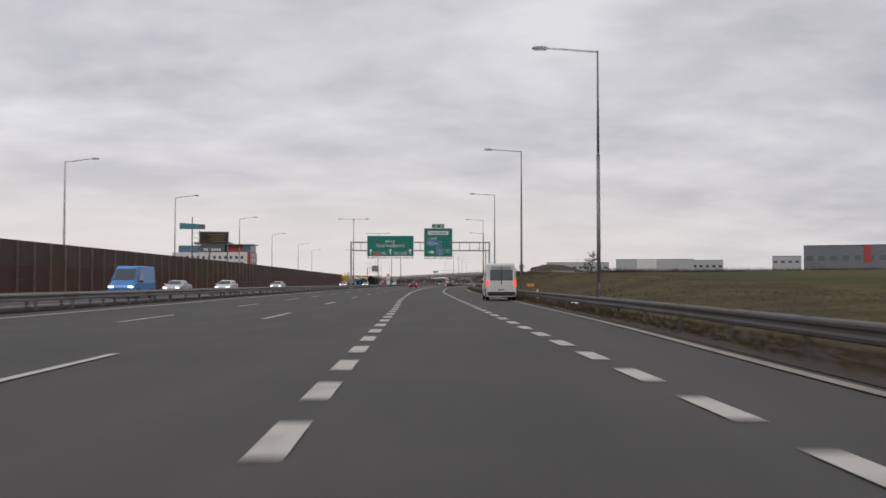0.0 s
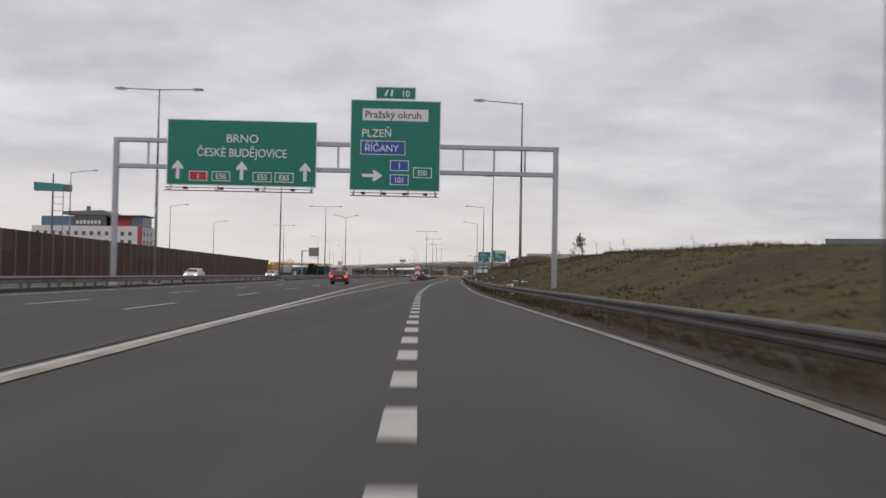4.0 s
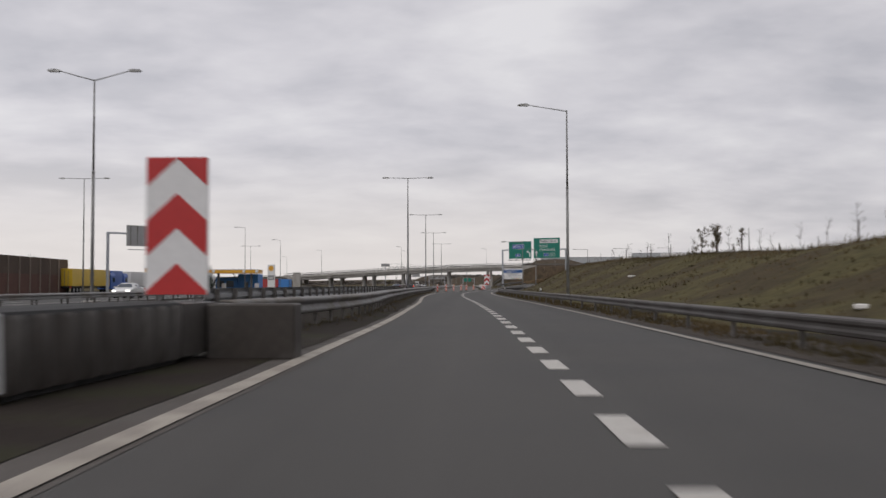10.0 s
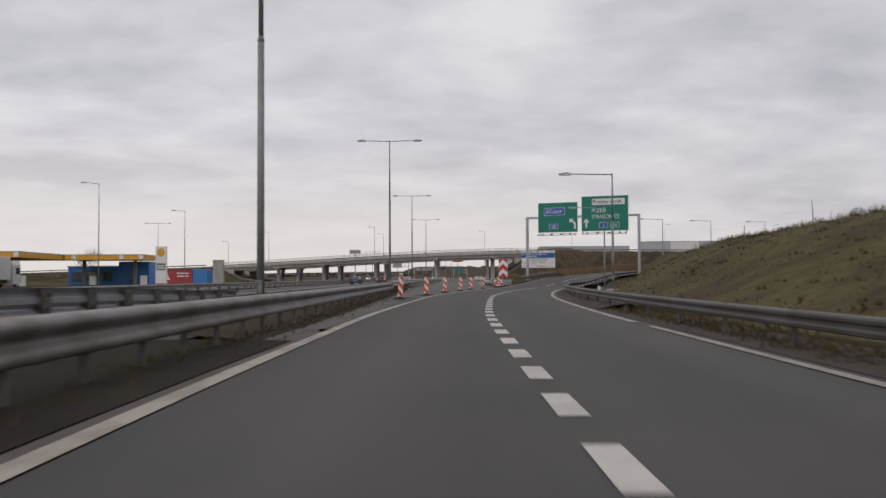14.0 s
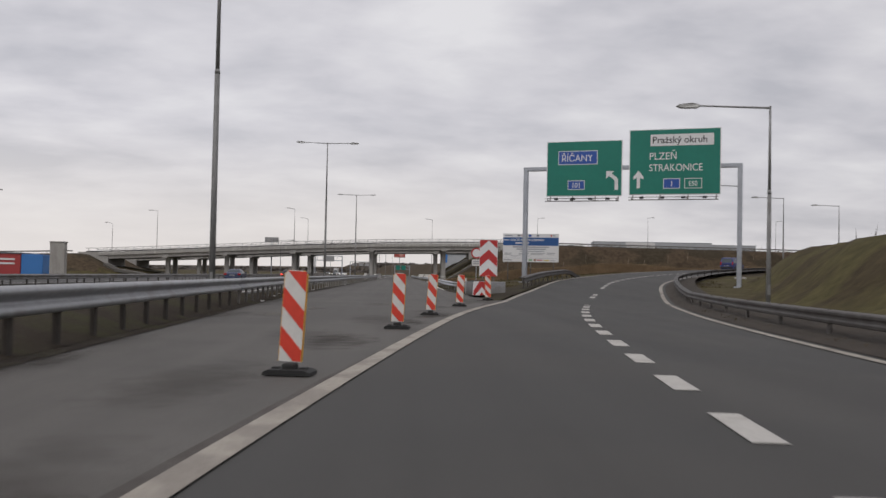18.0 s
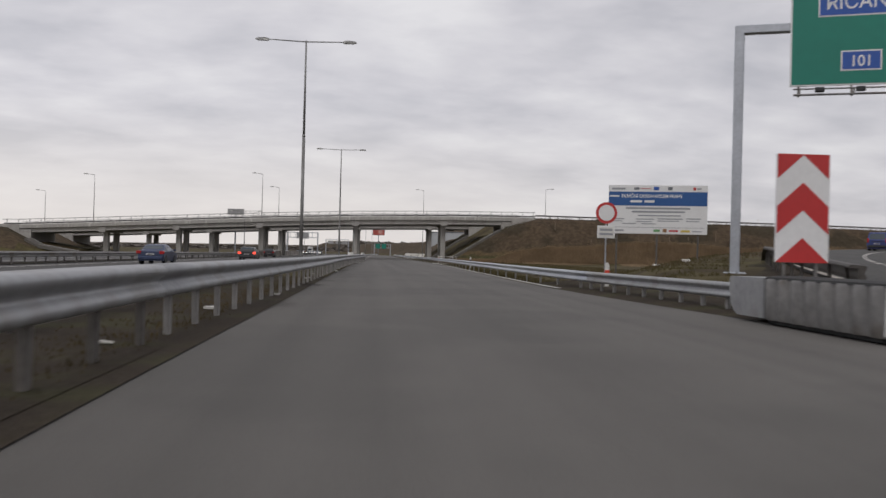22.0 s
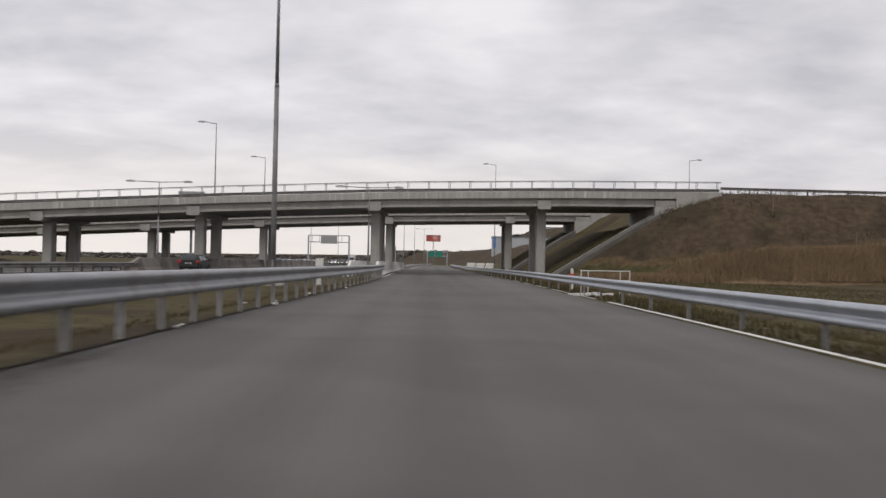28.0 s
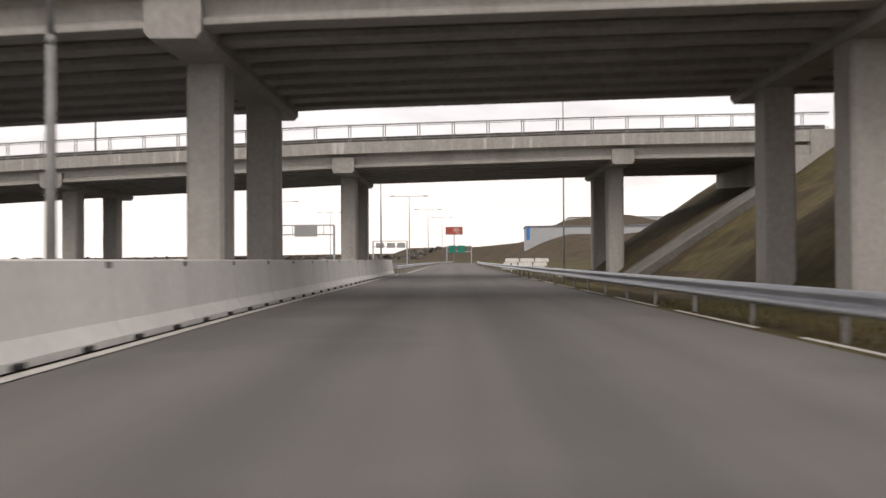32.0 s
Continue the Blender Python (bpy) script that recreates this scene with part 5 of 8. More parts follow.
def gantry_one():
    # local frame: x to the right across the carriageway, y away from the traffic that reads it
    a, b = Vector((-14.1, 197.0, 0)), Vector((15.38, 196.4, 0))
    ang = math.degrees(math.atan2(b.y - a.y, b.x - a.x))
    W = (b - a).length
    top = thing("sign_gantry", "grey steel sign gantry with two green direction boards over the motorway", "sign gantry", at=a, turn=ang)
    for x in (0, W):
        bm = bmesh.new()
        box(bm, (x, 0.5, 4.85), (0.34, 0.34, 10.3), 0.03)
        box(bm, (x, 0.5, 0.1), (0.8, 0.8, 0.3), 0.04)
        part("leg", bm, M_ZINC, top)
    for z in (9.85, 8.1):
        bm = bmesh.new()
        box(bm, (W / 2, 0.5, z), (W, 0.3, 0.3), 0.03)
        part("chord", bm, M_ZINC, top)
    n = 14
    bm = bmesh.new()
    box(bm, (0, 0.5, 8.97), (0.13, 0.13, 1.5), 0.01)
    me = to_mesh("strut", bm, M_ZINC)
    for i in range(1, n):
        shared("strut", me, top, pose(W * i / n, 0, 0))
    A = board(top, 3.45, 6.85, 9.9, 4.4, "wide green board with white lettering and arrows")
    lettering("text", "BRNO", 0.78, M_WHITE, A, (8.4, -0.05, 9.75), 1.0, 0.002, "CENTER")
    lettering("text", "ČESKÉ BUDĚJOVICE", 0.78, M_WHITE, A, (8.4, -0.05, 8.80), 0.86, 0.002, "CENTER")
    for x in (4.2, 8.4, 12.6):
        arrow("up", 1.25, M_WHITE, A, (x, -0.05, 7.25))
    for x, w, t, m in ((5.0, 1.1, "1", M_RED), (6.5, 1.1, "E50", M_GREEN), (9.2, 1.15, "E55", M_GREEN), (10.65, 1.15, "E65", M_GREEN)):
        p = plate(A, x, 7.2, w, 0.55, m, M_WHITE)
        lettering("text", t, 0.52, M_WHITE, A, (x + w / 2, -0.07, 7.29), 0.9, 0.006, "CENTER")
    B = board(top, 15.55, 6.75, 6.05, 6.1, "tall green exit board with white and blue fields")
    t2 = panel("exit_tab", 17.2, 12.9, 19.9, 13.75, 0.0, M_WHITE, B, 0.06)
    panel("green_face", 17.26, 12.96, 19.84, 13.69, -0.035, M_GREEN, t2)
    lettering("text", "10", 0.6, M_WHITE, t2, (18.9, -0.05, 13.1), 1.0, 0.01)
    bm = bmesh.new()
    for dx in (0, 0.42):
        prism(bm, [(17.75 + dx, 13.1), (17.90 + dx, 13.1), (18.08 + dx * 0.7, 13.55), (17.96 + dx * 0.7, 13.55)], -0.05, -0.042)
    part("exit_symbol", bm, M_WHITE, t2)
    plate(B, 16.35, 11.45, 4.4, 0.8, M_WHITE)
    lettering("text", "Pražský okruh", 0.66, M_BLACK, B, (16.5, -0.07, 11.63), 1.0, 0.006)
    lettering("text", "PLZEŇ", 0.74, M_WHITE, B, (16.3, -0.05, 10.35), 0.95, 0.002)
    plate(B, 16.3, 9.2, 2.9, 0.85, M_BLUE, M_WHITE)
    lettering("text", "ŘÍČANY", 0.66, M_WHITE, B, (16.5, -0.07, 9.37), 0.95, 0.002)
    plate(B, 18.3, 8.15, 1.15, 0.6, M_BLUE, M_WHITE)
    lettering("text", "1", 0.55, M_WHITE, B, (18.87, -0.07, 8.25), 1, 0.006, "CENTER")
    plate(B, 18.3, 7.2, 1.15, 0.6, M_BLUE, M_WHITE)
    lettering("text", "101", 0.52, M_WHITE, B, (18.87, -0.07, 7.31), 0.9, 0.006, "CENTER")
    plate(B, 19.85, 7.7, 1.15, 0.6, M_GREEN, M_WHITE)
    lettering("text", "E50", 0.5, M_WHITE, B, (20.42, -0.07, 7.82), 0.85, 0.004, "CENTER")
    arrow("right", 1.35, M_WHITE, B, (16.4, -0.05, 7.75))


gantry_one()


def gantry_two():
    a, b = Vector((42.4, 535.65, 0.75)), Vector((56.4, 528.3, 0.75))
    ang = math.degrees(math.atan2(b.y - a.y, b.x - a.x))
    W = (b - a).length
    top = thing("sign_gantry", "grey steel sign gantry with two green boards over the slip road", "sign gantry", at=a, turn=ang)
    dz = -0.47
    for x in (0, W):
        bm = bmesh.new()
        box(bm, (x, 0.3, 4.35 + dz), (0.34, 0.34, 10.1), 0.03)
        box(bm, (x, 0.3, 0.34 + dz), (0.8, 0.8, 0.4), 0.04)
        part("leg", bm, M_ZINC, top)
    bm = bmesh.new()
    box(bm, (W / 2, 0.3, 9.25 + dz), (W, 0.34, 0.3), 0.03)
    part("beam", bm, M_ZINC, top)
    # left board: x 1.75 to 7.6; right board: 8.15 to 14.8 across
    A = board(top, 1.7, 7.1 + dz, 5.75, 4.2, "green board with a blue town field and a bent arrow")
    plate(A, 2.65, 9.55 + dz, 2.9, 0.95, M_BLUE, M_WHITE)
    lettering("text", "ŘÍČANY", 0.70, M_WHITE, A, (2.82, -0.07, 9.75 + dz), 0.94, 0.002)
    plate(A, 3.4, 7.65 + dz, 1.2, 0.6, M_BLUE, M_WHITE)
    lettering("text", "101", 0.54, M_WHITE, A, (4.0, -0.07, 7.75 + dz), 0.9, 0.006, "CENTER")
    arrow("bent", 1.45, M_WHITE, A, (6.75, -0.05, 7.55 + dz))
    B = board(top, 7.95, 7.15 + dz, 6.55, 4.85, "large green board with white lettering and an arrow")
    plate(B, 9.5, 10.75 + dz, 4.5, 0.85, M_WHITE)
    lettering("text", "Pražský okruh", 0.70, M_BLACK, B, (9.62, -0.07, 10.95 + dz), 0.98, 0.006)
    lettering("text", "PLZEŇ", 0.74, M_WHITE, B, (9.4, -0.05, 9.75 + dz), 0.95, 0.002)
    lettering("text", "STRAKONICE", 0.74, M_WHITE, B, (9.4, -0.05, 8.9 + dz), 0.86, 0.002)
    arrow("up", 1.3, M_WHITE, B, (8.65, -0.05, 7.65 + dz))
    plate(B, 10.5, 7.65 + dz, 1.1, 0.65, M_BLUE, M_WHITE)
    lettering("text", "1", 0.56, M_WHITE, B, (11.05, -0.07, 7.77 + dz), 1, 0.006, "CENTER")
    plate(B, 12.0, 7.65 + dz, 1.15, 0.65, M_GREEN, M_WHITE)
    lettering("text", "E50", 0.5, M_WHITE, B, (12.57, -0.07, 7.79 + dz), 0.85, 0.004, "CENTER")


gantry_two()


# ---- chevron boards, crash cushions, beacons ----
def chevron_face(parent, w, h, n, y, name="chevron", flip=1):
    """Red and white chevrons that point up, as flat pieces cut to the board."""
    th, rise = h * 0.255, w * 0.46
    for k in range(-1, n):
        zt = h * (1 - 0.262) - k * 2 * th
        quad = lambda s: [(0, zt), (s * w / 2, zt - rise), (s * w / 2, zt - rise - th), (0, zt - th)]  # noqa: E731
        for s in (-1, 1):
            poly = quad(s)
            for lim, keep in ((0.0, 1), (h, -1)):
                outp = []
                for i in range(len(poly)):
                    p, q = poly[i], poly[(i + 1) % len(poly)]
                    inp, inq = (p[1] - lim) * keep >= 0, (q[1] - lim) * keep >= 0
                    if inp:
                        outp.append(p)
                    if inp != inq:
                        f = (lim - p[1]) / (q[1] - p[1])
                        outp.append((p[0] + f * (q[0] - p[0]), lim))
                poly = outp
                if len(poly) < 3:
                    break
            if len(poly) >= 3:
                bm = bmesh.new()
                prism(bm, poly, y - 0.004, y + 0.002)
                part(name, bm, M_RED, parent)


def chevron_board(x, y, z0, w, h, turn, label):
    top = thing("chevron_board", label, "road sign", at=(x, y, z0), turn=turn)
    bm = bmesh.new()
    box(bm, (0, 0, h / 2), (w, 0.05, h), 0.012)
    plate_ob = part("plate", bm, M_WHITE, top)
    chevron_face(plate_ob, w - 0.04, h, 2, -0.028)
    bm = bmesh.new()
    for dx in (-w * 0.3, w * 0.3):
        rod(bm, (dx, 0.06, -z0), (dx, 0.06, h * 0.9), 0.035, None, 8)
    part("stand", bm, M_ZINC2, top)
    return top


def crash_cushion(x, y, turn, length, label, side, end):
    """Corrugated energy absorber with a chevron nose and a rounded steel tail."""
    top = thing("crash_cushion", label, "crash cushion", at=(x, y, 0), turn=turn)
    w, h, tail = 0.95, 0.88, length * 0.76
    bm = bmesh.new()
    box(bm, (0, tail / 2 + 0.1, 0.065), (w * 0.84, tail - 0.2, 0.09), 0.02)
    part("skid", bm, M_RUBBER, top)
    ribs = int(tail / 0.52)
    for s in (-1, 1):
        bm = bmesh.new()
        n = ribs * 8
        rows = [[], [], [], []]
        for i in range(n + 1):
            bulge = 0.11 * (0.5 - 0.5 * math.cos(6.2832 * i * ribs / n)) ** 1.3
            for row, (z, k) in zip(rows, ((0.105, 0.6), (0.17, 1.0), (h - 0.06, 1.0), (h, 0.5))):
                row.append(bm.verts.new((s * (w / 2 - 0.02 + bulge * k), i * tail / n, z)))
        for lo, hi in zip(rows, rows[1:]):
            for i in range(n):
                bm.faces.new((lo[i], lo[i + 1], hi[i + 1], hi[i])).smooth = True
        part("side_panel", bm, side, top, "grey corrugated side panel")
    bm = bmesh.new()
    prism(bm, [(-w / 2, h - 0.02), (w / 2, h - 0.02), (w / 2 - 0.02, h + 0.03), (w / 4, h + 0.06), (-w / 4, h + 0.06), (-w / 2 + 0.02, h + 0.03)], 0.0, tail)
    part("cover", bm, M_RUBBER, top, "dark rubber cover")
    bm = bmesh.new()
    e = length + 0.35
    prism(bm, [(tail, 0.12), (e - 0.42, 0.12), (e - 0.22, 0.2), (e - 0.07, 0.36), (e, 0.58), (e, h - 0.06), (e - 0.05, h + 0.01), (tail, h + 0.01)], -w / 2 - 0.02, w / 2 + 0.02)
    for vtx in bm.verts:
        vtx.co = Vector((vtx.co.y, vtx.co.x, vtx.co.z))
    bmesh.ops.recalc_face_normals(bm, faces=bm.faces[:])
    part("end_block", bm, end, top, "plain grey steel tail with a rounded end")
    bm = bmesh.new()
    prism(bm, [(-w / 2 - 0.03, 0.14), (w / 2 + 0.03, 0.14), (w / 2, h), (w / 2 - 0.05, h + 0.03), (-w / 2 + 0.05, h + 0.03), (-w / 2, h)], -0.13, -0.0)
    nose = part("nose", bm, M_WHITE, top, "red and white chevron nose plate")
    bm = bmesh.new()
    box(bm, (w / 2 + 0.75, length - 0.35, 0.44), (1.4, 0.5, 0.88), 0.03)
    part("backup_block", bm, end, top, "grey backup block beside the tail")
    for poly in ([(0, h + 0.02), (0.14, h + 0.02), (0.46, 0.40), (0.48, 0.145), (0.38, 0.145), (0, 0.60)], [(0, 0.32), (0.13, 0.145), (0, 0.145)]):
        for s in (-1, 1):
            bm = bmesh.new()
            prism(bm, [(s * a, b) for a, b in poly], -0.138, -0.128)
            bmesh.ops.recalc_face_normals(bm, faces=bm.faces[:])
            part("chevron", bm, M_RED, nose)
    return top


chevron_board(10.62, 329.1, 1.02, 1.02, 2.22, -5, "large red and white chevron board on the crash cushion")
crash_cushion(9.85, 323.0, -8, 6.4, "dark grey crash cushion with a chevron nose at the fork", M_ZINC3, M_ZINC3)
chevron_board(37.15, 522.5, 1.2, 1.12, 2.25, -8, "large red and white chevron board above the second crash cushion")
crash_cushion(35.75, 517.0, -5, 5.5, "grey corrugated crash cushion before the closed road's barrier", M_ZINC2, M_ZINC4)


def beacon(x, y, turn, lean=0.0):
    top = thing("traffic_beacon", "leaning red and white striped traffic beacon on a black rubber foot", "traffic beacon", "beacons along the closed lane", at=(x, y, 0.02), turn=turn)
    bm = bmesh.new()
    prism(bm, [(-0.28, 0.0), (0.28, 0.0), (0.275, 0.035), (0.21, 0.065), (-0.21, 0.065), (-0.275, 0.035)], -0.20, 0.20)
    box(bm, (0.0, 0.0, 0.09), (0.16, 0.18, 0.08), 0.02)
    for dx in (-0.17, 0.17):
        box(bm, (dx, 0.0, 0.07), (0.09, 0.12, 0.03), 0.01)
    part("foot", bm, M_RUBBER, top)
    body = part("board", bmesh.new(), M_BWHITE, top)
    body.matrix_basis = pose(0, 0, 0.11, 0, lean, 0)
    w, h = 0.265, 1.12
    bm = bmesh.new()
    pts = [(-w / 2, 0.04), (w / 2, 0.04), (w / 2, h - 0.05), (w / 2 - 0.05, h), (-w / 2 + 0.05, h), (-w / 2, h - 0.05)]
    prism(bm, [(a * 1.06, b) for a, b in pts], -0.03, 0.03)
    part("casing", bm, M_YELLOW, body, "thin orange edge casing")
    bm = bmesh.new()
    prism(bm, pts, -0.036, -0.028)
    part("sheet", bm, M_BWHITE, body)
    for k in range(4):
        z0 = 0.18 + k * 0.46
        poly = [(-w / 2, z0 + 0.28), (w / 2, z0), (w / 2, z0 - 0.23), (-w / 2, z0 + 0.05)]
        for lim, keep in ((0.05, 1), (h - 0.01, -1)):
            outp = []
            for i in range(len(poly)):
                p, q = poly[i], poly[(i + 1) % len(poly)]
                inp, inq = (p[1] - lim) * keep >= 0, (q[1] - lim) * keep >= 0
                if inp:
                    outp.append(p)
                if inp != inq:
                    f = (lim - p[1]) / (q[1] - p[1])
                    outp.append((p[0] + f * (q[0] - p[0]), lim))
            poly = outp
            if len(poly) < 3:
                break
        if len(poly) >= 3:
            bm = bmesh.new()
            prism(bm, poly, -0.042, -0.037)
            part("stripe", bm, M_RED2, body)
    return top


for i, (x, y, ln) in enumerate(((22.2, 457.4, 3), (24.19, 467.0, 2), (26.19, 477.1, 3), (28.31, 486.6, 2), (29.95, 493.7, 4), (32.12, 501.9, 3), (35.05, 511.3, -2))):
    beacon(x, y, -14 + 3 * (i % 2), ln)


# ---- site billboard, no-entry sign, small posts ----
def site_billboard():
    a, b = Vector((44.98, 556.2, 0)), Vector((50.1, 554.05, 0))
    ang = math.degrees(math.atan2(b.y - a.y, b.x - a.x))
    W = (b - a).length
    z0, h = 2.68, 2.8
    top = thing("information_board", "white and blue road-building information board on posts", "billboard", at=a, turn=ang)
    bd = panel("board", 0, z0, W, z0 + h, 0, M_WHITE, top, 0.05, 0.008)
    panel("blue_band", 0.02, z0 + 1.62, W - 0.02, z0 + 2.42, -0.03, mat("board_blue", (0.02, 0.088, 0.27), 0.5, var=0.08), bd)
    lettering("text", "SILNIČNÍ OKRUH KOLEM PRAHY", 0.27, M_WHITE, bd, (0.75, -0.04, z0 + 2.08), 0.86, 0.006)
    rows = [(0.08, 0.62, 2.12, M_WHITE, 0.09), (1.25, 1.9, 1.80, M_WHITE, 0.13), (2.05, 2.6, 1.80, M_WHITE, 0.13), (1.0, 4.6, 1.42, M_GREY, 0.11), (1.35, 4.3, 1.22, M_GREY, 0.10), (1.7, 4.1, 1.02, M_GREY, 0.07), (0.15, 0.9, 0.82, M_GREY, 0.06), (1.6, 2.6, 0.82, M_GREY, 0.05), (2.8, 4.2, 0.84, M_GREY, 0.06), (4.4, 5.2, 0.86, M_GREY, 0.06), (0.15, 0.8, 0.70, M_GREY, 0.05), (1.6, 2.5, 0.68, M_GREY, 0.05), (2.8, 4.0, 0.72, M_GREY, 0.05), (4.4, 5.1, 0.72, M_GREY, 0.05), (0.8, 1.6, 0.56, M_GREY, 0.05), (1.9, 2.7, 0.55, M_GREY, 0.05), (0.1, 5.4, 0.36, M_GREY, 0.02), (0.1, 0.9, 0.14, M_GREY, 0.09), (2.6, 2.95, 0.12, mat("mark_green", (0.12, 0.3, 0.12), 0.5), 0.14), (3.1, 3.32, 0.10, mat("mark_brown", (0.25, 0.13, 0.06), 0.5), 0.2), (3.45, 3.95, 0.14, M_RED, 0.10), (4.1, 4.6, 0.12, mat("mark_gold", (0.55, 0.42, 0.08), 0.5), 0.12), (4.75, 5.25, 0.14, M_GREY, 0.06), (0.2, 0.95, 2.54, M_GREY, 0.11), (1.45, 1.75, 2.53, M_HALLD, 0.14), (1.8, 2.4, 2.57, mat("mark_pink", (0.55, 0.3, 0.3), 0.5), 0.07), (2.55, 2.85, 2.51, M_BLUE, 0.2), (3.35, 3.6, 2.52, M_HALLD, 0.18), (4.75, 4.9, 2.52, M_RED, 0.16), (4.95, 5.2, 2.56, M_GREY, 0.08)]
    for x0, x1, z, m, t in rows:
        panel("print", x0, z0 + z, min(x1, W - 0.1), z0 + z + t, -0.036, m, bd, 0.006)
    for x in (0.5, W / 2, W - 0.5):
        bm = bmesh.new()
        rod(bm, (x, 0.1, -0.4), (x, 0.1, z0 + h - 0.2), 0.05, None, 8)
        part("post", bm, M_POST2, top)
    bm = bmesh.new()
    for z in (z0 + 0.5, z0 + h - 0.5):
        box(bm, (W / 2, 0.06, z), (W - 0.2, 0.05, 0.08))
    part("cross_rail", bm, M_ZINC2, top)


site_billboard()


def no_entry():
    top = thing("no_entry_sign", "round white sign with red rim above a small white plate", "road sign", at=(39.8, 541.9, float(height(39.8, 541.9)) + 0.08), turn=-8)
    bm = bmesh.new()
    rod(bm, (0, 0.04, -0.3), (0, 0.04, 3.3), 0.032, None, 8)
    part("pole", bm, M_ZINC, top)
    bm = bmesh.new()
    disc(bm, (0, 0, 2.98), 0.45, 0.02, "y", 32)
    rim = part("red_disc", bm, M_RED, top)
    bm = bmesh.new()
    disc(bm, (0, -0.014, 2.98), 0.335, 0.012, "y", 32)
    part("white_disc", bm, M_WHITE, rim)
    pl = panel("plate", -0.37, 1.92, 0.37, 2.44, 0, M_WHITE, top, 0.02, 0.004)
    panel("plate_field", -0.33, 1.96, 0.33, 2.40, -0.014, M_BWHITE, pl)
    panel("print", -0.26, 2.22, 0.26, 2.32, -0.024, M_GREY, pl, 0.006)
    panel("print", -0.28, 2.04, 0.28, 2.14, -0.024, M_GREY, pl, 0.006)


no_entry()


def delineator(x, y, z, red=False, label="white plastic roadside marker post"):
    top = thing("marker_post", label, "marker post", "roadside marker posts", at=(x, y, z), turn=-5)
    bm = bmesh.new()
    prism(bm, [(-0.07, -0.2), (0.07, -0.2), (0.07, 0.86), (0.0, 0.95), (-0.07, 0.90)], -0.05, 0.05)
    part("post", bm, M_BWHITE, top)
    bm = bmesh.new()
    box(bm, (0, 0, 0.62 if not red else 0.5), (0.152, 0.112, 0.16 if not red else 0.34), 0.004)
    part("band", bm, M_RED2 if red else M_BLACK, top)


for y, out in ((62, 1.9), (125, 1.9), (190, 1.9), (258, 1.9), (400, 3.5), (452, 1.9)):
    x = EDGE_R.xat(y) + out
    delineator(x, y, float(height(x, y)) - 0.1)
for y, red in ((537, True), (590, False), (638, True), (760, False)):
    x = CL_R.xat(y) + 1.6
    delineator(x, y, max(float(height(x, y)), 0.0) + 0.1, red, "red and white roadside marker post" if red else "white plastic roadside marker post")


def culvert_rail():
    """The small white railing above the drain, on two pairs of posts."""
    top = thing("railing", "small white tubular railing above a roadside drain", "railing", at=(47.5, 632.2, 0.0), turn=36.6)
    for k in (0.0, 0.5, 2.9, 3.65):
        bm = bmesh.new()
        rod(bm, (k, 0, -0.5), (k, 0, 0.95), 0.022, None, 8)
        part("post", bm, M_CONCW, top)
    for zz, a in ((0.95, -0.05), (0.50, 1.9)):
        bm = bmesh.new()
        rod(bm, (a, 0, zz), (3.7, 0, zz), 0.024, None, 8)
        part("rail", bm, M_CONCW, top)
    drain = thing("drain_chute", "pale concrete drain chute at the kerb of the closed road", "drain", at=(46.55, 628.5, -0.07), turn=-38)
    for k in range(3):
        bm = bmesh.new()
        box(bm, (0.02 * k, 0.45 + 0.86 * k, 0.01 - 0.05 * k), (0.62, 0.84, 0.12), 0.02)
        part("slab", bm, M_CONCW, drain)
    for s in (-1, 1):
        bm = bmesh.new()
        box(bm, (s * 0.42, 1.3, 0.02), (0.12, 2.7 - 0.5 * s, 0.16), 0.03)
        part("lip", bm, M_CONCW, drain)


culvert_rail()


# ---- variable sign on the far carriageway, sign backs ----
def back_sign(x, y, z, w, h, turn, label, pole_x, arm=True):
    top = thing("sign_mast", label, "road sign", at=(x, y, 0), turn=turn)
    bm = bmesh.new()
    box(bm, (0, 0, z + h / 2), (w, 0.3, h), 0.03)
    part("panel", bm, M_BACK, top)
    bm = bmesh.new()
    for k in range(4):
        box(bm, (-w / 2 + w * (k + 0.5) / 4, -0.19, z + h / 2), (0.06, 0.06, h))
    box(bm, (0, -0.2, z - 0.5), (w * 0.9, 0.5, 0.08))
    part("frame_ribs", bm, M_ZINC2, top)
    bm = bmesh.new()
    box(bm, (pole_x, 0.2, (z + h * 0.6) / 2), (0.32, 0.32, z + h * 0.6), 0.03)
    if arm:
        box(bm, ((pole_x) / 2, 0.25, z + h * 0.6), (abs(pole_x) + 0.3, 0.22, 0.25), 0.02)
    part("post", bm, M_ZINC, top)


back_sign(-20.2, 446.0, 6.7, 4.0, 2.9, 40, "grey back of an overhead sign on a cantilever mast", -4.6)
back_sign(14.5, 728, 9.4, 3.8, 1.4, -4, "grey back of a sign on the overpass", 0.0, False)


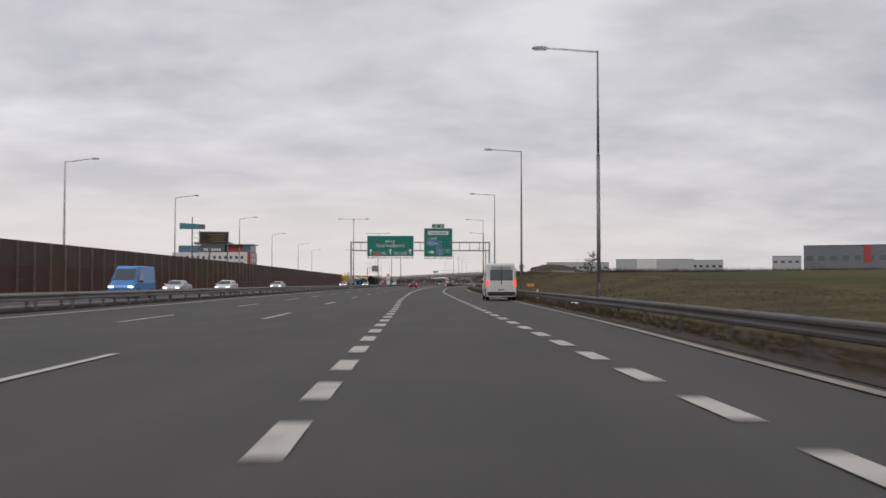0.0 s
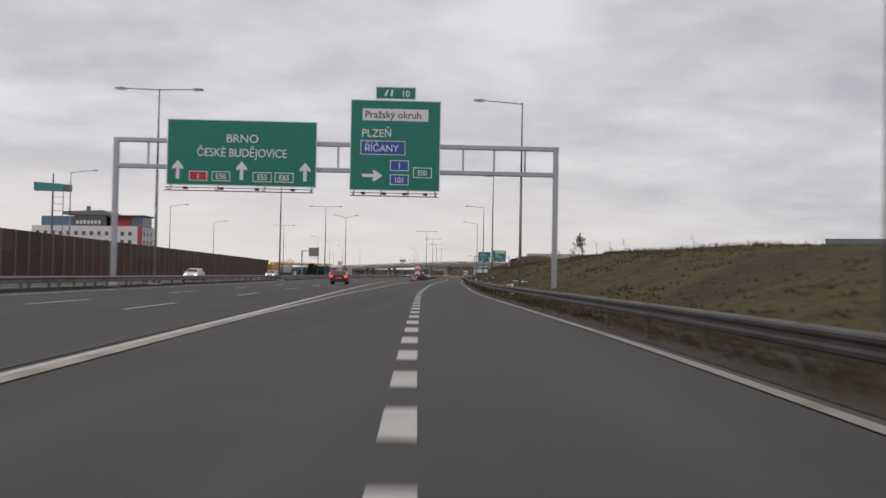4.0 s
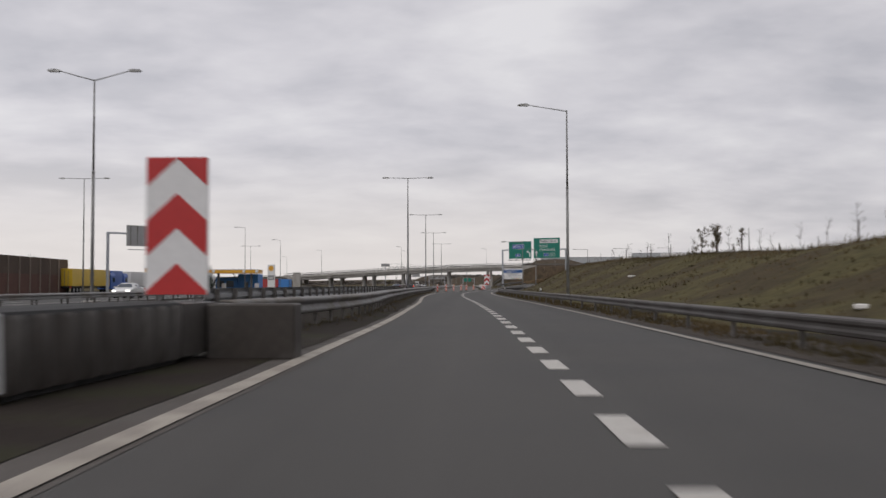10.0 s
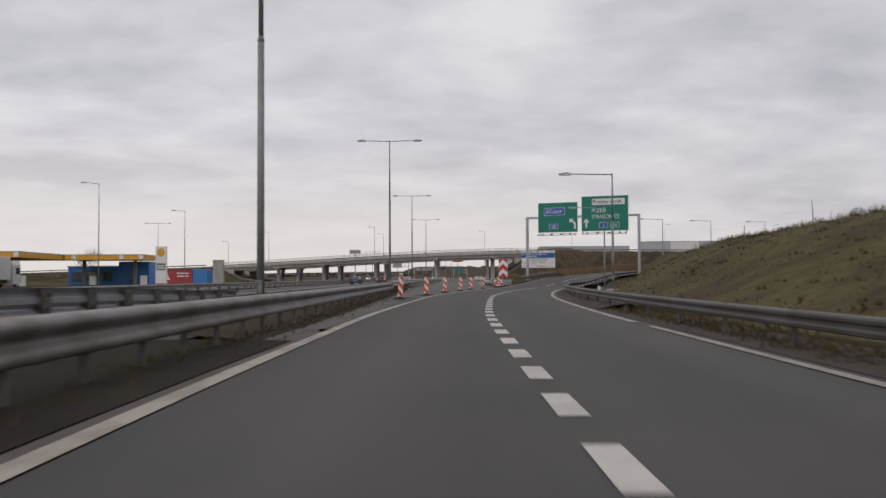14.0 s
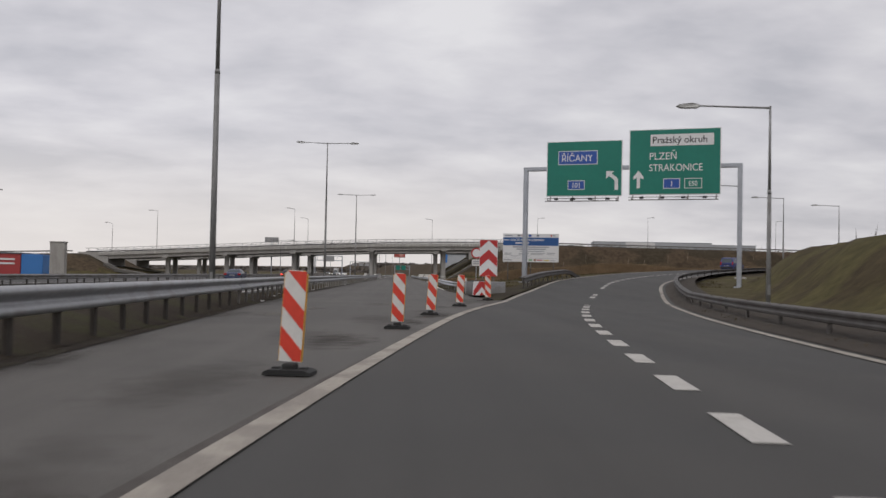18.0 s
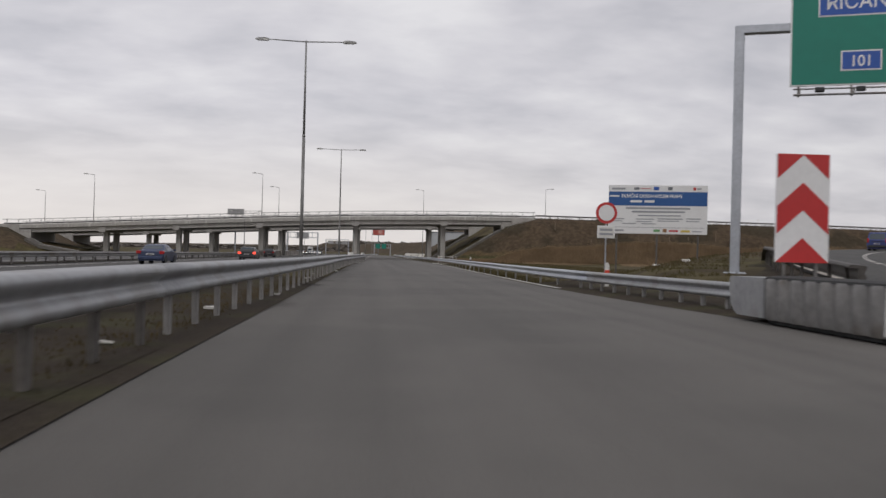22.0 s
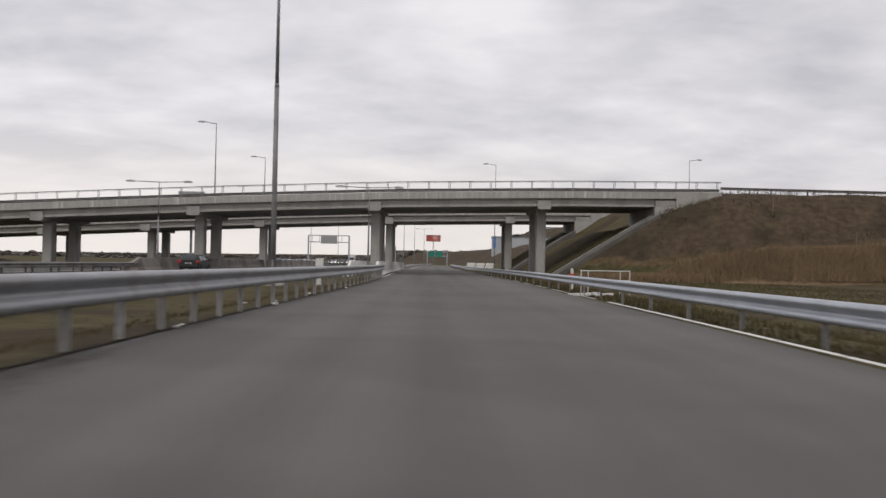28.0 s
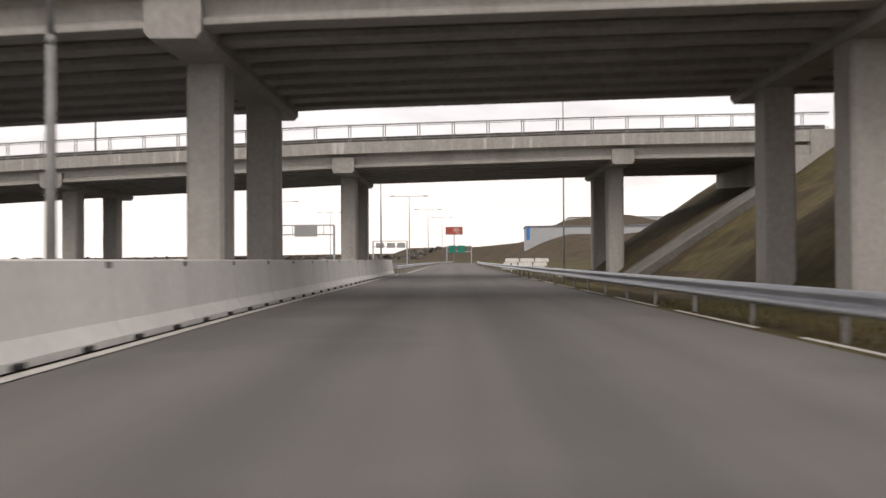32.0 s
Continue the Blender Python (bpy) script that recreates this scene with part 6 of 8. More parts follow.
# ---- noise wall ----
def noise_wall():
    ln = Line([(-42.5, -130), (-41.0, 60), (-40.3, 95), (-38.1, 180), (-37.8, 210), (-38.4, 330), (-38.3, 470)], 4.0, 4)
    top = thing("noise_wall", "long brown and dark red noise barrier wall with pale posts", "noise wall", kind="structure")
    sp = 4.0
    bm = bmesh.new()
    box(bm, (0, sp / 2, 4.13), (0.14, sp - 0.02, 2.7))
    up = to_mesh("panel", bm, M_WALLP)
    bm = bmesh.new()
    for k in range(8):
        box(bm, (0, sp / 2, 0.25 + k * 0.36), (0.12 + 0.05 * (k % 2), sp - 0.02, 0.358))
    low = to_mesh("panel", bm, M_WALLR)
    bm = bmesh.new()
    box(bm, (0.08, 0, 2.6), (0.24, 0.2, 5.78), 0.02)
    post = to_mesh("wall_post", bm, M_WPOST)
    bm = bmesh.new()
    box(bm, (0, sp / 2, 5.56), (0.22, sp, 0.1), 0.02)
    cap = to_mesh("coping", bm, M_WPOST)
    s = 0.0
    while s < ln.s[-1] - sp:
        x, y, z, a = ln.at(s)
        x1, y1, _, _ = ln.at(s + sp)
        m = pose(x, y, 0.0, 0, 0, math.degrees(math.atan2(-(x1 - x), y1 - y)))
        for me, nm in ((up, "panel"), (low, "panel"), (post, "wall_post")):
            shared(nm, me, top, m)
        s += sp
    x, y, z, a = ln.at(s)
    shared("wall_post", post, top, pose(x, y, 0))


noise_wall()


# ---- vehicles ----
def paint(name, c, rough=0.3):
    return mat("paint_" + name, c, rough, 0.15, var=0.06, grain=2, big=0.5, spec=0.6)


def wheel(parent, x, y, r, w):
    bm = bmesh.new()
    rod(bm, (x - w / 2, y, r), (x + w / 2, y, r), r, None, 20)
    t = part("tyre", bm, M_TIRE, parent)
    s = 1 if x > 0 else -1
    bm = bmesh.new()
    rod(bm, (x + s * (w / 2 - 0.03), y, r), (x + s * (w / 2 + 0.012), y, r), r * 0.62, r * 0.55, 12)
    part("rim", bm, M_RIM, t)


def loft(bm, secs, mi=0):
    """Cross-sections (y, half width at sill, half width at shoulder, z low, z shoulder, half width roof, z roof), joined from rear to front."""
    rings = []
    for y, w0, w1, z0, z1, w2, z2 in secs:
        rings.append([bm.verts.new(p) for p in ((-w0, y, z0), (-w1, y, z0 + 0.25), (-w1, y, z1), (-w2, y, z2 - 0.04), (-w2 * 0.86, y, z2), (w2 * 0.86, y, z2), (w2, y, z2 - 0.04), (w1, y, z1), (w1, y, z0 + 0.25), (w0, y, z0))])
    n = len(rings[0])
    for a, b in zip(rings, rings[1:]):
        for i in range(n):
            f = bm.faces.new((a[i], a[(i + 1) % n], b[(i + 1) % n], b[i]))
            f.material_index = mi
    bm.faces.new(rings[0])
    bm.faces.new(rings[-1][::-1])


def car(name, label, colour, x, y, z, turn, kind="hatch", lights="", category="car", pitch=0.0):
    """A road vehicle; its rear stands at y = 0 and it faces +y."""
    P = paint(colour[0], colour[1])
    top = thing(name, label, category, at=(x, y, z), turn=turn)
    if pitch:
        top.matrix_basis = pose(x, y, z, pitch, 0, turn)
    spec = {
        "hatch": (4.2, 0.86, 0.52, 0.88, 0.64, 1.46, [(0.0, 0.52, 0.95), (0.12, 0.60, 1.02), (0.75, 0.64, 1.44), (2.0, 0.66, 1.47), (2.75, 0.60, 1.40), (3.35, 0.80, 0.98), (4.1, 0.78, 0.78), (4.2, 0.70, 0.66)]),
        "estate": (4.6, 0.88, 0.55, 0.92, 0.66, 1.48, [(0.0, 0.6, 1.0), (0.15, 0.66, 1.2), (0.45, 0.66, 1.45), (2.3, 0.68, 1.49), (3.0, 0.62, 1.42), (3.65, 0.82, 1.0), (4.5, 0.80, 0.8), (4.6, 0.7, 0.66)]),
        "sedan": (4.5, 0.87, 0.55, 0.90, 0.62, 1.42, [(0.0, 0.78, 0.90), (0.2, 0.80, 1.0), (0.75, 0.78, 1.03), (1.35, 0.62, 1.38), (2.3, 0.64, 1.42), (2.85, 0.60, 1.37), (3.5, 0.80, 0.98), (4.4, 0.78, 0.80), (4.5, 0.7, 0.66)]),
        "caddy": (4.4, 0.89, 0.55, 1.05, 0.74, 1.82, [(0.0, 0.74, 1.05), (0.06, 0.76, 1.15), (0.22, 0.74, 1.78), (0.6, 0.75, 1.82), (2.6, 0.74, 1.82), (3.05, 0.68, 1.72), (3.6, 0.80, 1.12), (4.3, 0.80, 0.9), (4.4, 0.74, 0.7)]),
        "van": (5.4, 0.98, 0.6, 1.15, 0.86, 2.45, [(0.0, 0.86, 1.2), (0.04, 0.88, 2.35), (0.2, 0.86, 2.45), (3.6, 0.86, 2.45), (4.0, 0.80, 2.30), (4.75, 0.82, 1.30), (5.3, 0.84, 1.0), (5.4, 0.78, 0.8)]),
    }[kind]
    L, hw, zs, zsh, wr, zr, prof = spec
    r = 0.31 if kind != "van" else 0.35
    bm = bmesh.new()
    secs = []
    for (yy, w2, z2) in prof:
        taper = 0.93 if yy in (0.0, prof[-1][0]) else 1.0
        secs.append((yy, hw * 0.94 * taper, hw * taper, 0.26, min(zsh, z2 - 0.05), min(w2, hw * taper), z2))
    loft(bm, secs)
    part("body", bm, P, top, smooth=False)
    # glass, laid just proud of the body
    rear_top = next(p for p in prof if p[2] > zr - 0.12)
    yb0, yb1 = prof[1][0], rear_top[0]
    bm = bmesh.new()
    wtop, wbot = wr * 0.86, hw * 0.80
    y_at = lambda zz: float(np.interp(zz, [p[2] for p in prof[:4]], [p[0] for p in prof[:4]]))  # noqa: E731
    zb, zt = (1.12, 1.66) if kind == "caddy" else (1.32, 2.02) if kind == "van" else (prof[1][2] + 0.08, zr - 0.1)
    if kind == "sedan":
        zb = 1.08
    off = 0.012
    ngon(bm, [(-wbot * 0.93, y_at(zb) - off, zb), (wbot * 0.93, y_at(zb) - off, zb), (wtop, y_at(zt) - off, zt), (-wtop, y_at(zt) - off, zt)])
    part("rear_window", bm, M_WIN, top)
    yw = next((a, b) for a, b in zip(prof, prof[1:]) if a[2] > zr - 0.2 and b[2] < zsh + 0.3)
    bm = bmesh.new()
    (ya, _, za), (yb, _, zb2) = yw
    lerp = lambda f: (ya + (yb - ya) * f, za + (zb2 - za) * f + off)  # noqa: E731
    (y1, z1), (y2, z2) = lerp(0.08), lerp(0.92)
    ngon(bm, [(-wr * 0.84, y1, z1), (wr * 0.84, y1, z1), (hw * 0.82, y2 + off, z2), (-hw * 0.82, y2 + off, z2)])
    part("windscreen", bm, M_WIN, top)
    panes = {"van": [(3.05, 4.25)], "caddy": [(0.55, 1.35), (1.45, 2.3), (2.4, 3.25)]}.get(kind, [(0.6 if kind != "sedan" else 1.2, 1.75), (1.85, 2.95)])
    for s in (-1, 1):
        for a, b in panes:
            bm = bmesh.new()
            zlo = zsh + (0.05 if kind != "van" else 0.12)
            zhi = (zr - 0.16) if kind != "van" else 1.95
            fr = 0.55 if b > L * 0.58 else 0.1
            xs_ = lambda zz: s * (hw + (wr - hw) * max(0, (zz - zsh)) / (zr - zsh) + 0.012)  # noqa: E731
            ngon(bm, [(xs_(zlo), a, zlo), (xs_(zlo), b, zlo), (xs_(zhi), b - fr, zhi), (xs_(zhi), a + 0.12, zhi)])
            part("side_window", bm, M_WIN, top)
        bm = bmesh.new()
        box(bm, (s * (hw + 0.10), L * 0.70, zsh + 0.12), (0.2, 0.1, 0.16), 0.03)
        part("mirror", bm, P if kind != "van" else M_BLACK, top)
        bm = bmesh.new()
        hz = {"caddy": (0.82, 1.22), "van": (0.95, 1.35)}.get(kind, (0.74, 0.95))
        box(bm, (s * (hw - 0.10), 0.03 if kind != "sedan" else 0.0, sum(hz) / 2), (0.16 if kind in ("caddy", "van") else 0.32, 0.10, hz[1] - hz[0]), 0.02)
        part("tail_light", bm, M_BRAKE if "b" in lights else M_TAIL, top)
        bm = bmesh.new()
        box(bm, (s * (hw - 0.24), L - 0.06, 0.68 if kind != "van" else 0.86), (0.34, 0.16, 0.16), 0.03)
        part("headlight", bm, M_HEAD if "h" in lights else M_GLASSL, top)
        for yy in (L * 0.19, L * 0.81):
            wheel(top, s * (hw - 0.12), yy, r, 0.2)
    for yy, nm in ((-0.03, "rear_bumper"), (L - 0.03, "front_bumper")):
        bm = bmesh.new()
        box(bm, (0, yy, 0.46), (hw * 1.84, 0.16, 0.24), 0.05)
        part(nm, bm, M_BLACK if kind in ("caddy", "van") else P, top)
    pl = panel("number_plate", -0.26, 0.66, 0.26, 0.77, -0.07 if kind != "van" else -0.03, M_WHITE, top, 0.012)
    panel("plate_bars", -0.2, 0.685, 0.2, 0.745, -0.078 if kind != "van" else -0.038, M_BLACK, pl, 0.004)
    bm = bmesh.new()
    for yy in (L * 0.19, L * 0.81):
        for s in (-1, 1):
            disc(bm, (s * (hw + 0.003), yy, r + 0.02), r * 1.18, 0.012, "x", 20)
    part("wheel_arch", bm, M_BLACK, top)
    if name == "van":
        for s in (-1, 1):
            bm = bmesh.new()
            box(bm, (s * (hw + 0.004), 2.2, 1.25), (0.012, 1.5, 1.3))
            part("side_print", bm, mat("paint_print_green", (0.16, 0.34, 0.14), 0.5, var=0.3, big=1.0, grain=3, second=(0.5, 0.5, 0.5), second_amount=0.6), top)
        bm = bmesh.new()
        box(bm, (0, -0.012, 2.16), (1.3, 0.012, 0.16))
        part("rear_print", bm, M_GREY, top)
        bm = bmesh.new()
        box(bm, (0, -0.01, 1.65), (0.05, 0.02, 1.2))
        part("door_gap", bm, M_BLACK, top)
    if kind == "caddy":
        bm = bmesh.new()
        box(bm, (0, -0.01, 0.92), (1.0, 0.03, 0.05))
        part("handle_strip", bm, M_BLACK, top)
        for s in (-1, 1):
            bm = bmesh.new()
            rod(bm, (s * 0.62, 0.6, 1.87), (s * 0.62, 2.6, 1.87), 0.02, None, 6)
            part("roof_rail", bm, M_BLACK, top)
    return top


def on_main(y, d):
    x = MAIN.side(d).xat(y)
    x2 = MAIN.side(d).xat(y + 4)
    return x, math.degrees(math.atan2(-(x2 - x), 4))


car("van", "white panel van with green side prints and lit brake lights", ("van_white", (0.62, 0.62, 0.60)), 5.5, 60.3, 0.01, -1, "van", "b", "van")
car("small_van", "dark blue small passenger van on the slip road", ("deep_blue", (0.025, 0.040, 0.16)), 81.2, 583.6, 2.53, -44, "caddy", "", "van")
car("car", "dark red hatchback on the motorway", ("dark_red", (0.10, 0.020, 0.022)), -1.0, 233, 0.005, -1.5, "hatch", "b")
car("car", "dark grey estate car on the motorway", ("dark_grey", (0.035, 0.037, 0.04)), 22.4, 606, 0.005, -5, "estate", "b")
car("car", "dark blue saloon car on the motorway", ("navy", (0.03, 0.045, 0.10)), 17.5, 570, 0.005, -5, "sedan")
car("car", "black off-road estate car on the motorway", ("black", (0.015, 0.016, 0.018)), 23.4, 673, 0.005, -5, "estate", "")
for (xx, yy, k, col, lab) in ((-24.0, 96, "sedan", ("silver", (0.50, 0.51, 0.52)), "silver saloon car on the far carriageway"), (-21.6, 108, "hatch", ("white", (0.66, 0.66, 0.65)), "white hatchback on the far carriageway"), (-22.0, 150, "sedan", ("silver", (0.50, 0.51, 0.52)), "silver saloon car on the far carriageway"), (-20.0, 255, "hatch", ("white", (0.66, 0.66, 0.65)), "white hatchback on the far carriageway"), (-17.0, 310, "estate", ("silver", (0.50, 0.51, 0.52)), "silver estate car on the far carriageway"), (-10.0, 405, "sedan", ("white", (0.66, 0.66, 0.65)), "white saloon car on the far carriageway")):
    car("car", lab, col, xx, yy, 0.005, 178, k, "h")
car("delivery_van", "bright blue delivery van with lit headlights on the far carriageway", ("bright_blue", (0.05, 0.22, 0.55)), -22.0, 75.0, 0.005, 179, "van", "h", "van")
random.seed(5)
for i in range(16):
    yy = 790 + 12 * i
    d = random.choice((-1.9, -5.6, -9.3))
    xx, a = on_main(yy, d - 17)
    car("car", "distant car with lit headlights in the oncoming queue", [("silver", (0.5, 0.51, 0.52)), ("white", (0.66, 0.66, 0.65)), ("dark_grey", (0.035, 0.037, 0.04))][i % 3], xx, yy, 0.005, a + 180, ("hatch", "sedan", "estate")[i % 3], "h")


def lorry(label, x, y, z, turn, cab, body, length=12.0, tank=False, pitch=0.0, lights=False):
    top = thing("lorry", label, "lorry", at=(x, y, z), turn=turn)
    top.matrix_basis = pose(x, y, z, pitch, 0, turn)
    bm = bmesh.new()
    prism(bm, [(-1.22, 0.55), (1.22, 0.55), (1.22, 3.0), (1.05, 3.55), (-1.05, 3.55), (-1.22, 3.0)], length + 0.7, length + 2.9)
    part("cab", bm, cab, top)
    bm = bmesh.new()
    box(bm, (0, length + 2.91, 2.3), (2.1, 0.03, 0.95), 0.02)
    part("windscreen", bm, M_WIN, top)
    for s in (-1, 1):
        bm = bmesh.new()
        box(bm, (s * 1.23, length + 2.1, 2.25), (0.02, 1.0, 0.8))
        part("side_window", bm, M_WIN, top)
        bm = bmesh.new()
        box(bm, (s * 0.95, length + 2.92, 0.85), (0.36, 0.06, 0.2), 0.02)
        part("headlight", bm, M_HEAD if lights else M_GLASSL, top)
        bm = bmesh.new()
        box(bm, (s * 1.0, -0.03, 0.95), (0.4, 0.06, 0.16), 0.02)
        part("tail_light", bm, M_TAIL, top)
    bm = bmesh.new()
    box(bm, (0, length / 2 + 0.8, 0.95), (1.0, length + 1.5, 0.25), 0.02)
    part("chassis", bm, M_BLACK, top)
    bm = bmesh.new()
    if tank:
        n = 18
        rings = []
        for yy, sc in ((0.0, 0.55), (0.15, 0.9), (0.35, 1.0), (length - 0.35, 1.0), (length - 0.15, 0.9), (length, 0.55)):
            rings.append([bm.verts.new((1.22 * sc * math.cos(2 * math.pi * i / n), yy, 2.2 + 1.05 * sc * math.sin(2 * math.pi * i / n))) for i in range(n)])
        for a, b in zip(rings, rings[1:]):
            for i in range(n):
                bm.faces.new((a[i], a[(i + 1) % n], b[(i + 1) % n], b[i]))
        bm.faces.new(rings[0])
        bm.faces.new(rings[-1])
        part("tank", bm, body, top, "rounded pale tank", True)
        bm = bmesh.new()
        box(bm, (0, length / 2, 3.3), (0.7, length * 0.8, 0.12), 0.02)
        part("walkway", bm, M_ZINC2, top)
    else:
        box(bm, (0, length / 2, 2.55), (2.5, length, 2.85), 0.05)
        part("box_body", bm, body, top)
        bm = bmesh.new()
        box(bm, (0, -0.02, 2.55), (0.06, 0.04, 2.7))
        for s in (-1, 1):
            box(bm, (s * 0.6, -0.04, 2.4), (0.05, 0.05, 2.4), 0.01)
        part("door_bars", bm, M_ZINC2, top)
    for s in (-1, 1):
        for yy in (0.9, 2.2, 3.5, length + 2.0):
            wheel(top, s * 1.05, yy, 0.5, 0.3)
    return top


P_WH, P_BL, P_YE, P_RD = paint("lorry_white", (0.62, 0.62, 0.61)), paint("lorry_blue", (0.035, 0.11, 0.40)), paint("lorry_yellow", (0.62, 0.42, 0.04)), paint("lorry_red", (0.33, 0.02, 0.03))
lorry("white tank lorry climbing the slip road", 106.0, 600.0, 3.05, -55, P_WH, P_WH, 9.5, True, 2.0)
lorry("yellow box lorry parked behind the motorway", -37.6, 467, 0, -4, P_BL, P_YE, 16.5)
lorry("dark blue lorry parked behind the motorway", -37.6, 489, 0, -4, P_BL, P_BL, 5.5)
lorry("white box lorry parked behind the motorway", -37.4, 501, 0, -4, P_BL, P_WH, 17.5)
lorry("white box lorry parked before the filling station", -27.0, 513, 0, -4, P_WH, P_WH, 13.5)
lorry("white lorry with lit headlights in the oncoming queue", 40.0, 1040, 0, 176, P_WH, P_WH, 9, False, 0, True)


# ---- filling station and buildings ----
def filling_station():
    """Two yellow-edged canopies in an angle, the blue shop under them and a white kiosk nearer the motorway."""
    top = thing("filling_station", "filling station with yellow-edged canopies and a blue shop", "filling station")
    for x0, x1, y0, y1 in ((-36.9, -22.4, 584, 594), (-49, -37.1, 562, 590)):
        bm = bmesh.new()
        box(bm, ((x0 + x1) / 2, (y0 + y1) / 2, 5.2), (x1 - x0, y1 - y0, 0.95), 0.05)
        c = part("canopy", bm, M_YELLOW, top)
        bm = bmesh.new()
        box(bm, ((x0 + x1) / 2, (y0 + y1) / 2, 5.72), (x1 - x0 + 0.1, y1 - y0 + 0.1, 0.14))
        part("roof_sheet", bm, M_HALL, c)
        for k in (0.12, 0.72, 0.97):
            bm = bmesh.new()
            box(bm, (x0 + (x1 - x0) * k, y0 - 0.03, 5.22), (0.8, 0.06, 0.75), 0.02)
            part("canopy_mark", bm, M_WHITE, c)
        for x in (x0 + 2.5, x1 - 2.5):
            bm = bmesh.new()
            box(bm, (x, y0 + 4, 2.35), (0.6, 0.6, 4.8), 0.03)
            part("column", bm, M_HALLD, top)
            bm = bmesh.new()
            box(bm, (x + 1.6, y0 + 4, 0.9), (1.2, 0.7, 1.8), 0.05)
            part("fuel_pump", bm, M_WHITE, top)
    bm = bmesh.new()
    box(bm, (-34.8, 601, 1.75), (9.8, 12, 3.6), 0.05)
    sh = part("shop", bm, M_HALLB, top, "bright blue flat-roofed shop")
    for k in range(3):
        bm = bmesh.new()
        box(bm, (-38.0 + 2.9 * k, 594.96, 1.6), (2.2, 0.08, 1.9))
        part("window", bm, M_WIN, sh)
    bm = bmesh.new()
    box(bm, (-34.8, 601, 3.65), (10.2, 12.4, 0.25), 0.04)
    part("flat_roof", bm, M_HALL, sh)
    bm = bmesh.new()
    box(bm, (-26.8, 600, 2.25), (5.9, 11, 4.7), 0.05)
    wing = part("shop_wing", bm, M_HALLB, top, "tall blue block of the shop")
    bm = bmesh.new()
    box(bm, (-27.2, 594.46, 1.2), (1.0, 0.08, 2.2))
    part("door", bm, M_WIN, wing)
    kiosk = thing("kiosk", "low white building with small windows and a yellow roof edge", "building", at=(-45.0, 537, 0))
    bm = bmesh.new()
    box(bm, (0, 4, 1.75), (8.2, 8, 3.6), 0.05)
    w = part("wall", bm, M_WHITE, kiosk)
    bm = bmesh.new()
    box(bm, (0, 4, 3.95), (8.8, 8.6, 0.75), 0.04)
    part("roof_edge", bm, M_YELLOW, kiosk, "yellow roof edge")
    for x in (-2.6, 0.4, 1.5):
        bm = bmesh.new()
        box(bm, (x, -0.02, 1.9), (0.9 if x > 0 else 1.3, 0.06, 0.8))
        part("window", bm, M_WIN, w)


filling_station()


def red_hall():
    top = thing("car_wash", "low red hall with a white mark and a blue end", "building", at=(-41.8, 626, 0))
    bm = bmesh.new()
    box(bm, (10.2, 5, 1.6), (20.4, 10, 3.4), 0.05)
    w = part("wall", bm, M_HALLR, top)
    bm = bmesh.new()
    box(bm, (22.2, 5, 1.6), (3.4, 10, 3.3), 0.05)
    part("blue_end", bm, M_HALLB, top)
    bm = bmesh.new()
    box(bm, (10.2, 5, 3.42), (20.6, 10.3, 0.22), 0.03)
    part("flat_roof", bm, M_HALLD, top)
    bm = bmesh.new()
    prism(bm, [(12.6, 0.9), (15.4, 0.9), (15.0, 1.5), (14.7, 2.6), (14.0, 2.9), (13.3, 2.6), (13.0, 1.5)], -0.07, -0.01)
    part("mark", bm, M_WHITE, w)
    for z in (1.7, 2.4):
        bm = bmesh.new()
        box(bm, (18.2, -0.03, z), (2.6, 0.05, 0.3))
        part("lettering_bar", bm, M_WHITE, w)


red_hall()


def pillar():
    top = thing("bridge_pillar", "grey concrete end pillar beside the overpass ramp", "pillar", at=(-15.1, 624.5, 0), turn=-5)
    bm = bmesh.new()
    box(bm, (0, 0, 2.6), (2.4, 1.2, 5.4), 0.06)
    part("shaft", bm, M_CONC, top)
    bm = bmesh.new()
    box(bm, (0, 0, 5.36), (2.6, 1.4, 0.16), 0.03)
    part("cap", bm, M_CONC, top)


pillar()


def totem():
    top = thing("price_totem", "white price totem with a yellow shell-shaped mark and dark price panel", "sign totem", at=(-18.1, 579.6, -0.5), turn=-10)
    bm = bmesh.new()
    box(bm, (0, 0, 4.0), (2.1, 0.4, 7.2), 0.04)
    b = part("pylon", bm, M_WHITE, top)
    bm = bmesh.new()
    pts = [(0.75 * math.cos(a) * (1 + 0.04 * math.cos(9 * a)), 6.5 + 0.72 * math.sin(a)) for a in np.linspace(math.radians(-60), math.radians(240), 22)]
    prism(bm, pts + [(-0.3, 5.72), (0.3, 5.72)], -0.225, -0.205)
    part("mark", bm, M_YELLOW, b)
    panel("price_panel", -0.85, 3.2, 0.85, 4.5, -0.215, M_HALLD, b)
    panel("price_bars", -0.7, 3.9, 0.7, 4.1, -0.228, M_WHITE, b, 0.006)
    panel("price_bars", -0.7, 3.5, 0.7, 3.7, -0.228, M_WHITE, b, 0.006)
    panel("foot_band", -1.05, 0.45, 1.05, 0.8, -0.215, M_RED, b)


totem()


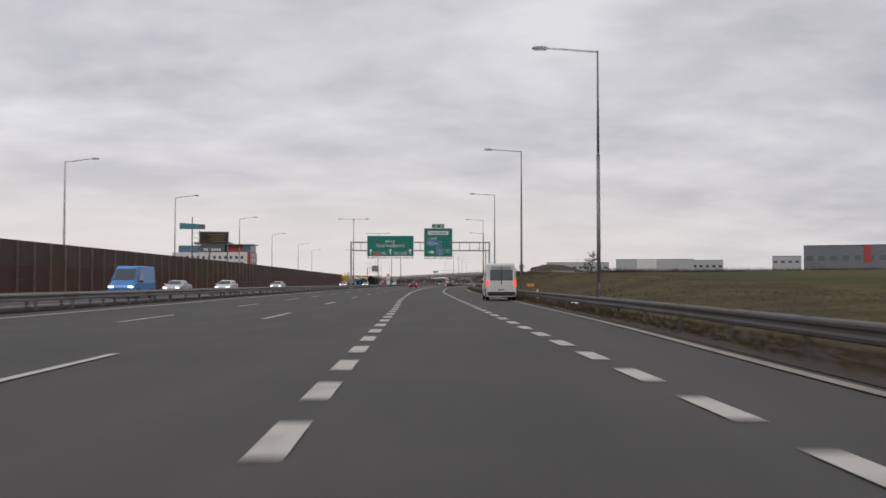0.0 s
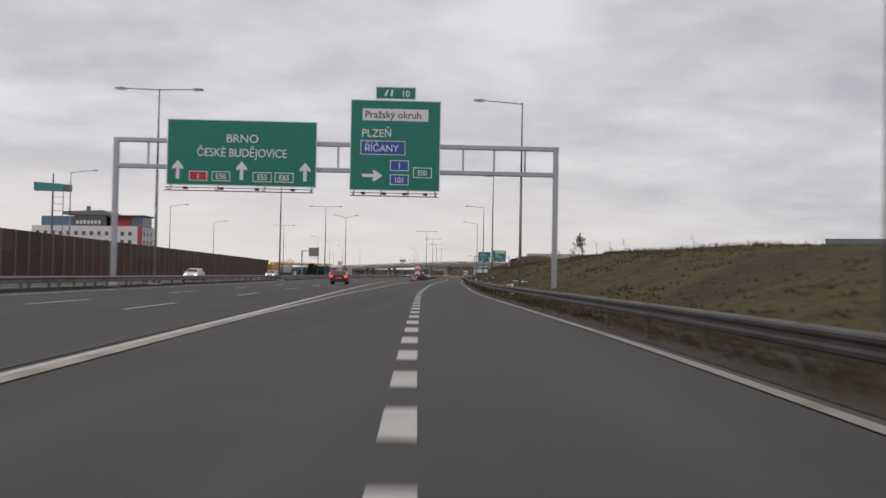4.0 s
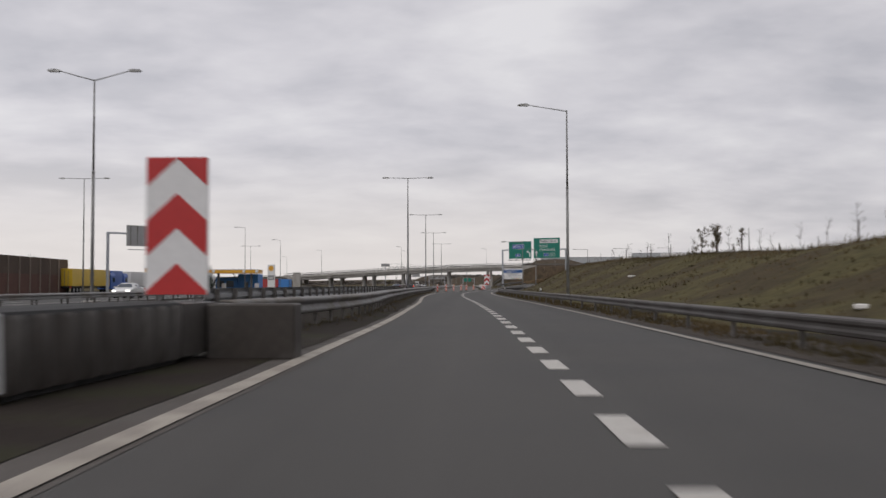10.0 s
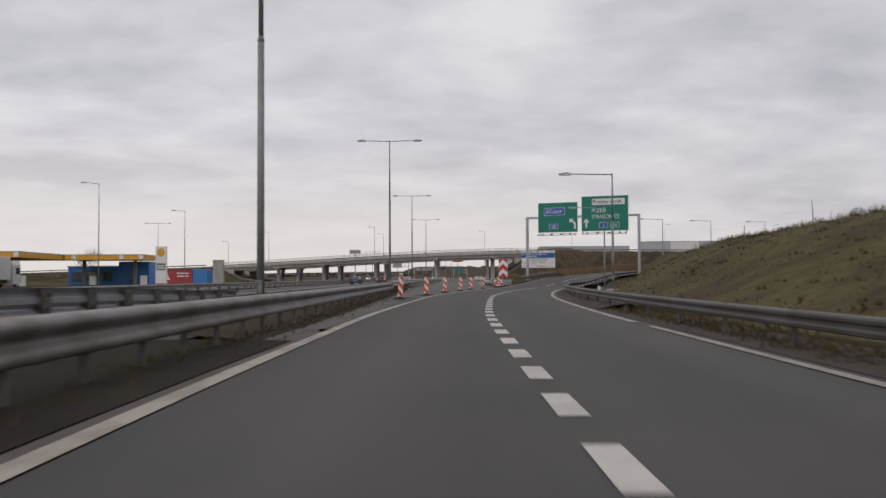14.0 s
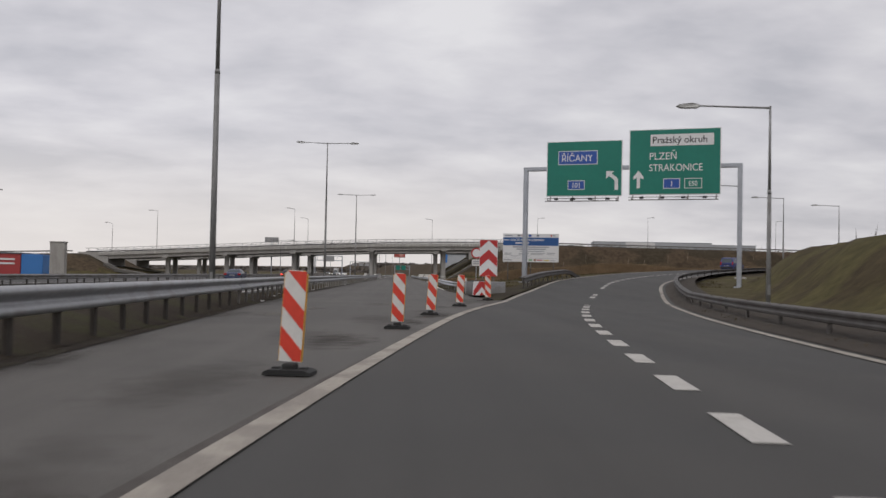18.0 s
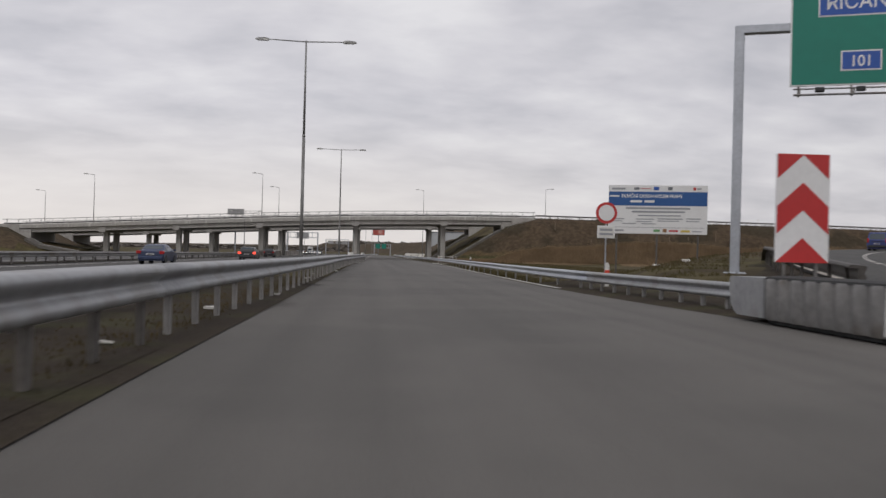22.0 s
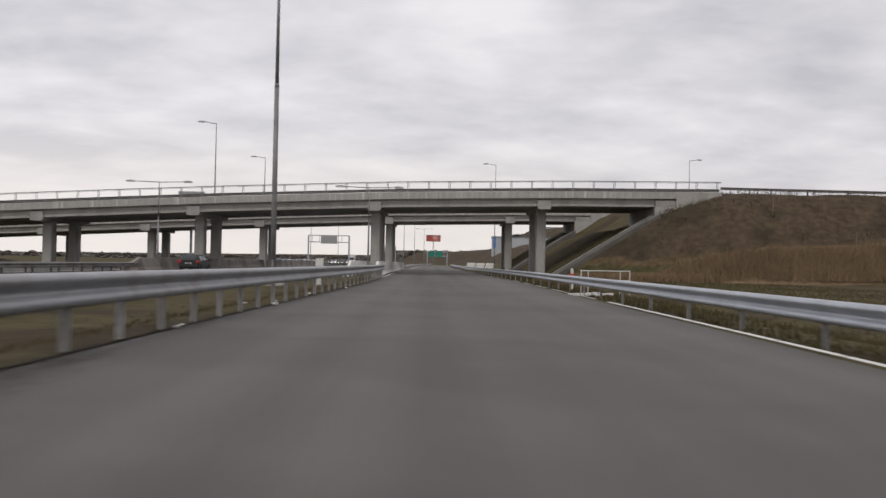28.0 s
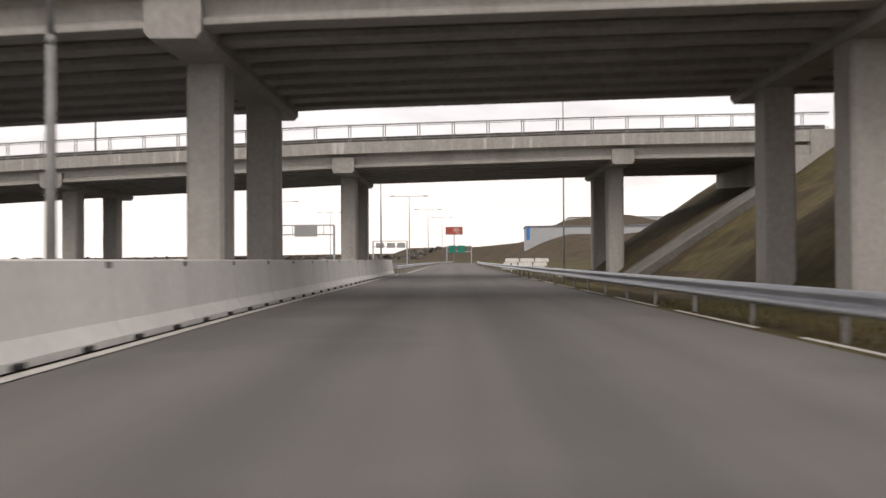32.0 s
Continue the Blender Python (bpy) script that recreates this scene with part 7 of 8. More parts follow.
def hotel():
    """The white block with a blue and red set-back top behind the noise wall."""
    top = thing("office_building", "white office block with a blue and red glazed top floor", "building", at=(-87.4, 485.3, 0), turn=-7)
    bm = bmesh.new()
    box(bm, (-21, 6.5, 8.6), (42, 13, 17.4), 0.1)
    w = part("wall", bm, M_RENDER, top)
    bm = bmesh.new()
    box(bm, (0, 0, 0.75), (1.35, 0.08, 1.5))
    front = to_mesh("window", bm, M_WIN)
    bm = bmesh.new()
    box(bm, (0, 0, 0.75), (0.08, 1.35, 1.5))
    flank = to_mesh("window", bm, M_WIN)
    for fl in range(5):
        for k in range(13):
            shared("window", front, w, pose(-39.6 + 2.95 * k, -0.02, 1.4 + 3.1 * fl))
        for k in range(3):
            shared("window", flank, w, pose(0.02, 3.2 + 3.4 * k, 1.4 + 3.1 * fl))
    bm = bmesh.new()
    box(bm, (-0.4, -0.06, 8.6), (1.7, 0.3, 17.3))
    part("dark_red_stripe", bm, M_HALLR, w)
    bm = bmesh.new()
    box(bm, (-32.5, 6.0, 19.1), (13.0, 9.5, 3.7), 0.1)
    part("top_floor", bm, M_WINB, top, "blue glazed top storey")
    bm = bmesh.new()
    box(bm, (-19.8, 5.5, 19.3), (12.6, 10.0, 4.2), 0.1)
    t = part("top_floor", bm, M_WIN, top, "dark glazed top storey")
    for k in range(7):
        bm = bmesh.new()
        box(bm, (-24.6 + 1.4 * k, 0.4, 18.7), (0.95, 0.12, 1.3), 0.03)
        part("sign_block", bm, M_WHITE, t)
    bm = bmesh.new()
    prism(bm, [(-29.5, 21.4), (-12.6, 21.4), (-11.6, 20.4), (-12.4, 22.2), (-14.6, 23.2), (-24.0, 22.8), (-29.8, 22.6)], -1.0, 11.5)
    part("curved_roof", bm, M_HALLD, top, "dark curved roof")
    bm = bmesh.new()
    box(bm, (-8.2, 5.5, 19.2), (8.0, 9.5, 3.8), 0.08)
    part("red_block", bm, M_HALLR, top, "red clad part of the top storey")
    bm = bmesh.new()
    box(bm, (-2.0, 5.5, 19.1), (4.4, 9.0, 3.6), 0.08)
    part("top_floor", bm, M_WINB, top)
    bm = bmesh.new()
    box(bm, (-5.4, 5.0, 21.25), (13.4, 12.0, 0.4), 0.05)
    part("flat_roof", bm, M_HALLD, top)
    bm = bmesh.new()
    box(bm, (-23.0, 6, 24.0), (1.2, 1.2, 2.2), 0.05)
    part("chimney", bm, M_HALLD, top)


hotel()


def roadside_billboard(x, y, z0, w, h, turn, label, face, legs=(-0.25, 0.25)):
    top = thing("billboard", label, "billboard", at=(x, y, 0), turn=turn)
    bm = bmesh.new()
    box(bm, (0, 0, z0 + h / 2), (w, 0.5, h), 0.05)
    b = part("board", bm, M_HALLD, top)
    panel("poster", -w / 2 + 0.2, z0 + 0.2, w / 2 - 0.2, z0 + h - 0.2, -0.27, face, b)
    for f in legs:
        bm = bmesh.new()
        rod(bm, (w * f, 0.1, -0.3), (w * f, 0.1, z0 + 0.3), 0.024 * w, None, 10)
        part("leg", bm, M_HALLD, top)


M_POSTER = mat("dark_poster", (0.035, 0.030, 0.016), 0.4, var=0.5, grain=0.6, big=0.25, second=(0.10, 0.09, 0.03), second_amount=0.5)
roadside_billboard(-41.3, 189, 8.9, 5.8, 2.7, 8, "large dark billboard on two poles behind the noise wall", M_POSTER, (-0.15, 0.46))
roadside_billboard(79, 1042, 11.6, 7.0, 3.2, 0, "red billboard on a pole far ahead", mat("red_poster", (0.42, 0.08, 0.06), 0.5, var=0.3, grain=0.5, big=0.2, second=(0.5, 0.45, 0.4), second_amount=0.3), (0.0,))


BILL = [o for o in bpy.data.objects if o.name.startswith("poster")]
for o in BILL[:1]:
    for k, (x0, x1, z) in enumerate(((-1.2, 2.3, 10.9), (-0.6, 2.2, 10.45), (-0.9, 1.9, 10.0), (-0.4, 2.4, 9.55))):
        panel("writing_bar", x0, z, x1, z + 0.16, -0.30, mat("poster_gold", (0.22, 0.16, 0.05), 0.5, var=0.3), o.parent, 0.02)


def rotating_sign():
    top = thing("pylon_sign", "turquoise flat sign on a tall lattice pole", "sign pylon", at=(-112, 463, 0), turn=10)
    bm = bmesh.new()
    rod(bm, (0, 0, -0.3), (0, 0, 34), 0.5, 0.22, 8)
    rod(bm, (3.4, 0, 12), (3.4, 0, 27.5), 0.14, None, 6)
    for k in range(6):
        rod(bm, (0, 0, 14 + 2.4 * k), (3.4, 0, 14 + 2.4 * k), 0.09, None, 6)
    part("pole", bm, M_HALLD, top)
    bm = bmesh.new()
    prism(bm, [(-6.0, 28.0), (3.6, 28.0), (3.6, 30.5), (-6.0, 30.9)], -1.2, 1.2)
    part("sign_box", bm, mat("turquoise_sign", (0.07, 0.26, 0.27), 0.5, var=0.1), top)
    bm = bmesh.new()
    box(bm, (4.9, 0, 29.2), (2.6, 2.2, 2.4), 0.2)
    part("end_box", bm, M_HALLD, top)


rotating_sign()


def hall(x, y, z, lx, ly, h, turn, m, label, stripe=None, windows=0):
    top = thing("warehouse", label, "building", at=(x, y, z), turn=turn)
    bm = bmesh.new()
    box(bm, (0, 0, h / 2 - 2.5), (lx, ly, h + 5), 0.1)
    w = part("wall", bm, m, top)
    bm = bmesh.new()
    box(bm, (0, 0, h + 0.15), (lx + 0.6, ly + 0.6, 0.4), 0.05)
    part("roof", bm, M_HALLD, top)
    bm = bmesh.new()
    for k in range(int(lx / 6)):
        box(bm, (-lx / 2 + 3 + 6 * k, -ly / 2 - 0.05, h / 2), (0.18, 0.12, h))
    part("cladding_ribs", bm, m, w)
    if stripe:
        bm = bmesh.new()
        box(bm, (lx * stripe[1], -ly / 2 - 0.12, h * 0.55), (lx * stripe[2], 0.2, h * 0.9))
        part("colour_block", bm, stripe[0], w)
    for k in range(windows):
        bm = bmesh.new()
        box(bm, (-lx / 2 + lx * (k + 0.5) / windows, -ly / 2 - 0.1, h * 0.35), (lx / windows * 0.55, 0.1, h * 0.25))
        part("window", bm, M_WIN, w)


def gz(x, y):
    return float(height(x, y))


for (x, y, lx, ly, h, turn, m, lab, st, nw, zb) in (
        (455, 955, 92, 40, 20, -26, M_HALLD, "dark grey warehouse with a red block on the skyline", (M_HALLR, 0.16, 0.08), 8, 20.5),
        (390, 965, 28, 20, 9.0, -24, M_HALL, "small white hall on the skyline", None, 4, 20.5),
        (226, 1300, 86, 34, 11, -8, M_HALL, "long pale grey warehouse on the skyline", None, 10, 19.0),
        (330, 1278, 104, 38, 14, -14, M_HALL, "pale warehouse with a yellow bay on the skyline", (M_RENDER, -0.1, 0.25), 0, 20.0),
        (394, 1262, 50, 32, 12.5, -14, M_HALL, "pale flat-roofed hall on the skyline", None, 6, 20.0),
        (149, 650, 9, 8, 3.4, -12, M_HALLR, "small red shed on the hillside", None, 0, None),
        (160, 640, 10, 8, 3.0, -12, M_RENDER, "small pale shed on the hillside", None, 3, None),
        (132, 1014, 56, 26, 5.4, -8, M_HALL, "pale grey hall with a blue end beyond the overpass", (M_HALLB, -0.485, 0.022), 0, 8.0),
        (165, 1040, 24, 14, 7.0, -13, M_HALL, "white hall beyond the overpass", None, 3, 8.2)):
    hall(x, y, gz(x, y) if zb is None else zb, lx, ly, h, turn, m, lab, st, nw)


def long_heap():
    """The pale stacked barrier elements stored beyond the overpass."""
    x, y = 63.6, 792
    top = thing("stacked_barriers", "row of pale concrete barrier elements stored beside the road", "barrier stack", at=(x, y, gz(x, y)), turn=0)
    for k in range(3):
        for r in range(3):
            bm = bmesh.new()
            prism(bm, [(-0.95, 0), (0.95, 0), (0.9, 0.5), (-0.9, 0.5)], -0.3, 0.3)
            o = part("element", bm, M_CONCW, top)
            o.matrix_basis = pose(k * 2.1 + 0.3 * r, 0.2 * r, r * 0.55)


long_heap()


def far_gantry(x, y, w, z, label, boards):
    top = thing("sign_gantry", label, "sign gantry", at=(x, y, 0), turn=-6)
    for xx in (0, w):
        bm = bmesh.new()
        box(bm, (xx, 0, z / 2 + 0.9), (0.4, 0.4, z + 1.8), 0.02)
        part("leg", bm, M_ZINC, top)
    for zz in (z, z + 1.8):
        bm = bmesh.new()
        box(bm, (w / 2, 0, zz), (w, 0.25, 0.25), 0.02)
        part("chord", bm, M_ZINC, top)
    for k in range(int(w / 2)):
        bm = bmesh.new()
        box(bm, (2 * k + 1, 0, z + 0.9), (0.12, 0.12, 1.8))
        part("strut", bm, M_ZINC, top)
    for bx, bw, bh, m in boards:
        panel("sign_board", bx, z - 0.4, bx + bw, z - 0.4 + bh, -0.3, m, top, 0.2, 0.02)


far_gantry(26.6, 844, 11, 6.2, "distant steel gantry with grey sign backs over the motorway", ((3.4, 4.4, 2.2, M_BACK),))
far_gantry(45.5, 964, 11, 5.6, "distant steel gantry over the motorway", ((1, 2.6, 1.6, M_BACK), (4.5, 2.6, 1.6, M_BACK), (7.8, 2.6, 1.6, M_BACK)))
far_gantry(69.5, 965, 8, 3.9, "distant steel gantry with green boards beyond the overpass", ((0.6, 2.3, 2.4, M_GREEN), (3.6, 2.3, 2.4, M_GREEN)))


# ---- trees, bushes, woods ----
def small_tree(x, y, h, leaves, seed, label, lean=0.0, stake=False):
    rnd = random.Random(seed)
    top = thing("tree", label, "tree", "young trees on the bank", at=(x, y, gz(x, y) - 0.05), turn=rnd.uniform(0, 360))
    bm = bmesh.new()
    p = Vector((0, 0, -0.2))
    pts = [p.copy()]
    for k in range(6):
        p = p + Vector((rnd.uniform(-0.08, 0.08) + lean, rnd.uniform(-0.08, 0.08), h / 6 + 0.03))
        pts.append(p.copy())
    r = 0.035 * h / 3
    for k in range(6):
        rod(bm, pts[k], pts[k + 1], r * (1 - k / 7), r * (1 - (k + 1) / 7), 6)
    tips = []
    for k in range(14):
        f = rnd.uniform(0.4, 0.98)
        b = pts[int(f * 6)]
        d = Vector((rnd.uniform(-1, 1), rnd.uniform(-1, 1), rnd.uniform(0.4, 1.3))).normalized() * h * rnd.uniform(0.14, 0.30)
        rod(bm, b, b + d, r * 0.35, r * 0.12, 4)
        tips += [b + d * 0.6, b + d]
        e = b + d * 0.6
        d2 = Vector((rnd.uniform(-1, 1), rnd.uniform(-1, 1), rnd.uniform(0, 1))).normalized() * h * 0.10
        rod(bm, e, e + d2, r * 0.18, r * 0.08, 4)
        tips.append(e + d2)
    part("trunk", bm, M_BARK, top)
    if leaves:
        bm = bmesh.new()
        for t in tips:
            for _ in range(leaves):
                c = t + Vector((rnd.gauss(0, 0.10), rnd.gauss(0, 0.10), rnd.gauss(0, 0.10))) * h / 3
                s = rnd.uniform(0.05, 0.11) * h / 3
                q = Euler((rnd.uniform(0, 6), rnd.uniform(0, 6), rnd.uniform(0, 6))).to_matrix()
                ngon(bm, [c + q @ Vector(v) * s for v in ((-1, 0, 0), (0, -0.5, 0), (1.1, 0, 0), (0, 0.5, 0))])
        part("crown", bm, M_LEAF, top)
    if stake:
        bm = bmesh.new()
        rod(bm, (0.15, 0, -0.3), (0.15, 0, h * 0.55), 0.035, None, 6)
        part("stake", bm, M_BARK, top)


LEAFY, BARE = "young tree with sparse brown leaves on the bank", "bare thin young tree on the bank"
for i, (x, y, h, lv) in enumerate(((26.7, 259, 2.0, 10), (27.3, 258, 1.5, 0), (28.0, 249, 2.8, 14), (28.6, 250, 2.3, 10), (27.6, 251, 2.0, 5), (26.2, 257, 1.2, 4), (30.0, 241, 2.0, 0), (37.7, 381.8, 2.0, 9), (37.9, 379.5, 2.1, 11), (39.0, 377.5, 1.7, 8), (36.8, 368.9, 1.7, 0), (36.3, 371.5, 0.9, 5), (35.9, 364.4, 1.3, 0), (35.6, 360.9, 1.6, 0), (35.4, 357.4, 1.5, 0), (35.6, 355.0, 2.0, 0), (34.8, 349.4, 2.0, 0), (34.3, 343.0, 1.6, 0), (33.5, 332.7, 1.5, 0), (22.5, 205, 1.6, 0), (25.5, 228, 1.7, 0), (33, 290, 1.8, 0), (34.5, 300, 2.0, 0), (35.5, 315, 2.2, 0), (37, 330, 1.9, 0), (41, 385, 2.3, 0), (42.5, 398, 2.0, 0), (43.5, 408, 2.6, 0), (44.5, 418, 2.1, 0), (45.5, 426, 1.7, 0), (47, 436, 2.3, 0), (48, 442, 2.8, 0), (49.5, 450, 2.0, 0), (51, 458, 2.2, 0), (54, 468, 1.8, 7), (56, 478, 1.5, 5), (21.3, 112.2, 2.6, 9), (21.8, 116.5, 2.0, 8), (22.1, 121.0, 1.6, 8), (43.5, 394.5, 2.6, 14), (42.6, 397, 1.6, 5), (21, 185, 1.3, 0), (19.5, 160, 1.4, 5), (17, 130, 1.2, 0))):
    small_tree(x, y, h, lv, 40 + i, LEAFY if lv else BARE, 0.02 * (i % 3 - 1), i % 3 == 0)

for i, y in enumerate((263, 268, 272, 277, 281, 286, 293, 297, 305, 311, 319, 324)):
    small_tree(EDGE_R.xat(y) + 13.2 + 1.3 * math.sin(i * 2.1), y, 1.0 + 0.7 * math.sin(i * 1.7) ** 2, 0, 120 + i, BARE, 0.015 * (i % 3 - 1), i % 2 == 0)


def conifer(x, y, h, w, seed):
    rnd = random.Random(seed)
    top = thing("pine_tree", "dark green bushy pine beside the filling station", "tree", at=(x, y, 0))
    bm = bmesh.new()
    rod(bm, (0, 0, -0.2), (0, 0, h * 0.9), 0.22, 0.05, 8)
    part("trunk", bm, M_BARK, top)
    bm = bmesh.new()
    boughs = [(rnd.uniform(0, 6.283), rnd.uniform(0.05, 0.93)) for _ in range(95)]
    for a, f in boughs:
        reach = w * (1 - f) ** 0.55 * rnd.uniform(0.72, 1.05)
        z = 0.25 + f * (h - 0.3)
        for _ in range(85):
            r = reach * rnd.uniform(0.12, 1.0)
            c = Vector((r * math.cos(a), r * math.sin(a), z + 0.16 * r)) + Vector((rnd.gauss(0, 0.26), rnd.gauss(0, 0.26), rnd.gauss(0, 0.20)))
            k = rnd.uniform(0.12, 0.26)
            q = Euler((rnd.uniform(0, 6), rnd.uniform(0, 6), rnd.uniform(0, 6))).to_matrix()
            ngon(bm, [c + q @ Vector(v) * k for v in ((-1, 0, 0), (0.2, -0.5, 0), (1, 0, 0.2))])
    part("crown", bm, M_PINE, top)


conifer(-25.4, 504.5, 4.9, 3.5, 3)
conifer(-23.6, 508.5, 4.2, 2.6, 4)


def bare_crown(x, y, h, w, seed, label):
    rnd = random.Random(seed)
    top = thing("tree", label, "tree", at=(x, y, gz(x, y)))
    bm = bmesh.new()
    rod(bm, (0, 0, -0.3), (0, 0, h * 0.35), 0.2, 0.14, 8)

    def grow(p, d, l, r, n):
        e = p + d * l
        rod(bm, p, e, r, r * 0.6, 4, False)
        if n:
            for _ in range(3):
                q = (d + Vector((rnd.uniform(-1, 1), rnd.uniform(-1, 1), rnd.uniform(-0.2, 0.7))) * 0.75).normalized()
                grow(e, q, l * rnd.uniform(0.6, 0.85), r * 0.55, n - 1)

    for _ in range(5):
        grow(Vector((0, 0, h * 0.3)), Vector((rnd.uniform(-w, w), rnd.uniform(-w, w), h * 0.6)).normalized(), h * 0.26, 0.08, 3)
    part("trunk", bm, M_BARK, top)


for i, (x, y, h) in enumerate(((-48, 640, 9), (-55, 655, 8), (-40, 660, 8), (-62, 520, 8))):
    bare_crown(x, y, h, 3.0, 70 + i, "bare winter tree behind the filling station")


def blades(name, pts, h0, h1, material, label, wide=0.03, seed=1, spread=0.12, n=4):
    rnd = random.Random(seed)
    v, f = [], []
    for x, y, z in pts:
        for _ in range(n):
            a, l = rnd.uniform(0, 6.283), rnd.uniform(h0, h1)
            bx, by = x + rnd.gauss(0, spread), y + rnd.gauss(0, spread)
            dx, dy = math.cos(a) * wide, math.sin(a) * wide
            lx, ly = rnd.uniform(-0.4, 0.4) * l, rnd.uniform(-0.4, 0.4) * l
            k = len(v)
            v += [(bx - dx, by - dy, z - 0.03), (bx + dx, by + dy, z - 0.03), (bx + lx, by + ly, z + l)]
            f.append((k, k + 1, k + 2))
    me = bpy.data.meshes.new(name)
    me.from_pydata(v, [], f)
    me.materials.append(material)
    return tagged(new(name, me), label, "grass", kind="stuff")


def scatter():
    rnd = np.random.RandomState(4)
    # bank beside the slip road
    y = rnd.uniform(20, 488, 9000)
    x = np.interp(y, EDGE_R.y, EDGE_R.x) + 2.2 + 20 * rnd.uniform(0, 1, y.size) ** 1.3
    blades("bank_grass", np.stack([x, y, height(x, y)], 1).tolist(), 0.03, 0.13, M_BLADE, "rough dry winter grass on the bank", 0.03, 2, 0.35, 4)
    # dark and straw-coloured tussocks, thicker along the crest and under the barrier
    y = rnd.uniform(130, 490, 5200)
    x = np.interp(y, EDGE_R.y, EDGE_R.x) + 2.4 + 19 * rnd.uniform(0, 1, y.size) ** 1.2
    keep = np.sin(x * 0.55 + y * 0.11) + np.sin(y * 0.31 - x * 0.2) + rnd.uniform(-1.2, 1.2, y.size) > 0.2
    blades("bank_tussocks", np.stack([x, y, height(x, y)], 1)[keep].tolist(), 0.05, 0.16, M_TUFT, "dark rough tussocks on the bank", 0.045, 12, 0.22, 6)
    y = rnd.uniform(180, 490, 3600)
    x = np.interp(y, EDGE_R.y, EDGE_R.x) + 14.5 + rnd.normal(0, 1.4, y.size)
    blades("crest_grass", np.stack([x, y, height(x, y)], 1).tolist(), 0.10, 0.42, M_BLADE, "ragged dry grass along the crest of the bank", 0.02, 13, 0.25, 4)
    y = rnd.uniform(-10, 500, 9000)
    x = np.interp(y, EDGE_R.y, EDGE_R.x) + 0.75 + 1.6 * rnd.uniform(0, 1, y.size)
    blades("barrier_tufts", np.stack([x, y, np.full_like(x, 0.02)], 1).tolist(), 0.03, 0.15, M_BLADE, "ragged brown grass under the crash barrier", 0.03, 14, 0.15, 5)
    # grass right of the closed road
    y = rnd.uniform(528, 690, 16000)
    x = np.interp(y, CL_R.y, CL_R.x) + 0.7 + 22 * rnd.uniform(0, 1, y.size) ** 1.4
    keep = np.min(np.hypot(x[:, None] - DASH.x[None, ::2], y[:, None] - DASH.y[None, ::2]), 1) > 6.5
    x, y = x[keep], y[keep]
    blades("verge_grass", np.stack([x, y, height(x, y)], 1).tolist(), 0.03, 0.16, M_BLADE2, "short rough green grass beside the closed road", 0.03, 3, 0.2, 4)
    # tufts under the left barrier
    y = rnd.uniform(440, 660, 5000)
    x = np.interp(y, ISLAND.y, ISLAND.x) + rnd.normal(-0.4, 0.5, y.size)
    x = np.minimum(x, np.interp(y, CL_L.y, CL_L.x) - 0.85)
    blades("barrier_grass", np.stack([x, y, np.full_like(x, 0.016)], 1).tolist(), 0.02, 0.08, M_BLADE, "sparse dry tufts under the crash barrier", 0.02, 5, 0.12, 4)
    y = rnd.uniform(335, 460, 900)
    x = np.interp(y, ISLAND.y, ISLAND.x) + rnd.normal(0.0, 0.4, y.size)
    x = np.minimum(x, np.interp(y, RAMP_L.y, RAMP_L.x) - 0.6)
    blades("island_grass", np.stack([x, y, np.full_like(x, 0.024)], 1).tolist(), 0.03, 0.10, M_BLADE, "sparse dry tufts between the roads", 0.02, 6, 0.1, 4)
    # reed bands at the foot of the overpass bank and in the ditch
    y = rnd.uniform(-1, 1, 26000)
    x = 54 + 80 * rnd.uniform(0, 1, y.size) ** 1.25
    up = np.clip((x - 74) / 14, 0, 1)
    yy = 671.0 + 0.9 * up - 0.1 * (x - 40) + (2.1 + 1.6 * up) * y * (0.85 + 0.15 * np.sin(x * 0.21))
    keep = (x > 63.5 + 3 * np.sin(yy * 0.9)) | (rnd.uniform(0, 1, x.size) < 0.5)
    x, yy = x[keep], yy[keep]
    blades("dry_reeds", np.stack([x, yy, height(x, yy)], 1).tolist(), 0.3, 0.85, M_REED, "band of tall dry orange-brown reeds at the foot of the bank", 0.035, 7, 0.3, 5)
    # scrub on the bank
    x = rnd.uniform(66, 200, 3500)
    yy = 686 - 0.1 * (x - 40) - rnd.uniform(0.5, 16, x.size)
    blades("bank_scrub", np.stack([x, yy, height(x, yy)], 1).tolist(), 0.15, 0.55, M_BROWN, "dead brown scrub on the overpass bank", 0.03, 8, 0.3, 4)
    # pale stems
    for k in range(14):
        xx = 76 + 5.2 * k + rnd.uniform(-2, 2)
        yk = 686 - 0.1 * (xx - 40) - rnd.uniform(3, 13)
        top = thing("sapling", "thin bare sapling on the overpass bank", "sapling", "saplings on the overpass bank", at=(xx, yk, gz(xx, yk)))
        bm = bmesh.new()
        hh = rnd.uniform(1.2, 2.4)
        rod(bm, (0, 0, -0.2), (0.05, 0, hh), 0.03, 0.012, 5)
        rod(bm, (0.02, 0, hh * 0.6), (0.25, 0.1, hh * 0.9), 0.012, 0.006, 4)
        rod(bm, (0.02, 0, hh * 0.7), (-0.2, -0.1, hh * 0.95), 0.012, 0.006, 4)
        part("stem", bm, M_WPOST, top)
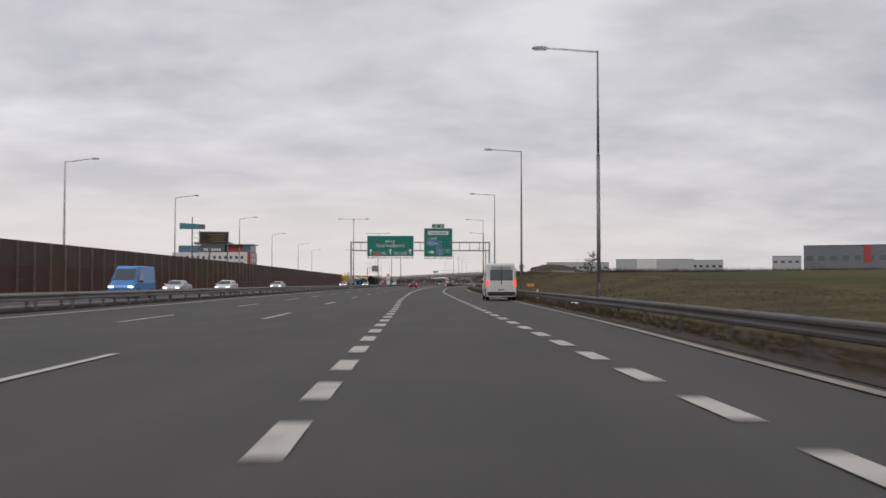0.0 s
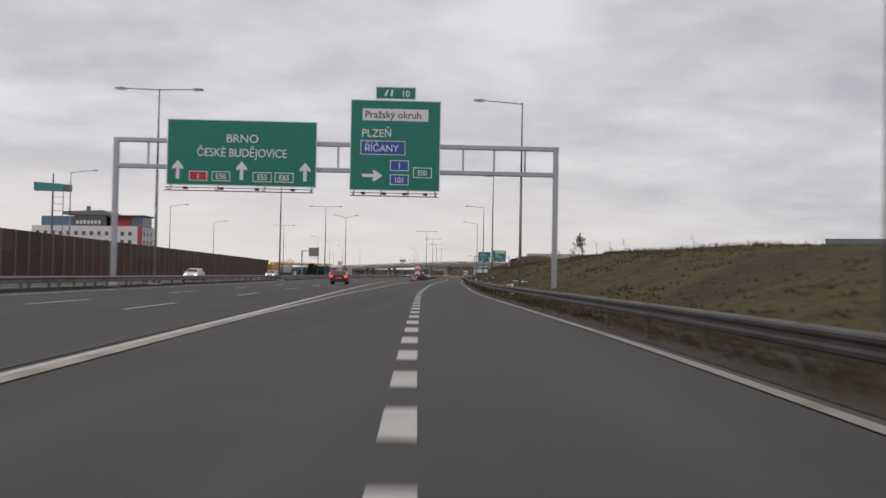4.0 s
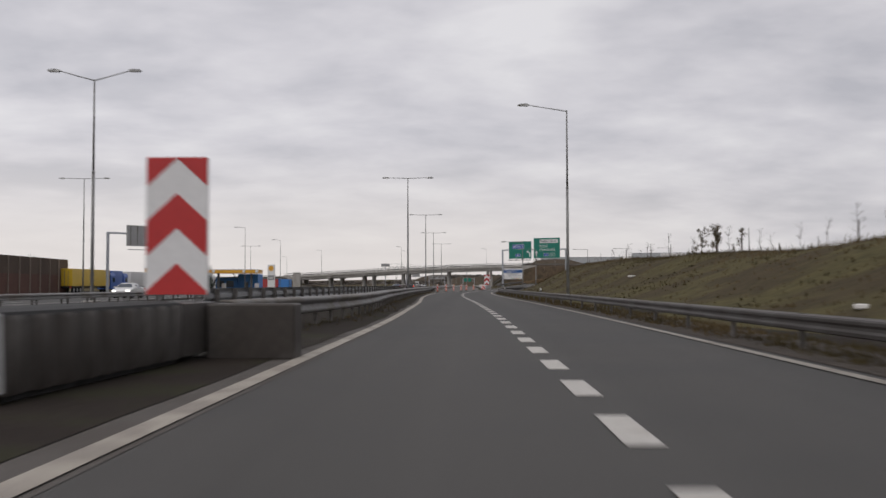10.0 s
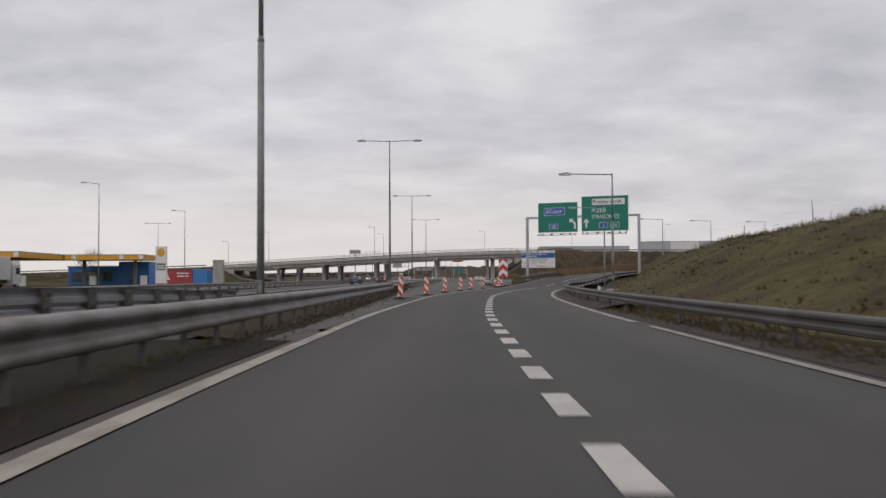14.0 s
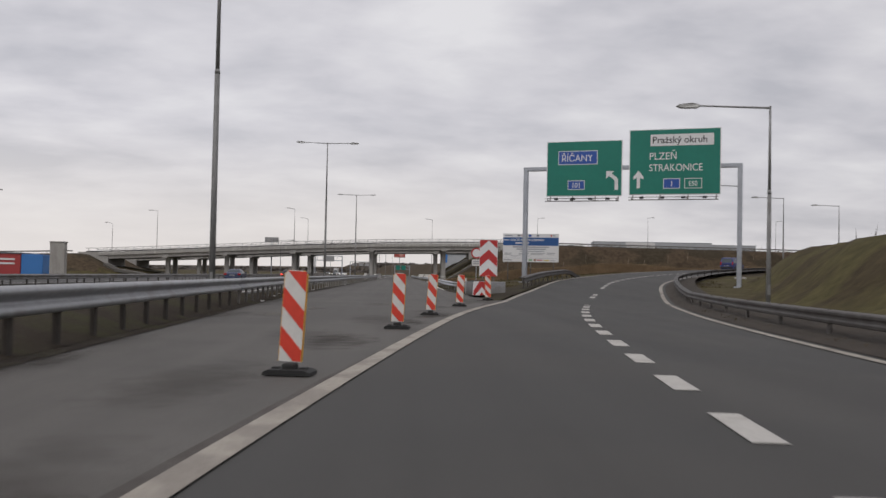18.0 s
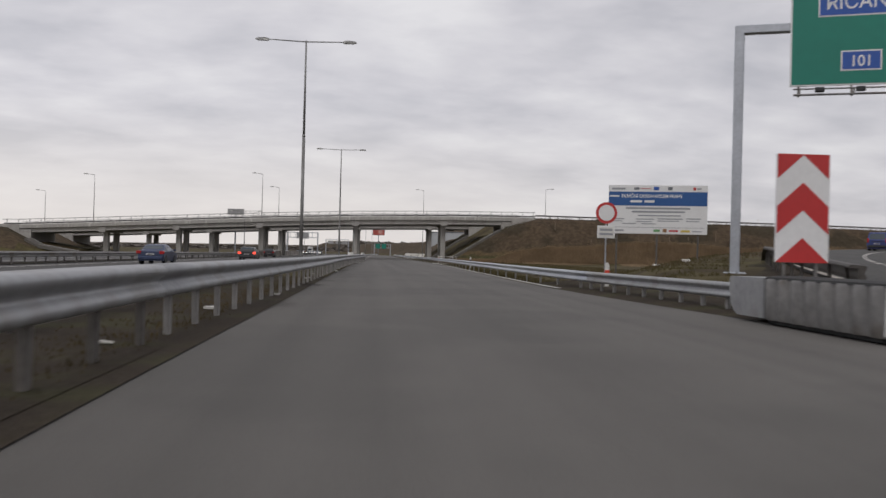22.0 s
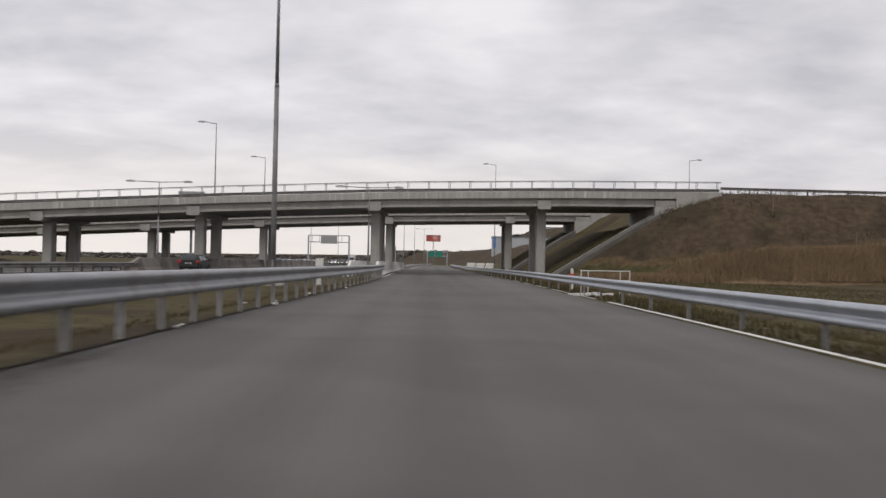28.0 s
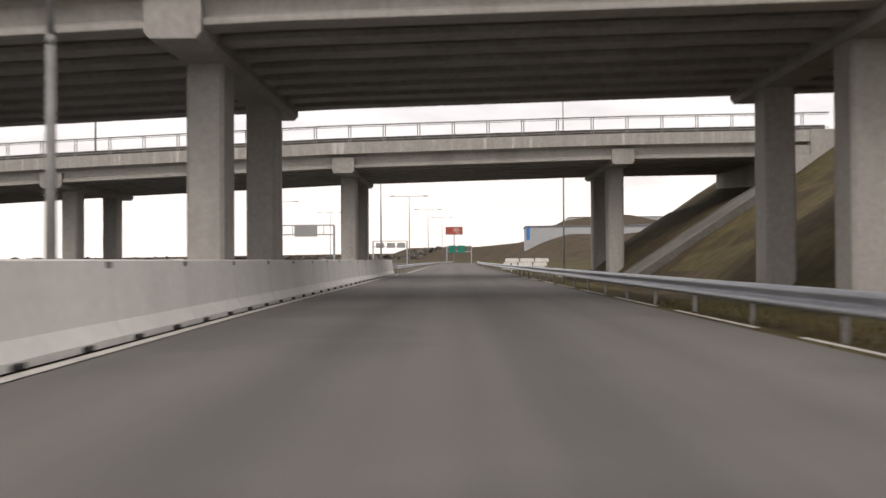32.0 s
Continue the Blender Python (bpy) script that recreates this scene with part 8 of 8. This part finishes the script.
    # thin stems along the crest beside the slip road
    for k in range(30):
        yk = 245 + 7.6 * k + rnd.uniform(-3.5, 3.5)
        xx = EDGE_R.xat(yk) + 14.8 + rnd.uniform(-1.5, 1.5)
        top = thing("sapling", "thin bare sapling on the crest of the bank", "sapling", "saplings along the bank", at=(xx, yk, gz(xx, yk)))
        bm = bmesh.new()
        hh = rnd.uniform(0.7, 1.7)
        rod(bm, (0, 0, -0.2), (rnd.uniform(-0.1, 0.1), 0, hh), 0.035, 0.018, 5)
        if k % 3 == 0:
            rod(bm, (0.02, 0, hh * 0.5), (0.22, 0.1, hh * 0.95), 0.015, 0.008, 4)
            rod(bm, (0.0, 0, hh * 0.6), (-0.2, -0.1, hh * 1.02), 0.015, 0.008, 4)
        part("stem", bm, M_BARK, top)


scatter()


def hedges():
    """Bare brown scrub and hedges along the far edge of the field."""
    rnd = np.random.RandomState(21)
    n = 9000
    f = rnd.uniform(0, 1, n)
    x = 112 + 150 * f + rnd.normal(0, 6, n)
    y = 528 - 52 * f + rnd.normal(0, 7, n) + 25 * rnd.randint(0, 3, n)
    keep = np.sin(f * 37) + np.sin(f * 91 + 1) + rnd.uniform(-1, 1, n) > -0.6
    x, y = x[keep], y[keep]
    blades("field_hedge", np.stack([x, y, height(x, y)], 1).tolist(), 1.5, 8.5, M_HEDGE, "bare brown hedge and scrub beyond the field", 0.32, 22, 1.2, 5)


hedges()


def woods():
    """Low dark strips of wood and hill on the horizon."""
    rnd = random.Random(9)
    v, f = [], []
    for k in range(5200):
        a = rnd.uniform(-0.9, 0.9)
        d = rnd.uniform(950, 1700)
        x, y = 20 + d * math.sin(a), 300 + d * math.cos(a)
        if abs(a) < 0.14 and d < 1300:
            continue
        z = float(height(x, y)) - 1
        h, w = rnd.uniform(2, 5.5), rnd.uniform(4, 10)
        i = len(v)
        n = 11
        for j in range(n):
            u = j / (n - 1) * 2 - 1
            v.append((x + u * w, y + rnd.uniform(-3, 3), z + h * (1 - u * u) * rnd.uniform(0.7, 1.1)))
        v.append((x + w, y, z - 2))
        v.append((x - w, y, z - 2))
        f.append(tuple(range(i, i + n + 2)))
    me = bpy.data.meshes.new("far_woods")
    me.from_pydata(v, [], f)
    me.materials.append(M_FOREST)
    tagged(new("far_woods", me), "distant bare woods along the horizon", "woods", kind="stuff")


woods()


def verge_box():
    """A small yellow box on a short leg behind the barrier."""
    x, y = 11.5, 93.6
    z = gz(x, y)
    top = thing("marker_box", "small yellow box on a short post behind the crash barrier", "roadside box", at=(x, y, z), turn=-3)
    bm = bmesh.new()
    box(bm, (0, 0, 0.97 - z), (0.72, 0.25, 0.32), 0.03)
    b = part("box", bm, M_YELLOW, top)
    bm = bmesh.new()
    box(bm, (0, -0.02, 1.145 - z), (0.76, 0.3, 0.03), 0.01)
    part("lid", bm, M_HALLD, b)
    bm = bmesh.new()
    for sx in (-0.25, 0.25):
        rod(bm, (sx, 0, -0.3), (sx, 0, 0.85 - z), 0.03, None, 8)
    part("leg", bm, M_ZINC2, top)


verge_box()


# ---- litter and small debris ----
def litter():
    rnd = random.Random(12)
    for k in range(26):
        y = rnd.uniform(492, 640)
        x = ISLAND.xat(y) + rnd.uniform(-0.6, 0.45)
        top = thing("litter", "crumpled pale litter on the soil verge", "litter", "litter along the barrier", at=(x, y, 0.03), turn=rnd.uniform(0, 360))
        bm = bmesh.new()
        box(bm, (0, 0, 0.02), (rnd.uniform(0.06, 0.2), rnd.uniform(0.04, 0.1), rnd.uniform(0.02, 0.05)), 0.008)
        for vtx in bm.verts:
            vtx.co += Vector((rnd.uniform(-0.02, 0.02), rnd.uniform(-0.02, 0.02), rnd.uniform(0, 0.02)))
        part("scrap", bm, M_BWHITE, top)
    for x, y, l, turn in ((8.9, 52.1, 0.8, 85), (13.35, 216.6, 0.55, 20), (16.6, 228, 0.8, 40), (26.3, 337.2, 0.5, 60), (33.0, 384, 0.9, 50), (46.7, 552.8, 0.5, 20), (45.5, 546.6, 0.3, 50)):
        z = gz(x, y)
        top = thing("concrete_slab", "pale concrete drain slab lying in the grass", "slab", "slabs in the grass", at=(x, y, z + 0.02), turn=turn)
        bm = bmesh.new()
        box(bm, (0, 0, 0.05), (l, 0.35, 0.14), 0.03)
        part("slab", bm, M_CONCW, top)

    gutter = thing("drain_gutter", "long pale concrete drain gutter lying along the bank", "gutter")
    for k in range(10):
        x0, y0, x1, y1 = 17.75 + 0.095 * k, 225 + 1.5 * k, 17.75 + 0.095 * (k + 1), 225 + 1.5 * (k + 1)
        a, b = Vector((x0, y0, gz(x0, y0) + 0.10)), Vector((x1, y1 - 0.04, gz(x1, y1) + 0.10))
        bm = bmesh.new()
        prism(bm, [(-0.15, -0.14), (0.15, -0.14), (0.15, 0.0), (0.10, 0.0), (0.06, -0.06), (-0.06, -0.06), (-0.10, 0.0), (-0.15, 0.0)], 0.0, (b - a).length)
        o = part("channel_stone", bm, M_CONCW, gutter)
        o.matrix_basis = pose(*a, math.degrees(math.asin((b.z - a.z) / (b - a).length)), 0, math.degrees(math.atan2(-(b.x - a.x), b.y - a.y)))
    x, y = 21.2, 283
    top = thing("cable_marker", "short brown marker stone with a white painted head on the bank", "marker", at=(x, y, gz(x, y)), turn=-8)
    bm = bmesh.new()
    box(bm, (0, 0, 0.12), (0.22, 0.22, 0.6), 0.03)
    part("shaft", bm, M_SOIL, top)
    bm = bmesh.new()
    box(bm, (0, 0, 0.52), (0.34, 0.28, 0.28), 0.06)
    part("head", bm, M_BWHITE, top)


litter()


def dust(name, colour, strength):
    """Thin dirt that fades out towards the rim of its patch."""
    m = mat(name, colour, 0.95, var=0.3, grain=9, big=2.0)
    nt = m.node_tree
    N, L = nt.nodes.new, nt.links.new
    tc, ln, nz, sb, mr = N("ShaderNodeTexCoord"), N("ShaderNodeVectorMath"), N("ShaderNodeTexNoise"), N("ShaderNodeMath"), N("ShaderNodeMapRange")
    ln.operation = "LENGTH"
    L(tc.outputs["Object"], ln.inputs[0])
    nz.inputs["Scale"].default_value, nz.inputs["Detail"].default_value = 2.4, 8
    geo = N("ShaderNodeNewGeometry")
    L(geo.outputs["Position"], nz.inputs[0])
    sb.operation = "SUBTRACT"
    amp = N("ShaderNodeMapRange")
    for k, v in (("From Min", 0.3), ("From Max", 0.7), ("To Min", 0.1), ("To Max", 0.95)):
        amp.inputs[k].default_value = v
    L(nz.outputs["Fac"], amp.inputs[0])
    L(amp.outputs[0], sb.inputs[0])
    L(ln.outputs["Value"], sb.inputs[1])
    for k, v in (("From Min", -0.45), ("From Max", 0.25), ("To Min", 0.0), ("To Max", strength)):
        mr.inputs[k].default_value = v
    L(sb.outputs[0], mr.inputs[0])
    L(mr.outputs[0], nt.nodes["Principled BSDF"].inputs["Alpha"])
    return m


def patches():
    """Pale dusty spots on the closed lane."""
    pale, mud = dust("dusty_asphalt", (0.19, 0.175, 0.15), 0.5), dust("muddy_asphalt", (0.052, 0.041, 0.032), 0.22)
    rnd = random.Random(31)
    spots = []
    for k in range(26):
        y = rnd.uniform(446, 514)
        spots.append((RAMP_L.xat(y) - rnd.uniform(0.5, 1.9), y, rnd.uniform(0.6, 1.5), mud))
    for k in range(30):
        y = rnd.uniform(470, 650)
        spots.append((CL_L.xat(y) + rnd.uniform(-0.4, 0.35), y, rnd.uniform(0.5, 1.1), mud))
    for k in range(16):
        y = rnd.uniform(300, 440)
        spots.append((RAMP_L.xat(y) - rnd.uniform(0.15, 0.5), y, rnd.uniform(0.3, 0.6), mud))
    for i, (x, y, r, m) in enumerate(spots):
        bm = bmesh.new()
        ngon(bm, [(math.cos(2 * math.pi * k / 20), math.sin(2 * math.pi * k / 20), 0.0) for k in range(20)])
        ob = new("mud_patch", to_mesh("mud_patch", bm, m))
        ob.matrix_basis = pose(x, y, 0.0300 + 0.0002 * i, 0, 0, rnd.uniform(-20, 8)) @ Matrix.Diagonal((r * 0.7, r * 2.2, 1, 1))
        tagged(ob, "dark mud smear on the asphalt", "patch", kind="structure")
    m = pale
    for x, y, r in ((25.6, 493.2, 1.0), (26.3, 497.2, 0.7), (29.0, 503.0, 0.8)):
        bm = bmesh.new()
        ngon(bm, [(math.cos(2 * math.pi * k / 24), math.sin(2 * math.pi * k / 24), 0.0) for k in range(24)])
        ob = new("dusty_patch", to_mesh("dusty_patch", bm, m))
        ob.matrix_basis = pose(x, y, 0.0145, 0, 0, -12) @ Matrix.Diagonal((r * 0.8, r * 2.0, 1, 1))
        tagged(ob, "pale dusty patch on the asphalt", "patch", kind="structure")


patches()
